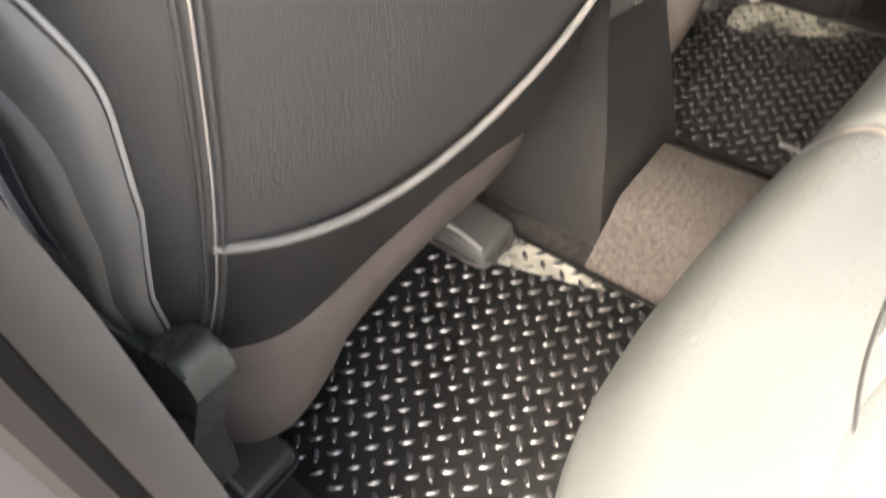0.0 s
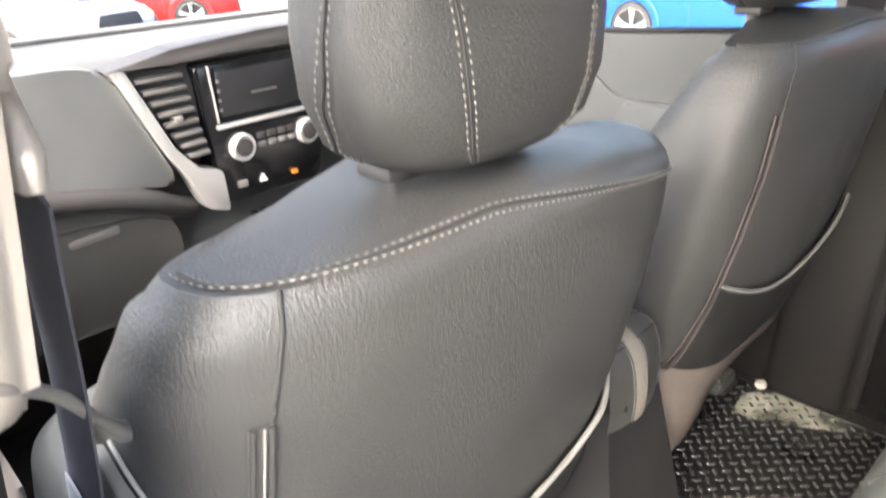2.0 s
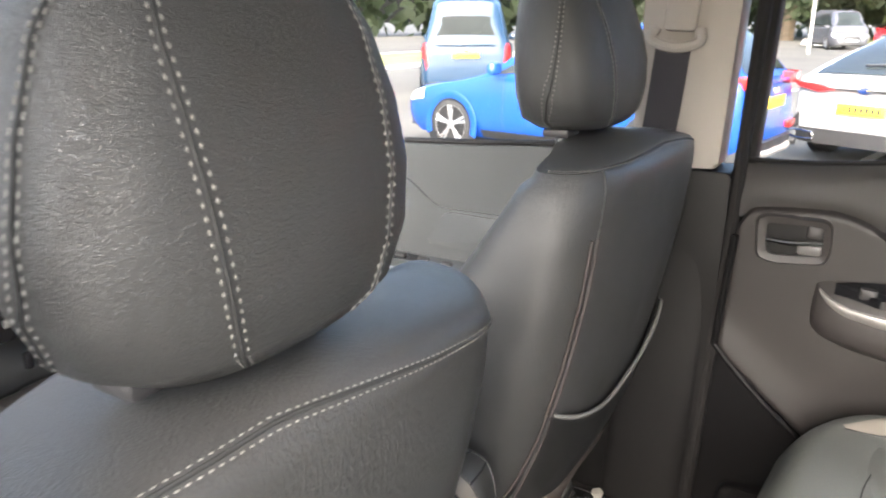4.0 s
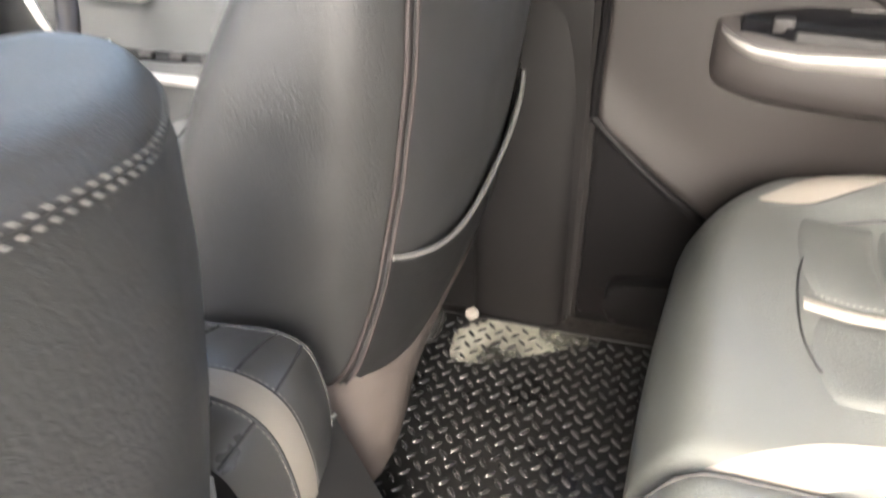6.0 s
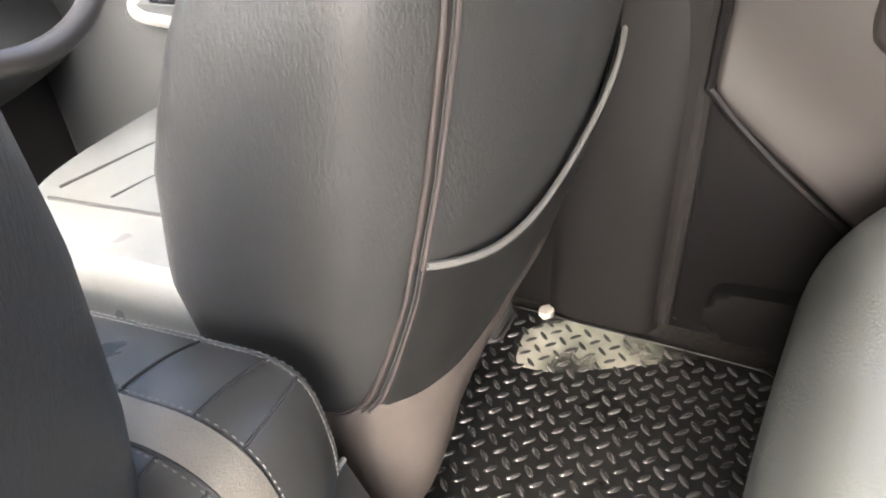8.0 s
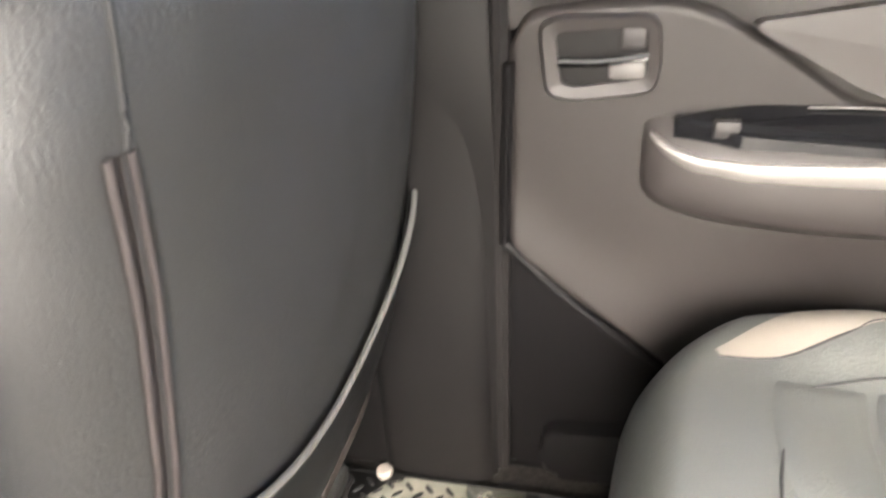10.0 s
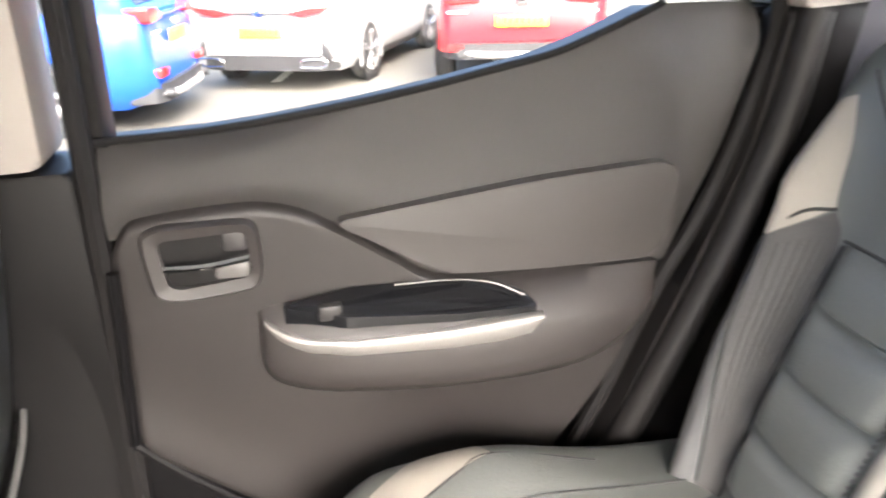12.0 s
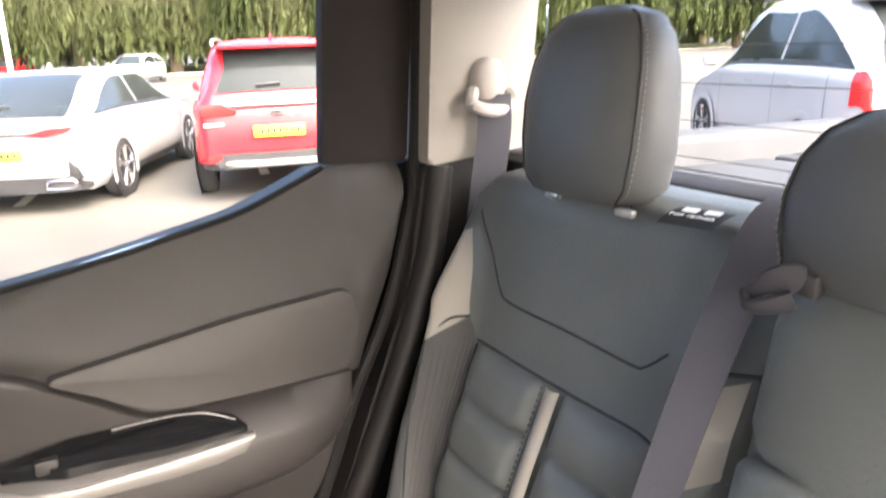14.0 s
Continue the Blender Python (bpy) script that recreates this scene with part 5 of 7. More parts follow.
def pillar_c():
    t = thing("pillar_c_right", "shade-darkened pale upper and black lower trim of the rear corner pillar", "pillar", (0.70, -0.92, 0.3), kind="structure")
    part("upper_trim", slab(rounded([(-0.822, 0.852), (-0.99, 0.868), (-1.02, 1.22), (-0.836, 1.22)], 0.01), "x", 0.678, 0.80, 0.015, 3), SHADED_TRIM, t, "pale upper trim darkened for shade")
    part("lower_trim", slab(rounded([(-0.62, 0.0), (-0.66, 0.32), (-0.735, 0.52), (-0.795, 0.68), (-0.822, 0.85), (-1.0, 0.866), (-1.0, 0.0)], 0.01), "x", 0.692, 0.80, 0.015, 3), PILLARBLK, t, "black lower trim")
    part("trim_roll", tube(smooth_path([(0.69, -0.65, 0.25), (0.684, -0.72, 0.42), (0.682, -0.79, 0.60), (0.684, -0.83, 0.74), (0.688, -0.846, 0.85)], 30), 0.020, 12), PILLARBLK, t)
    return t


pillar_c()
setting("wall_right_top", box(0.66, 0.80, -1.02, 1.1, 1.2, 1.26, 0.01), HEADLINER, "pale roof edge above the side windows")
# Unseen; added to hold back light through the left doors.
setting("wall_left_top", box(-0.74, -0.62, -1.02, 1.1, 1.2, 1.26, 0.01), HEADLINER, "unseen pale roof edge added above the left door openings")
setting("wall_corner_left", slab([(-0.86, 0.0), (-1.02, 0.0), (-1.02, 1.22), (-0.90, 1.22)], "x", -0.72, -0.62, 0.01), LIGHTTRIM, "pale trim of the rear left corner")

# rear window with its sill, heating wires and frame
rw = thing("window_rear", "rear cab window with thin heating wires and dark frame", "window", (0.02, -1.0, 0.85), kind="structure")
g = part("pane", box(-0.60, 0.66, -1.012, -1.008, 0.84, 1.16), GLASS, rw, "clear rear pane", smooth=False)
g.visible_shadow = False
part("lower_frame", box(-0.62, 0.68, -1.03, -0.955, 0.80, 0.864, 0.008), FRAMEBROWN, rw, "dark lower window frame")
part("sill_roll", tube([(-0.6, -0.945, 0.850), (0.655, -0.945, 0.850)], 0.012), KICK, rw)
part("upper_frame", box(-0.62, 0.68, -1.03, -0.97, 1.15, 1.22, 0.01), FRAMEBROWN, rw)
for k in range(7):
    part("heating_wire", tube([(-0.58, -1.006, 0.885 + 0.042 * k), (0.64, -1.006, 0.885 + 0.042 * k)], 0.0006, 5), SEAM, rw)

# ---------- right front door ----------
fd = thing("door_front_right", "grey front door lining with silver armrest trim", "car door", (0.78, 0.5, 0.1), kind="structure")
top = [(p.x, p.y) for p in smooth_path([(-0.03, 0.715, 0), (0.24, 0.702, 0), (0.55, 0.672, 0), (0.80, 0.655, 0), (1.05, 0.64, 0)], 24)]
crv = [(p.x, p.y) for p in smooth_path([(1.0, 0.60, 0), (0.82, 0.592, 0), (0.66, 0.598, 0), (0.60, 0.588, 0), (0.545, 0.552, 0), (0.51, 0.538, 0), (0.43, 0.540, 0), (0.10, 0.556, 0), (-0.03, 0.566, 0)], 40)]
part("upper_panel", slab(top + crv, "x", 0.75, 0.84, 0.006), FDOOR, fd, "soft grey upper lining")
part("lower_panel", slab(crv[::-1] + [(1.2, 0.58), (1.2, -0.05), (-0.03, -0.05)], "x", 0.742, 0.84, 0.01), FDOOR, fd, "dark grey lower lining")
part("insert_pad", slab(rounded([(0.50, 0.532), (0.55, 0.45), (0.10, 0.45), (0.02, 0.545)], 0.02), "x", 0.738, 0.76, 0.006), FDOOR, fd)
part("armrest", slab(rounded([(0.80, 0.395), (0.76, 0.415), (0.20, 0.43), (0.10, 0.38), (0.2, 0.32), (0.7, 0.30)], 0.02), "x", 0.685, 0.76, 0.014, 3), FDOOR, fd)
part("armrest_trim", tube(smooth_path([(0.730, 0.740, 0.424), (0.712, 0.762, 0.423), (0.690, 0.768, 0.412), (0.681, 0.755, 0.398), (0.68, 0.70, 0.393), (0.68, 0.50, 0.393), (0.68, 0.35, 0.398)], 40), 0.0095), DASHSILVER, fd, "satin silver armrest trim")
part("switch_plate", slab(rounded([(0.69, 0.74), (0.69, 0.40), (0.73, 0.40), (0.73, 0.74)], 0.01), "z", 0.396, 0.421), GLOSSBLACK, fd, "gloss black switch plate")
for k in range(4):
    part("window_switch", box(0.70, 0.715, 0.46 + 0.06 * k, 0.485 + 0.06 * k, 0.41, 0.428, 0.003), PLASTIC, fd)
part("handle_bezel", slab(rounded([(0.775, 0.505), (0.775, 0.575), (0.64, 0.583), (0.64, 0.50)], 0.02), "x", 0.728, 0.75, 0.006, 3), SILVER, fd)
part("release_lever", tube([(0.722, 0.745, 0.530), (0.722, 0.655, 0.535)], 0.006), CHROME, fd, "chrome release lever")
part("handle_cup", slab(rounded([(0.76, 0.515), (0.76, 0.562), (0.652, 0.57), (0.652, 0.512)], 0.012), "x", 0.7255, 0.73), PLASTIC, fd)
part("window_seal", tube([Vector((0.765, p[0], p[1] + 0.004)) for p in top], 0.008), SEAL, fd, "black window seal")
g = part("window_glass", slab([(-0.03, 0.70), (1.0, 0.62), (0.70, 1.22), (-0.03, 1.22)], "x", 0.79, 0.794), GLASS, fd, "clear side window", smooth=False)
g.visible_shadow = False
mir = thing("door_mirror", "dark door mirror housing with a bright glass outside the window", "mirror", (0.95, 0.9, 0.7))
part("housing", loft(bmesh.new(), [[Vector((0.97 + rx * math.cos(a), 0.93 + d, 0.75 + rz * math.sin(a))) for a in [2 * math.pi * k / 32 for k in range(32)]] for d, rx, rz in ((-0.03, 0.10, 0.085), (0.0, 0.115, 0.098), (0.05, 0.10, 0.085), (0.09, 0.05, 0.05))]), GLOSSBLACK, mir)
part("mirror_glass", loft(bmesh.new(), [[Vector((0.97 + 0.093 * math.cos(a), 0.897 + d, 0.75 + 0.077 * math.sin(a))) for a in [2 * math.pi * k / 32 for k in range(32)]] for d in (0.0, 0.004)]), CHROME, mir, "mirror glass")
part("arm", tube([(0.82, 0.95, 0.66), (0.92, 0.95, 0.69)], 0.02), GLOSSBLACK, mir)

# ---------- dashboard ----------
dash = thing("dashboard", "grey dashboard with silver-framed centre stack and air vents", "dashboard", (0.03, 0.95, 0.3), kind="")
prof = [(1.38, 0.69), (1.20, 0.716), (1.02, 0.724), (0.93, 0.72), (0.892, 0.70), (0.875, 0.66), (0.885, 0.58), (0.91, 0.52), (0.95, 0.47), (0.96, 0.40), (0.94, 0.33), (1.0, 0.25), (1.2, 0.2), (1.38, 0.3)]
sp = [(p.x, p.y) for p in smooth_path([(*p, 0) for p in prof], 60)]
bm = loft(bmesh.new(), [[Vector((x, p[0] + 0.05 * max(0, (abs(x - 0.03) - 0.35) / 0.3) ** 2, p[1])) for p in sp] for x in span(-0.66, 0.74, 24)])
part("dash_body", bm, DASHTOP, dash, "grey soft dashboard moulding")
part("windscreen_edge", tube([(-0.66, 1.06, 0.7285), (0.74, 1.06, 0.7285)], 0.004), SEAM, dash)
stack = part("centre_panel", slab(rounded([(-0.085, 0.69), (0.19, 0.69), (0.185, 0.55), (0.16, 0.43), (-0.05, 0.43), (-0.065, 0.52)], 0.012), "y", 0.858, 0.93, 0.006), GLOSSBLACK, dash, "gloss black centre panel")
part("screen", box(-0.045, 0.15, 0.853, 0.862, 0.592, 0.675, 0.003), mat("dark_screen", (0.02, 0.02, 0.022), 0.15, var=0.05), stack, "dark touch screen")
part("screen_line", box(0.02, 0.075, 0.8515, 0.8525, 0.626, 0.629), PLASTIC_G, stack)
part("silver_bar", box(-0.056, 0.165, 0.850, 0.862, 0.572, 0.580, 0.003), DASHSILVER, stack, "silver bar under the screen")
part("top_bar", tube([(-0.20, 0.868, 0.702), (0.30, 0.868, 0.702)], 0.003), DASHSILVER, stack)
for x in (-0.052, 0.157):
    part("screen_side_bar", tube([(x - 0.008 if x < 0 else x + 0.006, 0.853, 0.686), (x, 0.853, 0.585)], 0.0022), DASHSILVER, stack)
    for k in range(4):
        part("screen_key", box(x - 0.0015 + (0.006 if x < 0 else -0.010), x + 0.0045 + (0.006 if x < 0 else -0.010), 0.8515, 0.8525, 0.604 + 0.017 * k, 0.609 + 0.017 * k), PLASTIC_G, stack)
for x in (-0.012, 0.135):
    part("control_knob", loft(bmesh.new(), [[Vector((x + r * math.cos(a), y, 0.532 + r * math.sin(a))) for a in [2 * math.pi * k / 28 for k in range(28)]] for y, r in ((0.862, 0.026), (0.848, 0.026), (0.843, 0.022), (0.846, 0.017), (0.846, 0.002))]), DASHSILVER, stack, "silver control knob")
for x in (-0.012, 0.135):
    part("knob_face", loft(bmesh.new(), [[Vector((x + r * math.cos(a), y, 0.532 + r * math.sin(a))) for a in [2 * math.pi * k / 24 for k in range(24)]] for y, r in ((0.846, 0.0165), (0.842, 0.0165), (0.8415, 0.014))]), PLASTIC, stack, "dark knob centre")
for k in range(4):
    part("climate_button", box(0.022 + 0.023 * k, 0.041 + 0.023 * k, 0.852, 0.862, 0.522, 0.532, 0.002), PLASTIC_G, stack)
    part("climate_button", box(0.022 + 0.023 * k, 0.041 + 0.023 * k, 0.852, 0.862, 0.538, 0.550, 0.002), PLASTIC, stack)
part("socket_label", box(-0.03, -0.01, 0.852, 0.860, 0.455, 0.467, 0.001), PIPING, stack)
part("hazard_button", slab([(0.018, 0.456), (0.034, 0.456), (0.026, 0.469)], "y", 0.852, 0.86), WHITEPL, stack, "white hazard triangle")
part("warning_lamp", box(0.092, 0.104, 0.851, 0.86, 0.452, 0.459, 0.001), mat("orange_lens", (0.9, 0.25, 0.03), 0.3, var=0.02), stack, "small orange lamp")
bm = slab(rounded([(-0.226, 0.705), (-0.207, 0.705), (-0.142, 0.56), (-0.104, 0.515), (-0.06, 0.50), (-0.055, 0.42), (-0.098, 0.435), (-0.124, 0.50), (-0.158, 0.553)], 0.008), "y", 0.848, 0.89, 0.008, 3)
part("silver_surround", bm, DASHSILVER, dash, "satin silver stack surround")
part("cowl_band", slab(rounded([(-0.235, 0.702), (-0.12, 0.724), (0.05, 0.736), (0.33, 0.738), (0.33, 0.708), (0.05, 0.706), (-0.12, 0.700)], 0.004), "y", 0.846, 0.90, 0.006, 3), PLASTIC, dash, "dark cowl above the vents")
vent = part("air_vent", slab(rounded([(-0.20, 0.695), (-0.105, 0.69), (-0.07, 0.53), (-0.115, 0.53)], 0.01), "y", 0.866, 0.90, 0.004), SEAM, dash, "black air vent")
for k in range(8):
    z = 0.68 - 0.02 * k
    f = (0.695 - z) / 0.165
    part("vent_slat", box(-0.196 + 0.082 * f, -0.108 + 0.034 * f, 0.852, 0.872, z - 0.005, z + 0.003, 0.002), PLASTIC_G, vent)
part("vent_tab", box(-0.135, -0.118, 0.848, 0.87, 0.603, 0.613, 0.002), SILVER, vent)
part("airbag_panel", slab(rounded([(-0.60, 0.72), (-0.28, 0.715), (-0.225, 0.70), (-0.135, 0.49), (-0.30, 0.52), (-0.60, 0.55)], 0.03), "y", 0.862, 0.90, 0.012, 3), DASHPL, dash, "grey airbag cover")
part("trim_band", tube(smooth_path([(-0.62, 0.872, 0.540), (-0.45, 0.868, 0.532), (-0.30, 0.865, 0.508), (-0.20, 0.868, 0.478), (-0.15, 0.878, 0.450), (-0.11, 0.90, 0.43)], 40), 0.020, 12), PLASTIC, dash, "dark moulded band under the airbag cover")
glove = part("glove_box", slab(rounded([(-0.62, 0.52), (-0.30, 0.50), (-0.18, 0.455), (-0.14, 0.40), (-0.15, 0.26), (-0.62, 0.26)], 0.03), "y", 0.885, 0.95, 0.015, 3), FOOT, dash, "dark grey glove box lid")
part("glove_ledge", tube(smooth_path([(-0.62, 0.884, 0.462), (-0.40, 0.884, 0.460), (-0.22, 0.884, 0.446), (-0.16, 0.886, 0.425)], 24), 0.0022), SEAM, glove)
part("glove_handle", slab(rounded([(-0.335, 0.424), (-0.335, 0.437), (-0.25, 0.443), (-0.25, 0.428)], 0.005), "y", 0.882, 0.90, 0.003), PLASTIC_G, glove)
part("lower_console", box(-0.05, 0.17, 0.60, 0.95, 0.0, 0.30, 0.03, 3), PLASTIC, dash)
part("gear_knob", loft(bmesh.new(), [ring(0.06, 0.66, z, r, r, r, 2, 2, 20) for z, r in ((0.28, 0.012), (0.38, 0.012), (0.385, 0.022), (0.41, 0.028), (0.435, 0.022), (0.442, 0.006))]), SILVER, dash, "silver gear knob")
for k in range(2):
    part("console_socket", box(0.0 + 0.02 * k, 0.013 + 0.02 * k, 0.864, 0.875, 0.365, 0.395, 0.003), GLOSSBLACK, dash)

# steering wheel
sw = thing("steering_wheel", "dark steering wheel with silver spokes", "steering wheel", (0.42, 0.66, 0.60))
cx, cy, cz, R = 0.380, 0.66, 0.637, 0.183
tilt = radians(24)


def wheel_pt(a, r, d=0.0):
    return Vector((cx + r * math.cos(a), cy + r * math.sin(a) * math.sin(tilt) - d * math.cos(tilt), cz + r * math.sin(a) * math.cos(tilt) + d * math.sin(tilt)))


bm = bmesh.new()
rings = []
for k in range(65):
    a = 2 * math.pi * k / 64
    rings.append([wheel_pt(a, R + 0.015 * math.cos(b), 0.016 * math.sin(b)) for b in [2 * math.pi * j / 12 for j in range(12)]])
loft(bm, rings, caps=False)
part("rim", bm, PLASTIC, sw, "dark leather rim")
part("hub", loft(bmesh.new(), [[wheel_pt(a, r, d) for a in [2 * math.pi * k / 32 for k in range(32)]] for r, d in ((0.068, -0.03), (0.068, 0.0), (0.058, 0.014), (0.035, 0.02), (0.01, 0.021))]), CONSOLE, sw, "round padded hub")
for side in (1, -1):
    def sp(a, r, dd):
        return wheel_pt(a if side > 0 else math.pi - a, r, dd)
    part("spoke", loft(bmesh.new(), [[sp(a, r - w, d), sp(a, r, d + 0.006), sp(a, r + w, d), sp(a, r, d - 0.006)] for a, r, w, d in ((-0.10, 0.098, 0.006, 0.024), (-0.30, 0.100, 0.009, 0.023), (-0.52, 0.106, 0.010, 0.021), (-0.72, 0.120, 0.011, 0.018), (-0.86, 0.142, 0.012, 0.013), (-0.92, 0.168, 0.013, 0.006))]), DASHSILVER, sw, "satin silver spoke")
    part("spoke_cap", tube(smooth_path([sp(0.95, 0.072, 0.024), sp(0.72, 0.090, 0.025), sp(0.50, 0.100, 0.024), sp(0.40, 0.118, 0.020)], 16), 0.007, 8), DASHSILVER, sw, "satin silver upper trim")
    part("button_frame", tube(smooth_path([sp(0.36, 0.090, 0.024), sp(0.33, 0.128, 0.021), sp(0.08, 0.134, 0.021), sp(0.02, 0.100, 0.024), sp(0.12, 0.088, 0.024), sp(0.36, 0.090, 0.024)], 24), 0.0042, 6), DASHSILVER, sw)
    part("control_pad", loft(bmesh.new(), [[sp(0.12 + 0.30 * math.sin(q), 0.10 + 0.030 * math.cos(q), dd) for q in [2 * math.pi * k / 20 for k in range(20)]] for dd in (0.0, 0.018, 0.022)]), PLASTIC, sw, "black control pad")
part("column", tube([wheel_pt(0, 0, -0.02), (cx, 0.95, 0.50)], 0.045, 16), CONSOLE, sw)

# windscreen and its pillars
ws = thing("windscreen", "clear windscreen above the dashboard", "window", (0.03, 1.0, 0.76), kind="structure")
bm = sheet(lambda u, v: Vector((u, 1.40 - 0.76 * v, 0.745 + 0.46 * v)), span(-0.62, 0.70, 4), span(0, 1, 4), 0.004)
g = part("pane", bm, GLASS, ws, "clear pane", smooth=False)
g.visible_shadow = False
for x in (-0.66, 0.76):
    part("screen_pillar", tube([(x, 1.45, 0.70), (x * 0.93, 0.64, 1.22)], 0.045, 10), LIGHTTRIM, ws)


rvm = thing("rear_view_mirror", "dark framed rear-view mirror hanging below the windscreen", "mirror", (0.11, 0.82, 0.97))
part("housing", slab(rounded([(-0.006, 0.945), (0.0, 1.005), (0.225, 1.005), (0.232, 0.950), (0.21, 0.932), (0.02, 0.930)], 0.02), "y", 0.800, 0.828, 0.008, 3), GLOSSBLACK, rvm, "dark plastic housing")
part("mirror_glass", slab(rounded([(0.004, 0.950), (0.008, 0.998), (0.218, 0.998), (0.222, 0.954), (0.205, 0.942), (0.024, 0.940)], 0.014), "y", 0.7975, 0.802), CHROME, rvm, "mirror glass")
part("stem", tube(smooth_path([(0.113, 0.825, 0.99), (0.113, 0.835, 1.04), (0.113, 0.855, 1.066)], 12), 0.010), GLOSSBLACK, rvm)


# ---------- outside: the pickup's load bed ----------
def paint(name, color, rough=0.22, metal=0.0):
    return mat(name + "_paint", color, rough, metal, var=0.03, vscale=1.0, rvar=0.03, coat=0.1)


CARGLASS = mat("car_window", (0.022, 0.026, 0.026), 0.08, var=0.3, vscale=1.2, rvar=0.02, spec=0.14)
TYRE = mat("tyre_rubber", (0.02, 0.02, 0.02), 0.85, var=0.15, vscale=20, bump=0.3, bscale=120)
RIM = mat("alloy_rim", (0.40, 0.40, 0.40), 0.3, metal=0.8, var=0.05)
DARKTRIM = mat("dark_car_trim", (0.02, 0.02, 0.021), 0.5, var=0.1)
PLATE_Y = mat("yellow_plate", (0.85, 0.62, 0.03), 0.4, var=0.03)
PLATE_W = mat("white_plate", (0.8, 0.8, 0.78), 0.4, var=0.03)
REDLENS = mat("red_lens", (0.45, 0.02, 0.02), 0.15, var=0.1, rvar=0.03)
CLEARLENS = mat("clear_lens", (0.6, 0.6, 0.6), 0.1, var=0.1, rvar=0.03, spec=0.8)
BEDGREY = mat("bed_cover_aluminium", (0.062, 0.065, 0.07), 0.75, metal=0.0, var=0.08, vscale=8, spec=0.08)

bed = thing("bed_cover", "grey slatted roller cover over the pickup bed", "bed cover", (0.03, -1.8, 0.6))
part("cover_housing", box(-0.60, 0.62, -1.46, -1.05, 0.62, 0.825, 0.012, 3), BEDGREY, bed, "flat grey roller housing")
part("housing_line", box(-0.60, 0.62, -1.24, -1.236, 0.824, 0.827), DARKTRIM, bed)
for k in range(26):
    y = -1.475 - 0.045 * k
    part("slat", box(-0.58, 0.60, y - 0.041, y, 0.800, 0.828 + 0.001 * (k % 2), 0.007), BEDGREY, bed)
for x in (-0.64, 0.66):
    part("side_rail", box(x - 0.045, x + 0.045, -2.66, -1.05, 0.60, 0.872, 0.015, 3), BEDGREY, bed, "raised side rail")
part("gap_strip", box(-0.6, 0.66, -1.06, -1.03, 0.70, 0.806, 0.004), DARKTRIM, bed, "dark strip below the window")

# ---------- outside: ground ----------
G = Matrix.Translation((0, 0, -0.62)) @ pose(0, 0, 0, -2.29, 0, 0)
ASPHALT = mat("pale_worn_concrete", (0.066, 0.061, 0.051), 0.9, var=0.35, vscale=0.35, bump=0.5, bscale=60)
bm = bmesh.new()
for r in ([-400, -60, -12, 12, 60, 400],):
    sheet(lambda u, v: G @ Vector((u, v, 0)), r, r, bm=bm)
ground = part("ground", bm, ASPHALT)
tagged(ground, "pale worn concrete car park surface", kind="structure")
GRASS = mat("dry_grass", (0.16, 0.17, 0.05), 1.0, var=0.4, vscale=0.8, bump=0.8, bscale=30)
KERB = mat("kerb_concrete", (0.42, 0.40, 0.37), 0.9, var=0.15, vscale=3)


def verge(name, poly, label):
    bm = slab([p for p in poly], "z", -0.05, 0.10, 0.02)
    bmesh.ops.transform(bm, matrix=G, verts=bm.verts)
    ob = part(name, bm, GRASS)
    tagged(ob, label, kind="structure")
    bm = bmesh.new()
    for a, b in zip(poly, poly[1:] + poly[:1]):
        d = (Vector(b) - Vector(a)).normalized()
        s = Vector((d.y, -d.x)) * 0.12
        q = [Vector(a) - s, Vector(b) - s, Vector(b) + s, Vector(a) + s]
        slab([tuple(p) for p in q], "z", -0.05, 0.12, 0.01, bm=bm)
    bmesh.ops.transform(bm, matrix=G, verts=bm.verts)
    part("kerb", bm, KERB, ob)
    return ob


verge("verge", [(17, 14), (30, 13), (34, 19), (20, 20)], "green grass verge with a concrete kerb")
verge("verge", [(52, 4), (36, -55), (70, -60), (80, 6)], "dry grass bank below the trees")
verge("verge", [(12, 23.0), (18.5, 20.5), (20, 23.5), (13, 26.5)], "small planted island with a pale kerb")
mk = bmesh.new()
for a in (-6, -3.2, -0.4, 2.4):
    slab([(9.0, a), (14.0, a - 1.2), (14.0, a - 1.08), (9.0, a + 0.12)], "z", 0.001, 0.004, bm=mk)
bmesh.ops.transform(mk, matrix=G, verts=mk.verts)
tagged(part("bay_marking", mk, mat("worn_white_line", (0.62, 0.61, 0.57), 0.9, var=0.25, vscale=3)), "worn white parking bay markings", kind="structure")


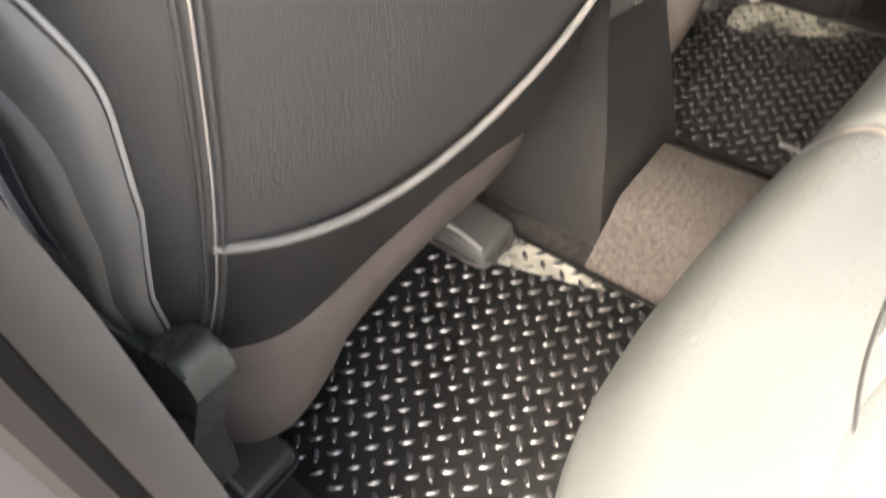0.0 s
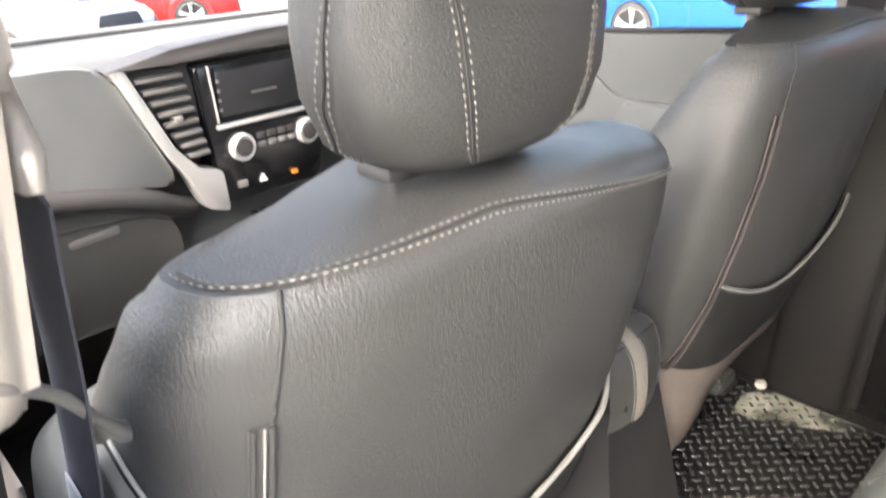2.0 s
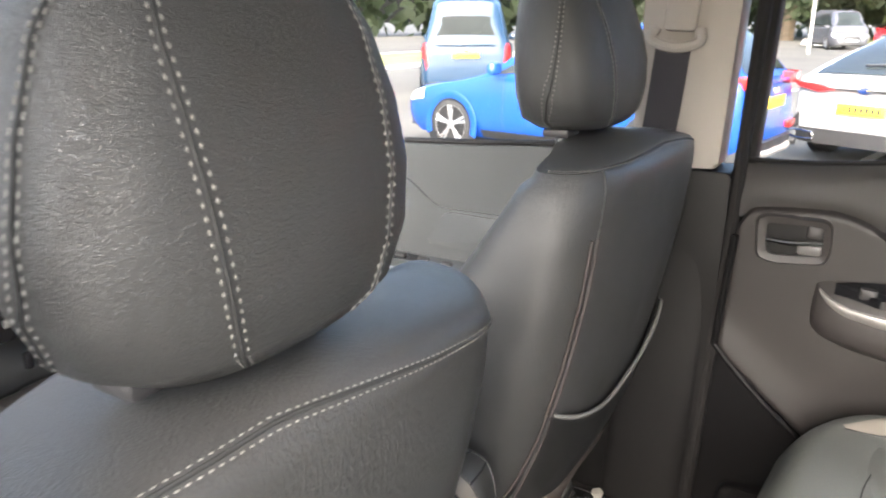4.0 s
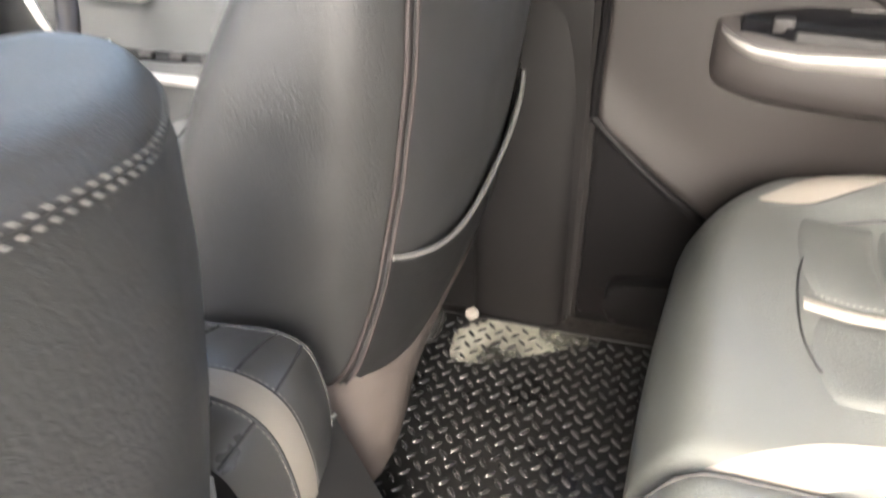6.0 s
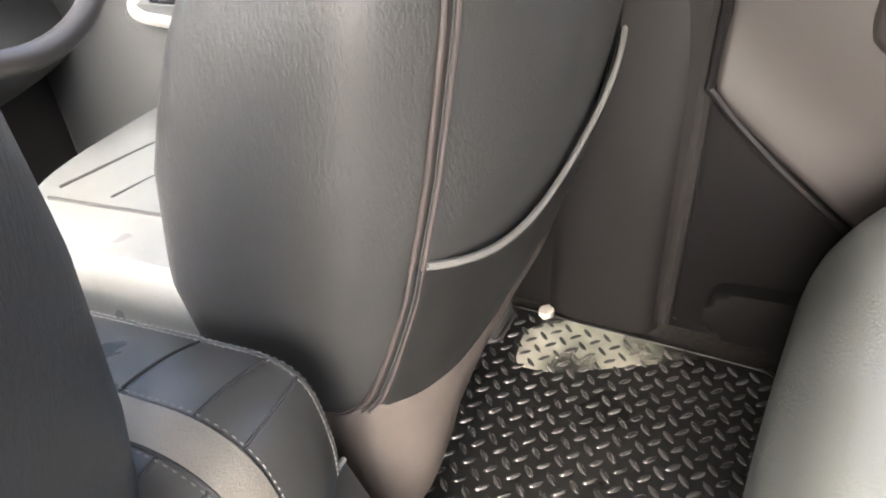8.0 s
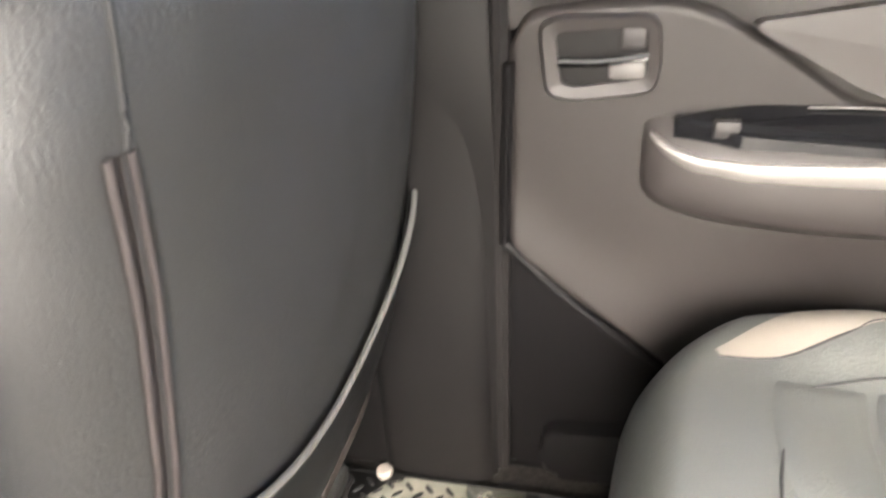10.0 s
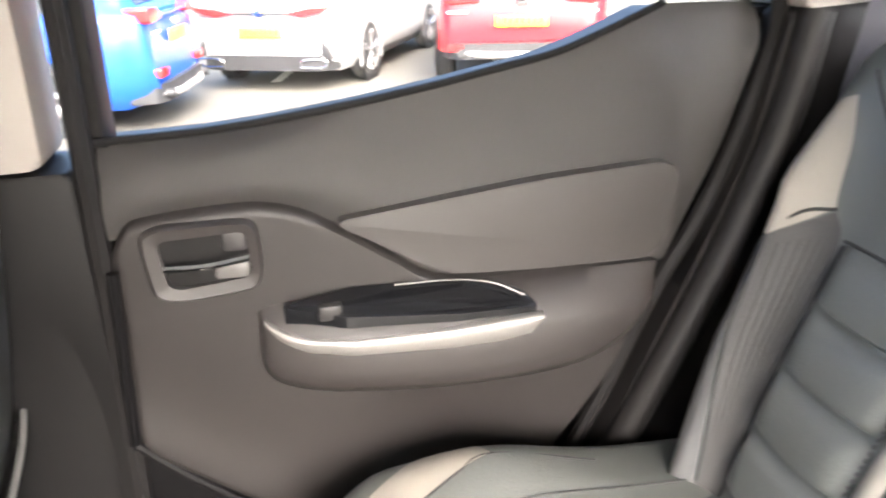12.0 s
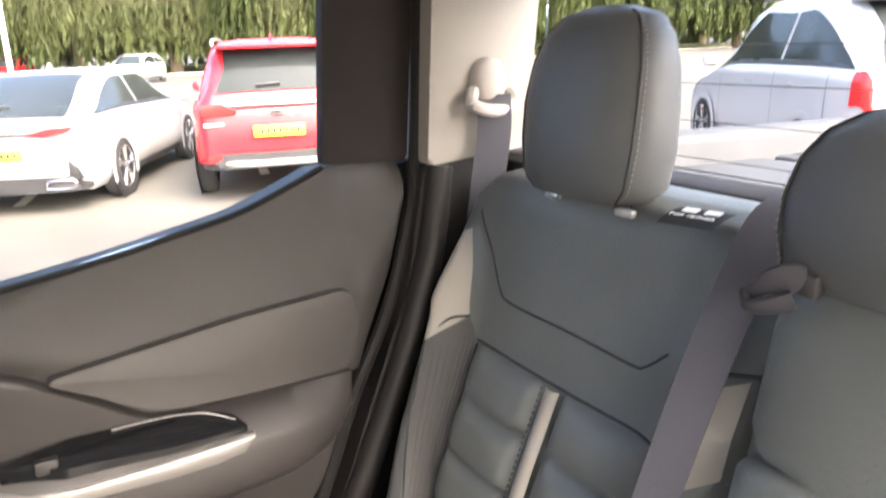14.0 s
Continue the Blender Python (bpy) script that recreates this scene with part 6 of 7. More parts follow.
# ---------- outside: parked cars ----------
def wheel(t, x, y, r, w, side):
    seg = 40
    rows = []
    for dy, rr in ((0.0, r * 0.68), (0.0, r * 0.72), (0.02, r * 0.95), (0.05, r), (w - 0.05, r), (w - 0.02, r * 0.95), (w, r * 0.7)):
        rows.append([Vector((x + rr * math.cos(2 * math.pi * k / seg), y + side * (0.012 - dy), r + rr * math.sin(2 * math.pi * k / seg))) for k in range(seg)])
    wh = part("wheel", loft(bmesh.new(), rows, caps=False), TYRE, t, "black tyre on an alloy rim")
    rows = [[Vector((x + rr * math.cos(2 * math.pi * k / seg), y + side * d, r + rr * math.sin(2 * math.pi * k / seg))) for k in range(seg)] for rr, d in ((r * 0.72, 0.010), (r * 0.66, 0.012), (r * 0.64, -0.05))]
    part("rim_ring", loft(bmesh.new(), rows, caps=False), RIM, wh)
    part("brake_shadow", loft(bmesh.new(), [[Vector((x + rr * math.cos(2 * math.pi * k / seg), y + side * -0.052, r + rr * math.sin(2 * math.pi * k / seg))) for k in range(seg)] for rr in (r * 0.65, r * 0.05)]), DARKTRIM, wh)
    for k in range(5):
        a = 2 * math.pi * k / 5 + 0.3
        for da in (-0.13, 0.13):
            part("spoke", tube([(x + 0.12 * r * math.cos(a), y + side * 0.0, r + 0.12 * r * math.sin(a)), (x + 0.68 * r * math.cos(a + da), y + side * 0.006, r + 0.68 * r * math.sin(a + da))], 0.018, 6), RIM, wh)
    part("hub", loft(bmesh.new(), [[Vector((x + rr * math.cos(2 * math.pi * k / 16), y + side * d, r + rr * math.sin(2 * math.pi * k / 16))) for k in range(16)] for rr, d in ((0.06, -0.04), (0.055, 0.008), (0.03, 0.012))]), RIM, wh)


def eased(rows):
    """A table of (x, z) rows drawn as a smooth curve that keeps to its rows."""
    out = []
    for k in range(len(rows) - 1):
        (x0, z0), (x1, z1) = rows[k], rows[k + 1]
        before, after = rows[max(0, k - 1)], rows[min(len(rows) - 1, k + 2)]
        m0, m1 = (z1 - before[1]) / max(0.02, x1 - before[0]), (after[1] - z0) / max(0.02, after[0] - x0)
        w = x1 - x0
        for i in range(8):
            f = i / 8
            out.append((x0 + w * f, z0 * (1 + 2 * f) * (1 - f) ** 2 + m0 * w * f * (1 - f) ** 2 + z1 * f * f * (3 - 2 * f) + m1 * w * f * f * (f - 1)))
    return out + [rows[-1]]


def car(name, label, color, m, L=4.4, W=1.8, H=1.5, belt=0.92, hood=0.95, cab=(0.27, 0.40, 0.80, 0.97), wr=0.33, plate=PLATE_Y, estate=0.0, chrome=False, tail="", plate_z=0.62, clear=0.20):
    """A parked car, x forwards from its rear end, standing on z 0. cab: where the windscreen starts and ends and the roof ends, as parts of the length from the front."""
    t = thing(name, label, "car", group="parked cars")
    hw = W / 2
    f0, f1, f2, f3 = [L * (1 - c) for c in cab]      # screen foot, roof start, roof end, rear glass foot
    top_rows = sorted([(0.0, 0.62), (0.04, belt * 0.97), (max(0.06, f3), belt + 0.04), (f2, H - 0.04), ((f1 + f2) / 2, H), (f1, H - 0.05), (f0, hood + 0.03), (L * 0.93, hood * 0.82), (L * 0.985, hood * 0.68), (L, 0.5)])
    belt_rows = sorted([(0.0, 0.60), (0.05, belt * 0.96), (f3 + 0.1, belt + 0.03), (f1, belt), (f0, hood), (L * 0.92, hood * 0.80), (L * 0.985, hood * 0.66), (L, 0.48)])
    top_rows, belt_rows = eased(top_rows), eased(belt_rows)
    plan = [(0.0, 0.80), (0.02, 0.88), (0.06, 0.95), (0.14, 0.99), (0.5, 1.0), (0.86, 0.985), (0.94, 0.93), (0.98, 0.84), (1.0, 0.70)]

    def sec(x):
        tp, bl, pw = lerp_table(top_rows, x)[0], lerp_table(belt_rows, x)[0], lerp_table(plan, x / L)[0] * hw
        bl = min(bl, tp)
        g = max(0.0, tp - bl)
        k = min(1.0, g / 0.35)
        zb = clear + 0.10 * (max(0, 0.06 - x / L) + max(0, x / L - 0.94)) / 0.06
        return [(pw * 0.88, zb), (pw * 0.975, zb + 0.10), (pw, 0.45), (pw * 1.0, 0.58), (pw * 0.985, bl - 0.10), (pw * 0.955, bl - 0.01), (pw * (0.93 - 0.02 * k), bl + 0.02 * k), (pw * (0.90 - 0.19 * k), bl + g * 0.86), (pw * (0.84 - 0.25 * k), bl + g * 0.975), (pw * 0.35, tp + 0.004), (0.0, tp + 0.006)]
    stations = sorted(set([0.0, 0.01, 0.03, 0.06, L - 0.005, L - 0.02, L - 0.05, f0, f1, f2, f3] + span(0.1, L - 0.1, 46)))
    bm = bmesh.new()
    rows = []
    for x in stations:
        s = sec(x)
        rows.append([Vector((x, y, z)) for y, z in s] + [Vector((x, -y, z)) for y, z in s[::-1][1:]])
    g = [[bm.verts.new(p) for p in r] for r in rows]
    for a, b in zip(g, g[1:]):
        for i in range(len(a) - 1):
            bm.faces.new((a[i], a[i + 1], b[i + 1], b[i]))
        bm.faces.new((a[-1], a[0], b[0], b[-1]))
    for r in (g[0], g[-1]):
        bm.faces.new(r)
    body = part("body", bm, color, t, smooth=True)

    def skin(name, x0, x1, i0, i1, side, off, material, parent, label="", n=10, m2=4):
        """A panel lying on the body between two stations and two of its section lines."""
        def place(u, v):
            s = sec(x0 + (x1 - x0) * u)
            f = i0 + (i1 - i0) * v
            k = min(int(f), len(s) - 2)
            a = Vector(s[k]).lerp(Vector(s[k + 1]), f - k)
            nrm = Vector((s[k + 1][1] - s[k][1], -(s[k + 1][0] - s[k][0]))).normalized()
            a += nrm * off
            return Vector((x0 + (x1 - x0) * u, side * a.x, a.y))
        return part(name, sheet(place, span(0, 1, n), span(0, 1, m2)), material, parent, label)
    r0 = f3 + (0.30 if estate < 0.5 else 0.12)
    mid = (f1 + f2) / 2 - 0.1
    for side in (1, -1):
        ends = (r0 + 0.05, f1 + (f0 - f1) * 0.86)
        for pane, xa, xb in (("dark front side window", mid + 0.03, ends[1]), ("dark rear side window", ends[0], mid - 0.03)):
            def lite(u, v, xa=xa, xb=xb):
                x = xa + (xb - xa) * u
                f = (x - ends[0]) / (ends[1] - ends[0])
                high = 0.86 * min(1.0, (f / 0.34) ** 0.7, ((1 - f) / 0.30) ** 0.8)
                q = sec(x)
                a = Vector(q[6]).lerp(Vector(q[7]), 0.08 + high * v)
                return Vector((x, side * (a.x + 0.010), a.y))
            part("side_window", sheet(lite, span(0, 1, 16), span(0, 1, 4)), CARGLASS, body, pane)
        skin("window_line", r0 + 0.05, f1 + (f0 - f1) * 0.86, 5.95, 6.1, side, 0.010, CHROME if chrome else DARKTRIM, body)
        skin("sill", 1.25, L - 1.35, 0.15, 1.1, side, 0.010, DARKTRIM, body, "dark sill")
        for k, x in enumerate((mid - 0.42, mid + 0.52)):
            part("door_handle", box(x, x + 0.17, side * hw * 0.985 - 0.012, side * hw * 0.985 + 0.012, belt - 0.15, belt - 0.12, 0.006), color, body)
        for x in (mid, f1 + (f0 - f1) * 0.55, r0 + 0.35):
            skin("door_gap", x - 0.004, x + 0.004, 1.3, 5.9, side, 0.002, DARKTRIM, body, n=1, m2=10)
        part("door_mirror", loft(bmesh.new(), [ring(f1 + (f0 - f1) * 0.55 + 0.05, side * (hw + 0.10), belt + dz, 0.07 * r, 0.10 * r, 0.10 * r, 2.4, 2.4, 16) for dz, r in ((0.0, 0.4), (0.02, 0.95), (0.09, 1.0), (0.13, 0.75), (0.14, 0.2))]), color, body)
        for x in (0.22 * L * 0.92, L - 0.205 * L):
            arch = [[Vector((x + (wr + d) * math.cos(a), side * (hw * 1.0 + o), wr + (wr + d) * math.sin(a))) for a in span(-0.35, math.pi + 0.35, 28)] for d, o in ((0.065, 0.006), (0.05, 0.012), (0.0, 0.008), (-0.03, 0.004))]
            part("wheel_arch", loft(bmesh.new(), arch, closed=False), DARKTRIM if chrome else color, body)
            part("arch_shadow", loft(bmesh.new(), [[Vector((x + rr * math.cos(a), side * (hw * 1.0 + o), wr + rr * math.sin(a))) for a in span(0, 2 * math.pi - 0.1, 30)] for rr, o in ((wr + 0.045, 0.003), (0.02, 0.003))]), DARKTRIM, body)
            wheel(body, x, side * (hw - 0.0), wr, 0.20, side)
        if tail == "fast":
            lens = [(hw * 0.34, 0.83), (hw * 0.55, 0.80), (hw * 0.80, 0.845), (hw * 0.88, 0.90), (hw * 0.60, 0.885)]
            part("tail_light", slab([(side * p[0], p[1]) for p in rounded(lens, 0.02)], "x", -0.022, 0.12, 0.008), REDLENS, body, "slender red tail light")
            part("exhaust_trim", tube(smooth_path([(-0.068, side * hw * q[0], q[1]) for q in ((0.50, 0.28), (0.78, 0.285), (0.82, 0.36), (0.54, 0.355), (0.50, 0.28))], 20), 0.012), CHROME, body, "bright exhaust surround")
            part("corner_vent", slab([(side * p[0], p[1]) for p in ((hw * 0.74, 0.40), (hw * 0.86, 0.36), (hw * 0.84, 0.47), (hw * 0.76, 0.58))], "x", -0.012, 0.10, 0.004), DARKTRIM, body, "dark bumper vent")
        elif tail == "suv":
            part("tail_light", slab([(side * p[0], p[1]) for p in rounded([(hw * 0.46, 0.94), (hw * 0.83, 0.92), (hw * 0.84, 1.05), (hw * 0.58, 1.04), (hw * 0.44, 0.98)], 0.03)], "x", -0.022, 0.18, 0.01), REDLENS, body, "red tail light")
            part("light_strip", box(-0.028, -0.018, side * hw * 0.70 - 0.10, side * hw * 0.70 + 0.10, 0.83, 0.855, 0.003), CLEARLENS, body, "pale reversing light")
            part("fog_light", slab([(side * p[0], p[1]) for p in rounded([(hw * 0.54, 0.46), (hw * 0.80, 0.46), (hw * 0.81, 0.54), (hw * 0.52, 0.53)], 0.02)], "x", -0.04, 0.12, 0.008), REDLENS, body, "low red fog light")
            part("exhaust_pipe", tube([(-0.10, side * hw * 0.66, 0.11 + clear), (0.05, side * hw * 0.66, 0.11 + clear)], 0.04, 16), DARKTRIM, body, "dark round exhaust pipe")
        else:
            skin("tail_light", 0.012, 0.20, 4.0 - 0.4, 5.3, side, 0.012, REDLENS, body, "red tail light", n=5)
        skin("headlight", L - 0.42, L - 0.06, 3.6, 5.0, side, 0.012, CLEARLENS, body, "clear headlight", n=6)
    # front and rear glass, laid on the roof skin
    for nm, xa, xb in (("windscreen", f0 - 0.06, f1 + 0.06), ("rear_window", f3 + 0.05, f2 - 0.04)):
        def place(u, v, xa=xa, xb=xb):
            x = xa + (xb - xa) * u
            s = sec(x)
            tp = s[-1][1]
            return Vector((x + (0.008 if nm == "windscreen" else -0.008), (2 * v - 1) * s[8][0] * 0.96, tp + 0.012 - 0.02 * (2 * v - 1) ** 4))
        part(nm, sheet(place, span(0, 1, 10), span(0, 1, 10)), CARGLASS, body, "dark glass")
    part("rear_bumper", slab(rounded([(0.02, hw * 0.80), (-0.05, hw * 0.62), (-0.055, 0), (-0.05, -hw * 0.62), (0.02, -hw * 0.80), (0.25, -hw * 0.9), (0.25, hw * 0.9)], 0.04), "z", 0.04 + clear, 0.20 + clear, 0.03, 3), DARKTRIM, body, "dark rear bumper")
    if tail == "fast":
        part("light_bar", box(-0.016, 0.05, -hw * 0.40, hw * 0.40, 0.828, 0.845, 0.004), DARKTRIM, body, "dark line between the lights")
    else:
        part("bumper_strip", tube(smooth_path([(0.02, hw * 0.72, 0.11 + clear), (-0.07, hw * 0.4, 0.09 + clear), (-0.075, 0, 0.09 + clear), (-0.07, -hw * 0.4, 0.09 + clear), (0.02, -hw * 0.72, 0.11 + clear)], 24), 0.035 if tail else 0.028, 8), SILVER, body, "silver bumper strip")
    if tail:
        part("rear_wiper", tube(smooth_path([(f3 + (f2 - f3) * 0.22 - 0.03, -0.05, lerp_table(top_rows, f3 + (f2 - f3) * 0.22)[0] + 0.03), (f3 + (f2 - f3) * 0.2 - 0.03, 0.2, lerp_table(top_rows, f3 + (f2 - f3) * 0.2)[0] + 0.03)], 8), 0.014), DARKTRIM, body)
        part("roof_fin", loft(bmesh.new(), [ring(f2 + 0.25, 0.0, H - 0.01 + dz, hx, 0.025 * k, 0.025 * k, 2, 2, 12) for dz, hx, k in ((0, 0.10, 1), (0.04, 0.07, 0.8), (0.09, 0.03, 0.5))]), color, body)
    part("front_grille", slab(rounded([(-hw * 0.45, 0.48), (hw * 0.45, 0.48), (hw * 0.36, 0.70), (-hw * 0.36, 0.70)], 0.04), "x", L - 0.10, L + 0.012, 0.01), DARKTRIM, body, "dark grille")
    part("front_bumper", slab(rounded([(-hw * 0.7, 0.24), (hw * 0.7, 0.24), (hw * 0.62, 0.40), (-hw * 0.62, 0.40)], 0.05), "x", L - 0.2, L + 0.01, 0.02), DARKTRIM, body)
    for x, z, mt in ((-0.03, plate_z + 0.08 * estate, plate), (L + 0.02, 0.42, PLATE_W)):
        p = part("number_plate", box(x - 0.008, x + 0.008, -0.26, 0.26, z, z + 0.11, 0.004), mt, body)
        for k in range(7):
            xx = x - 0.0095 if x < 1 else x + 0.0085
            part("plate_bar", box(xx, xx + 0.001, -0.21 + 0.061 * k, -0.175 + 0.061 * k, z + 0.025, z + 0.085), DARKTRIM, p)
    part("tailgate_trim", box(-0.012, 0.02, -hw * 0.6, hw * 0.6, belt - 0.01, belt + 0.02, 0.006), CHROME if chrome else color, body)
    part("emblem", loft(bmesh.new(), [[Vector((-0.012 - d, 0.07 * r * math.cos(a), belt - 0.08 + 0.035 * r * math.sin(a))) for a in [2 * math.pi * k / 20 for k in range(20)]] for d, r in ((0, 1), (0.01, 0.95), (0.012, 0.5))]), CHROME, body, "plain oval badge")
    if estate > 0.5:
        part("roof_spoiler", slab(rounded([(f2 - 0.32, hw * 0.62), (f2 + 0.1, hw * 0.66), (f2 + 0.1, -hw * 0.66), (f2 - 0.32, -hw * 0.62)], 0.05), "z", H - 0.055, H - 0.02, 0.01), color, body)
        for side in (1, -1):
            part("roof_rail", tube(smooth_path([(f2 + 0.1, side * hw * 0.66, H - 0.03), (f2 + 0.25, side * hw * 0.67, H + 0.035), ((f1 + f2) / 2, side * hw * 0.67, H + 0.05), (f1 - 0.2, side * hw * 0.67, H + 0.03), (f1 - 0.05, side * hw * 0.66, H - 0.03)], 24), 0.016), SILVER, body)
    t.matrix_basis = G @ m
    return t


def stand(x, y, heading, L, at=0.5):
    """A pose for a car whose point at the share `at` of its length stands at x, y, pointing to heading (degrees from +x)."""
    a = radians(heading)
    return pose(x - L * at * math.cos(a), y - L * at * math.sin(a), 0, 0, 0, heading)


HATCH = (0.22, 0.42, 0.88, 0.985)
SUV = (0.25, 0.40, 0.90, 0.985)
car("blue_hatchback", "bright blue hatchback parked on pale concrete", paint("blue", (0.008, 0.05, 0.27)), stand(8.3, 4.88, 80, 4.4, 1.0), 4.4, 1.8, 1.52, 0.97, 0.93, (0.30, 0.48, 0.88, 0.985), 0.345, tail="suv", plate_z=0.72)
car("white_saloon", "white sports estate parked beside a red car", paint("white", (0.31, 0.31, 0.31)), stand(10.45, -1.28, -27, 4.6), 4.6, 1.84, 1.42, 0.92, 0.88, (0.24, 0.42, 0.72, 0.975), 0.345, tail="fast", plate_z=0.58)
car("red_suv", "metallic red sport utility car with yellow plate", paint("red", (0.42, 0.012, 0.018)), stand(9.35, -3.5, -18, 4.48), 4.48, 1.85, 1.64, 1.02, 1.02, SUV, 0.35, estate=1.0, chrome=True, tail="suv", clear=0.34)
car("white_suv", "white sport utility car behind the pickup bed", paint("white", (0.31, 0.31, 0.31)), stand(4.97, -8.65, -30, 4.5), 4.5, 1.85, 1.84, 1.14, 1.06, (0.25, 0.40, 0.84, 0.985), 0.36, estate=1.0)
car("red_hatchback", "red hatchback parked side on in front of the pickup", paint("scarlet", (0.55, 0.02, 0.02)), stand(6.05, 12.26, -28, 4.0, 0.795), 4.0, 1.72, 1.45, 0.93, 0.90, HATCH, 0.31)
car("silver_estate", "silver car with a dark grille facing the pickup", paint("silver", (0.15, 0.15, 0.148), 0.35), stand(3.3, 9.3, -68, 4.5, 0.95), 4.5, 1.8, 1.46, 0.93, 0.90, HATCH, 0.32)
car("blue_van", "dark blue van with a yellow plate", paint("navy", (0.014, 0.036, 0.07)), stand(14.4, 7.75, 27, 4.8), 4.8, 1.9, 1.95, 1.1, 1.1, (0.12, 0.26, 0.97, 0.995), 0.33, estate=0.0, plate_z=0.86)
car("white_crossover", "white crossover parked across the lane", paint("white", (0.31, 0.31, 0.31)), stand(21.5, 34.8, 155, 4.4), 4.4, 1.85, 1.66, 1.02, 1.0, SUV, 0.35)
car("black_suv", "black sport utility car across the lane", paint("black", (0.015, 0.015, 0.017)), stand(17.0, 38.5, 155, 4.6), 4.6, 1.88, 1.7, 1.04, 1.02, SUV, 0.36)
car("far_white_car", "small white car far across the car park", paint("white", (0.31, 0.31, 0.31)), stand(40, -6.4, 150, 4.3), 4.3, 1.8, 1.4, 0.9, 0.88, HATCH, 0.32)
car("far_red_car", "red car far across the car park", paint("red", (0.42, 0.012, 0.018)), stand(52, -1.2, 160, 4.2), 4.2, 1.75, 1.4, 0.9, 0.88, HATCH, 0.32)
car("far_grey_van", "grey van far across the car park", paint("grey", (0.07, 0.07, 0.08)), stand(46, 1.9, 200, 4.9), 4.9, 1.9, 1.95, 1.1, 1.1, (0.12, 0.26, 0.97, 0.995), 0.33)

# poles
pole = thing("flag_pole", "white flag pole with a red pennant", "pole", tuple(G @ Vector((30, -0.8, 0))))
part("mast", tube([G @ Vector((30, -0.8, 0)), G @ Vector((30.1, -0.9, 7.0))], 0.09, 10), mat("white_pole", (0.75, 0.75, 0.74), 0.4, var=0.04), pole)
part("pennant", sheet(lambda u, v: G @ Vector((30.1 + 0.06 * math.sin(9 * u), -0.95 - 1.3 * u, 4.3 - 0.8 * v * (1 - 0.5 * u))), span(0, 1, 10), span(0, 1, 4), 0.01), mat("red_flag", (0.6, 0.03, 0.02), 0.8, var=0.1, vscale=3), pole, "red fabric pennant")
lamp = thing("street_lamp", "slender grey lamp column", "street lamp", tuple(G @ Vector((38, 2.6, 0))))
part("column", tube([G @ Vector((38, 2.6, 0)), G @ Vector((38, 2.6, 8))], 0.07, 8), KERB, lamp)
part("arm", tube([G @ Vector((38, 2.6, 7.9)), G @ Vector((37, 2.4, 8.2))], 0.05, 8), KERB, lamp)
part("lantern", box(36.5, 37.1, 2.3, 2.5, 7.4, 7.55, 0.04), DARKTRIM, lamp)
sign = thing("sign_post", "blue sign post at the edge of the lane", "sign", tuple(G @ Vector((16.4, 24.1, 0))))
part("post", tube([G @ Vector((16.4, 24.1, 0)), G @ Vector((16.4, 24.1, 3.4))], 0.17, 12), mat("blue_sign", (0.03, 0.09, 0.42), 0.4, var=0.05), sign)

# brick building at the far side of the lane
bld = thing("brick_building", "brown brick building with white fascia beyond the car park", "building", tuple(G @ Vector((14, 58, 0))))
bm = box(4, 24, 56, 64, 0, 6.0, 0.02)
bmesh.ops.transform(bm, matrix=G, verts=bm.verts)
part("wall", bm, mat("brown_brick", (0.22, 0.10, 0.06), 0.9, var=0.25, vscale=5, bump=0.5, bscale=25), bld)
bm = box(3.6, 24.4, 55.6, 64.4, 6.0, 6.5, 0.05)
bmesh.ops.transform(bm, matrix=G, verts=bm.verts)
part("roof", bm, KERB, bld)
for k in range(6):
    for z in (0.9, 3.6):
        bm = box(5 + 3.1 * k, 6.8 + 3.1 * k, 55.93, 56.05, z, z + 1.4, 0.01)
        bmesh.ops.transform(bm, matrix=G, verts=bm.verts)
        w = part("window", bm, CARGLASS, bld)
        bm = box(4.9 + 3.1 * k, 6.9 + 3.1 * k, 55.85, 56.02, z - 0.1, z - 0.02, 0.01)
        bmesh.ops.transform(bm, matrix=G, verts=bm.verts)
        part("window_sill", bm, KERB, w)


# ---------- trees ----------
LEAF = mat("willow_leaf", (0.05, 0.064, 0.02), 0.7, var=0.35, vscale=0.5, spec=0.3)
LEAF_D = mat("hedge_leaf", (0.028, 0.038, 0.018), 0.7, var=0.4, vscale=0.4, spec=0.3)
for lf, tint in ((LEAF, (0.11, 0.14, 0.035, 1)), (LEAF_D, (0.05, 0.07, 0.025, 1))):
    # light that comes through the leaves
    nt = lf.node_tree
    tr, mx = nt.nodes.new("ShaderNodeBsdfTranslucent"), nt.nodes.new("ShaderNodeMixShader")
    tr.inputs[0].default_value = tint
    mx.inputs[0].default_value = 0.45
    nt.links.new(nt.nodes["Principled BSDF"].outputs[0], mx.inputs[1])
    nt.links.new(tr.outputs[0], mx.inputs[2])
    nt.links.new(mx.outputs[0], nt.nodes["Material Output"].inputs[0])
BARK = mat("bark", (0.10, 0.075, 0.05), 0.95, var=0.3, vscale=3, bump=0.8, bscale=30)


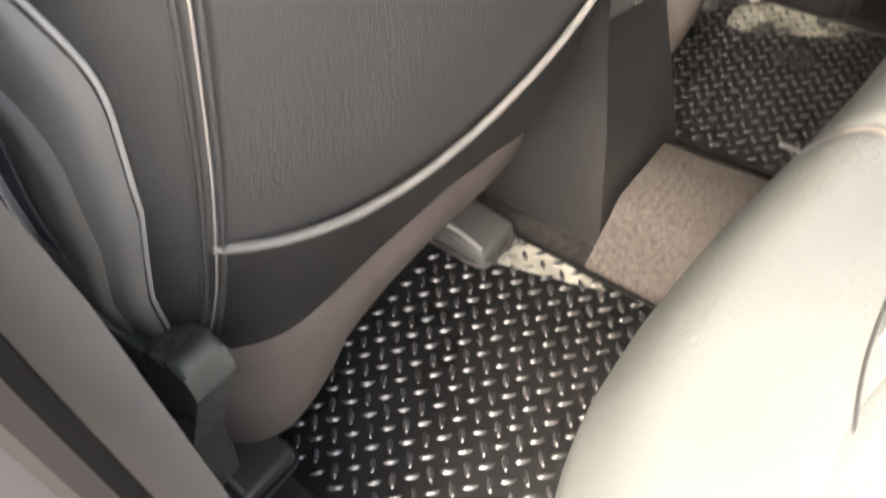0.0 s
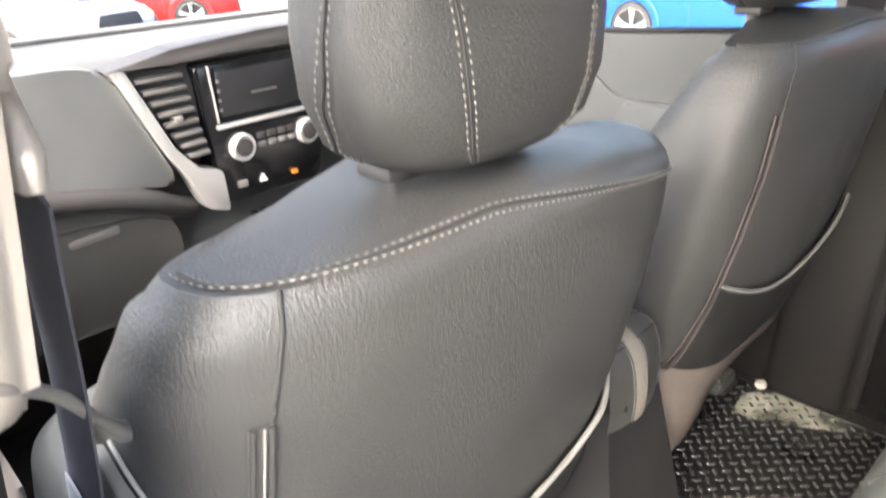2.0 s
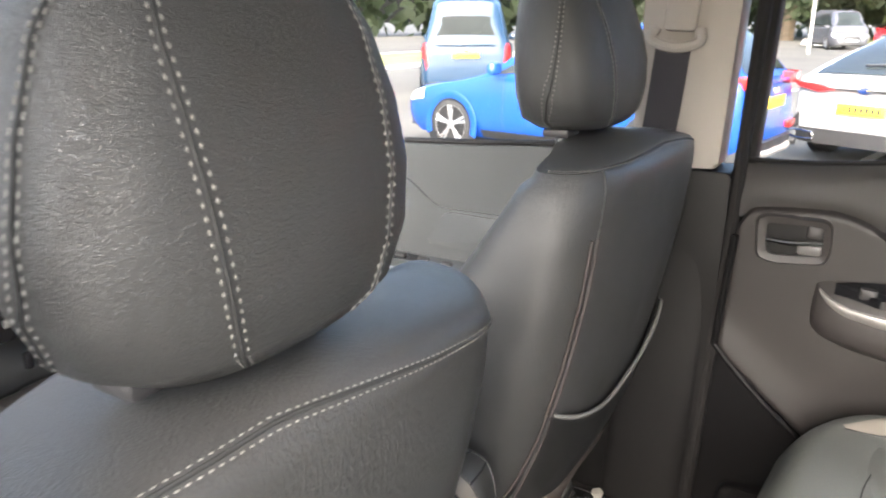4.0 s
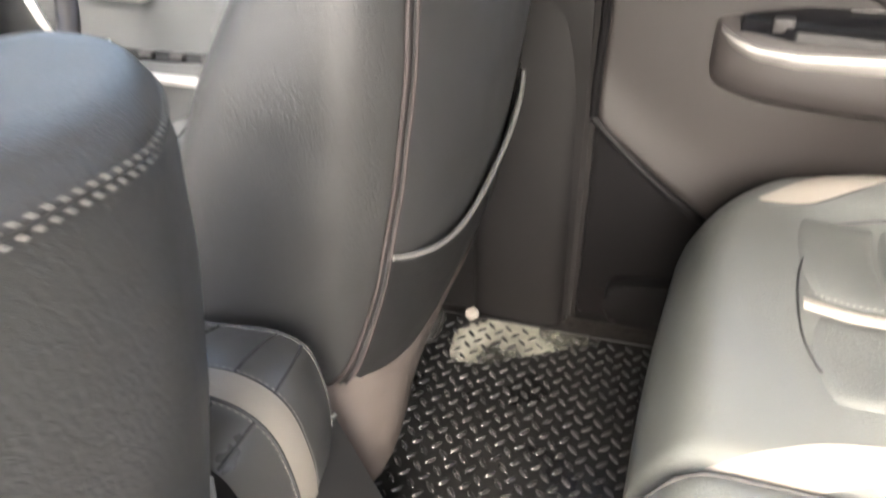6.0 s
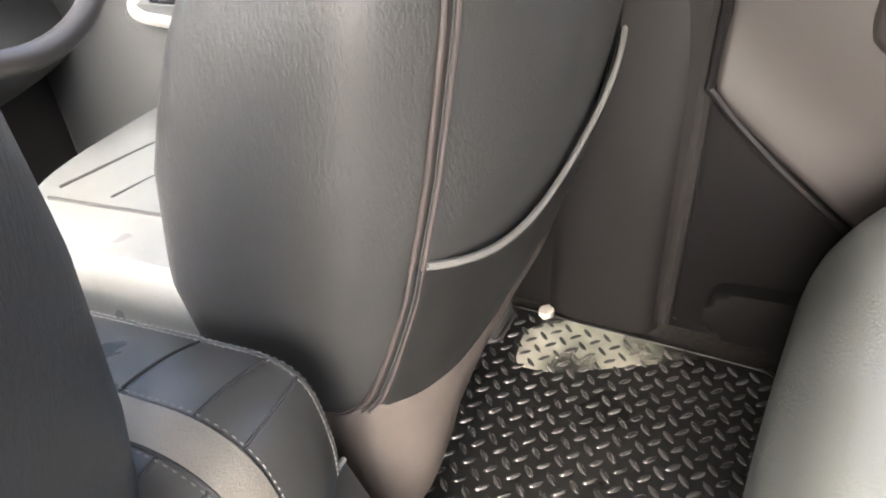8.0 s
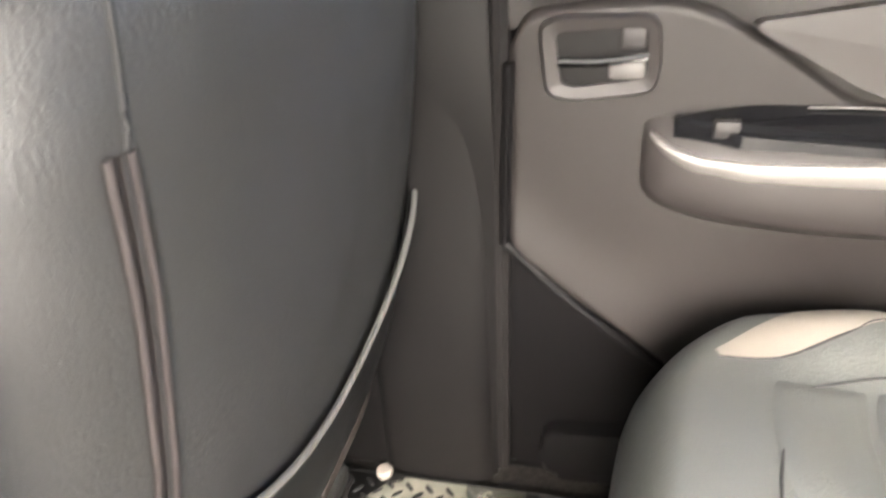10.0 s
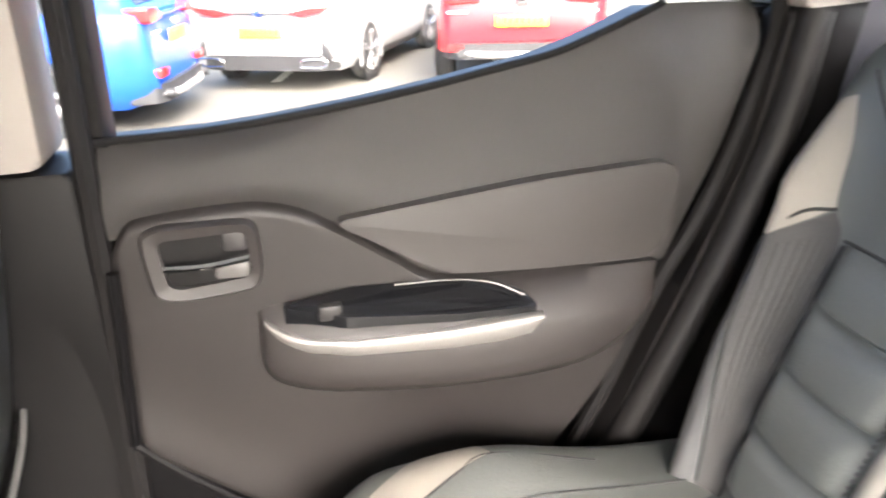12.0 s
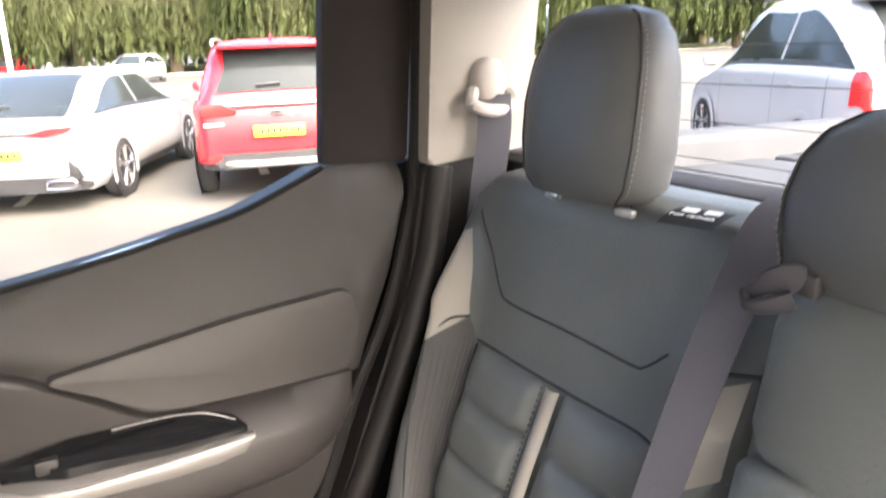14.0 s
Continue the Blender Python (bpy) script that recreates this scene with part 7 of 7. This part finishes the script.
def leaf_quads(pts, size, rng, droop=False):
    verts, faces = [], []
    for p in pts:
        a = rng.uniform(0, math.pi)
        e = Vector((math.cos(a), math.sin(a), 0)) * size * rng.uniform(0.25, 0.5) * (0.30 if droop else 1)
        h = Vector((rng.uniform(-0.3, 0.3), rng.uniform(-0.3, 0.3), rng.uniform(-1, -0.6) if droop else rng.uniform(-0.7, 0.7))).normalized() * size * rng.uniform(0.7, 1.2)
        n = len(verts)
        verts += [p - e * 0.3, p + h * 0.5 - e, p + h, p + h * 0.5 + e]
        faces.append((n, n + 1, n + 2, n + 3))
    return verts, faces


def tree(name, label, x, y, h, r, kind, seed, n=7000):
    rng = random.Random(seed)
    base = G @ Vector((x, y, 0))
    t = thing(name, label, "tree", tuple(base), group="trees behind the car park")
    bm = tube(smooth_path([base, base + Vector((0.1, 0.1, h * 0.25)), base + Vector((-0.2, 0.1, h * 0.5)), base + Vector((0.1, -0.1, h * 0.8))], 12), 0.035 * h, 8, taper=lambda u: 1 - 0.75 * u)
    for k in range(7):
        a = 2 * math.pi * k / 7 + rng.uniform(-0.3, 0.3)
        z = h * rng.uniform(0.3, 0.6)
        tube(smooth_path([base + Vector((0, 0, z)), base + Vector((r * 0.4 * math.cos(a), r * 0.4 * math.sin(a), z + h * 0.15)), base + Vector((r * 0.8 * math.cos(a), r * 0.8 * math.sin(a), z + h * 0.2))], 8), 0.012 * h, 6, bm=bm, taper=lambda u: 1 - 0.7 * u)
    part("trunk", bm, BARK, t, "brown trunk and limbs")
    pts = []
    if kind == "willow":
        while len(pts) < n:
            a, q = rng.uniform(0, 2 * math.pi), math.sqrt(rng.random())
            rr = r * q * rng.uniform(0.7, 1.1)
            top = h * (0.98 - 0.35 * q ** 2) + rng.uniform(-0.6, 0.4)
            low = max(0.6, h * rng.uniform(0.06, 0.45))
            z = top
            cxx, cyy = rr * math.cos(a), rr * math.sin(a)
            while z > low and len(pts) < n:
                pts.append(base + Vector((cxx + rng.uniform(-0.12, 0.12), cyy + rng.uniform(-0.12, 0.12), z)))
                z -= rng.uniform(0.12, 0.26)
        v, f = leaf_quads(pts, 0.62, rng, True)
    else:
        blobs = [(Vector((r * rng.uniform(-0.8, 0.8), r * rng.uniform(-0.8, 0.8), h * rng.uniform(0.25, 0.9))), r * rng.uniform(0.3, 0.55)) for _ in range(16)]
        while len(pts) < n:
            c, q = rng.choice(blobs)
            d = Vector((rng.gauss(0, 1), rng.gauss(0, 1), rng.gauss(0, 1))).normalized() * q * rng.uniform(0.7, 1.05)
            pts.append(base + c + d)
        v, f = leaf_quads(pts, 0.55, rng)
    me = bpy.data.meshes.new("crown")
    me.from_pydata([tuple(p) for p in v], [], f)
    me.materials.append(LEAF if kind == "willow" else LEAF_D)
    c = new("crown", me)
    c.parent = t
    c.matrix_parent_inverse = t.matrix_basis.inverted()
    tagged(c, "hanging yellow-green foliage" if kind == "willow" else "dense dark green foliage")


rt = random.Random(3)
for k in range(9):
    f = k / 8
    tree("willow_tree", "weeping willow with hanging yellow-green branches", 52 - 14 * f + rt.uniform(-1, 1), -5 - 44 * f, rt.uniform(11, 14), rt.uniform(4.5, 6), "willow", 20 + k, 24000)
for k in range(10):
    f = k / 9
    tree("broadleaf_tree", "dense dark green broadleaf tree", 62 - 16 * f + rt.uniform(-2, 2), 6 - 62 * f, rt.uniform(12, 16), rt.uniform(5, 7), "broad", 40 + k)
for k in range(6):
    tree("broadleaf_tree", "dense dark green broadleaf tree", 62 - 14 * k, 66 + 5 * (k % 2) + 3 * k, rt.uniform(9, 13), rt.uniform(5, 7), "broad", 60 + k, 2500)


# a dense far belt of leaves that closes the view behind the single trees
rw2 = random.Random(9)
line = smooth_path([(30, 95, 0), (66, 40, 0), (74, 8, 0), (68, -30, 0), (50, -66, 0), (20, -90, 0)], 200)
pts = []
for _ in range(16000):
    p = line[rw2.randrange(201)]
    hgt = 15 + 2.5 * math.sin(p.y * 0.35) + 1.5 * math.sin(p.y * 0.9 + 1)
    pts.append(G @ Vector((p.x + rw2.gauss(0, 2.2), p.y + rw2.gauss(0, 1.2), hgt * rw2.random() ** 0.8)))
v, f = leaf_quads(pts, 1.9, rw2)
me = bpy.data.meshes.new("woodland")
me.from_pydata([tuple(p) for p in v], [], f)
me.materials.append(LEAF_D)
tagged(new("woodland", me), "dark green belt of dense woodland behind the car park", "trees", kind="stuff")
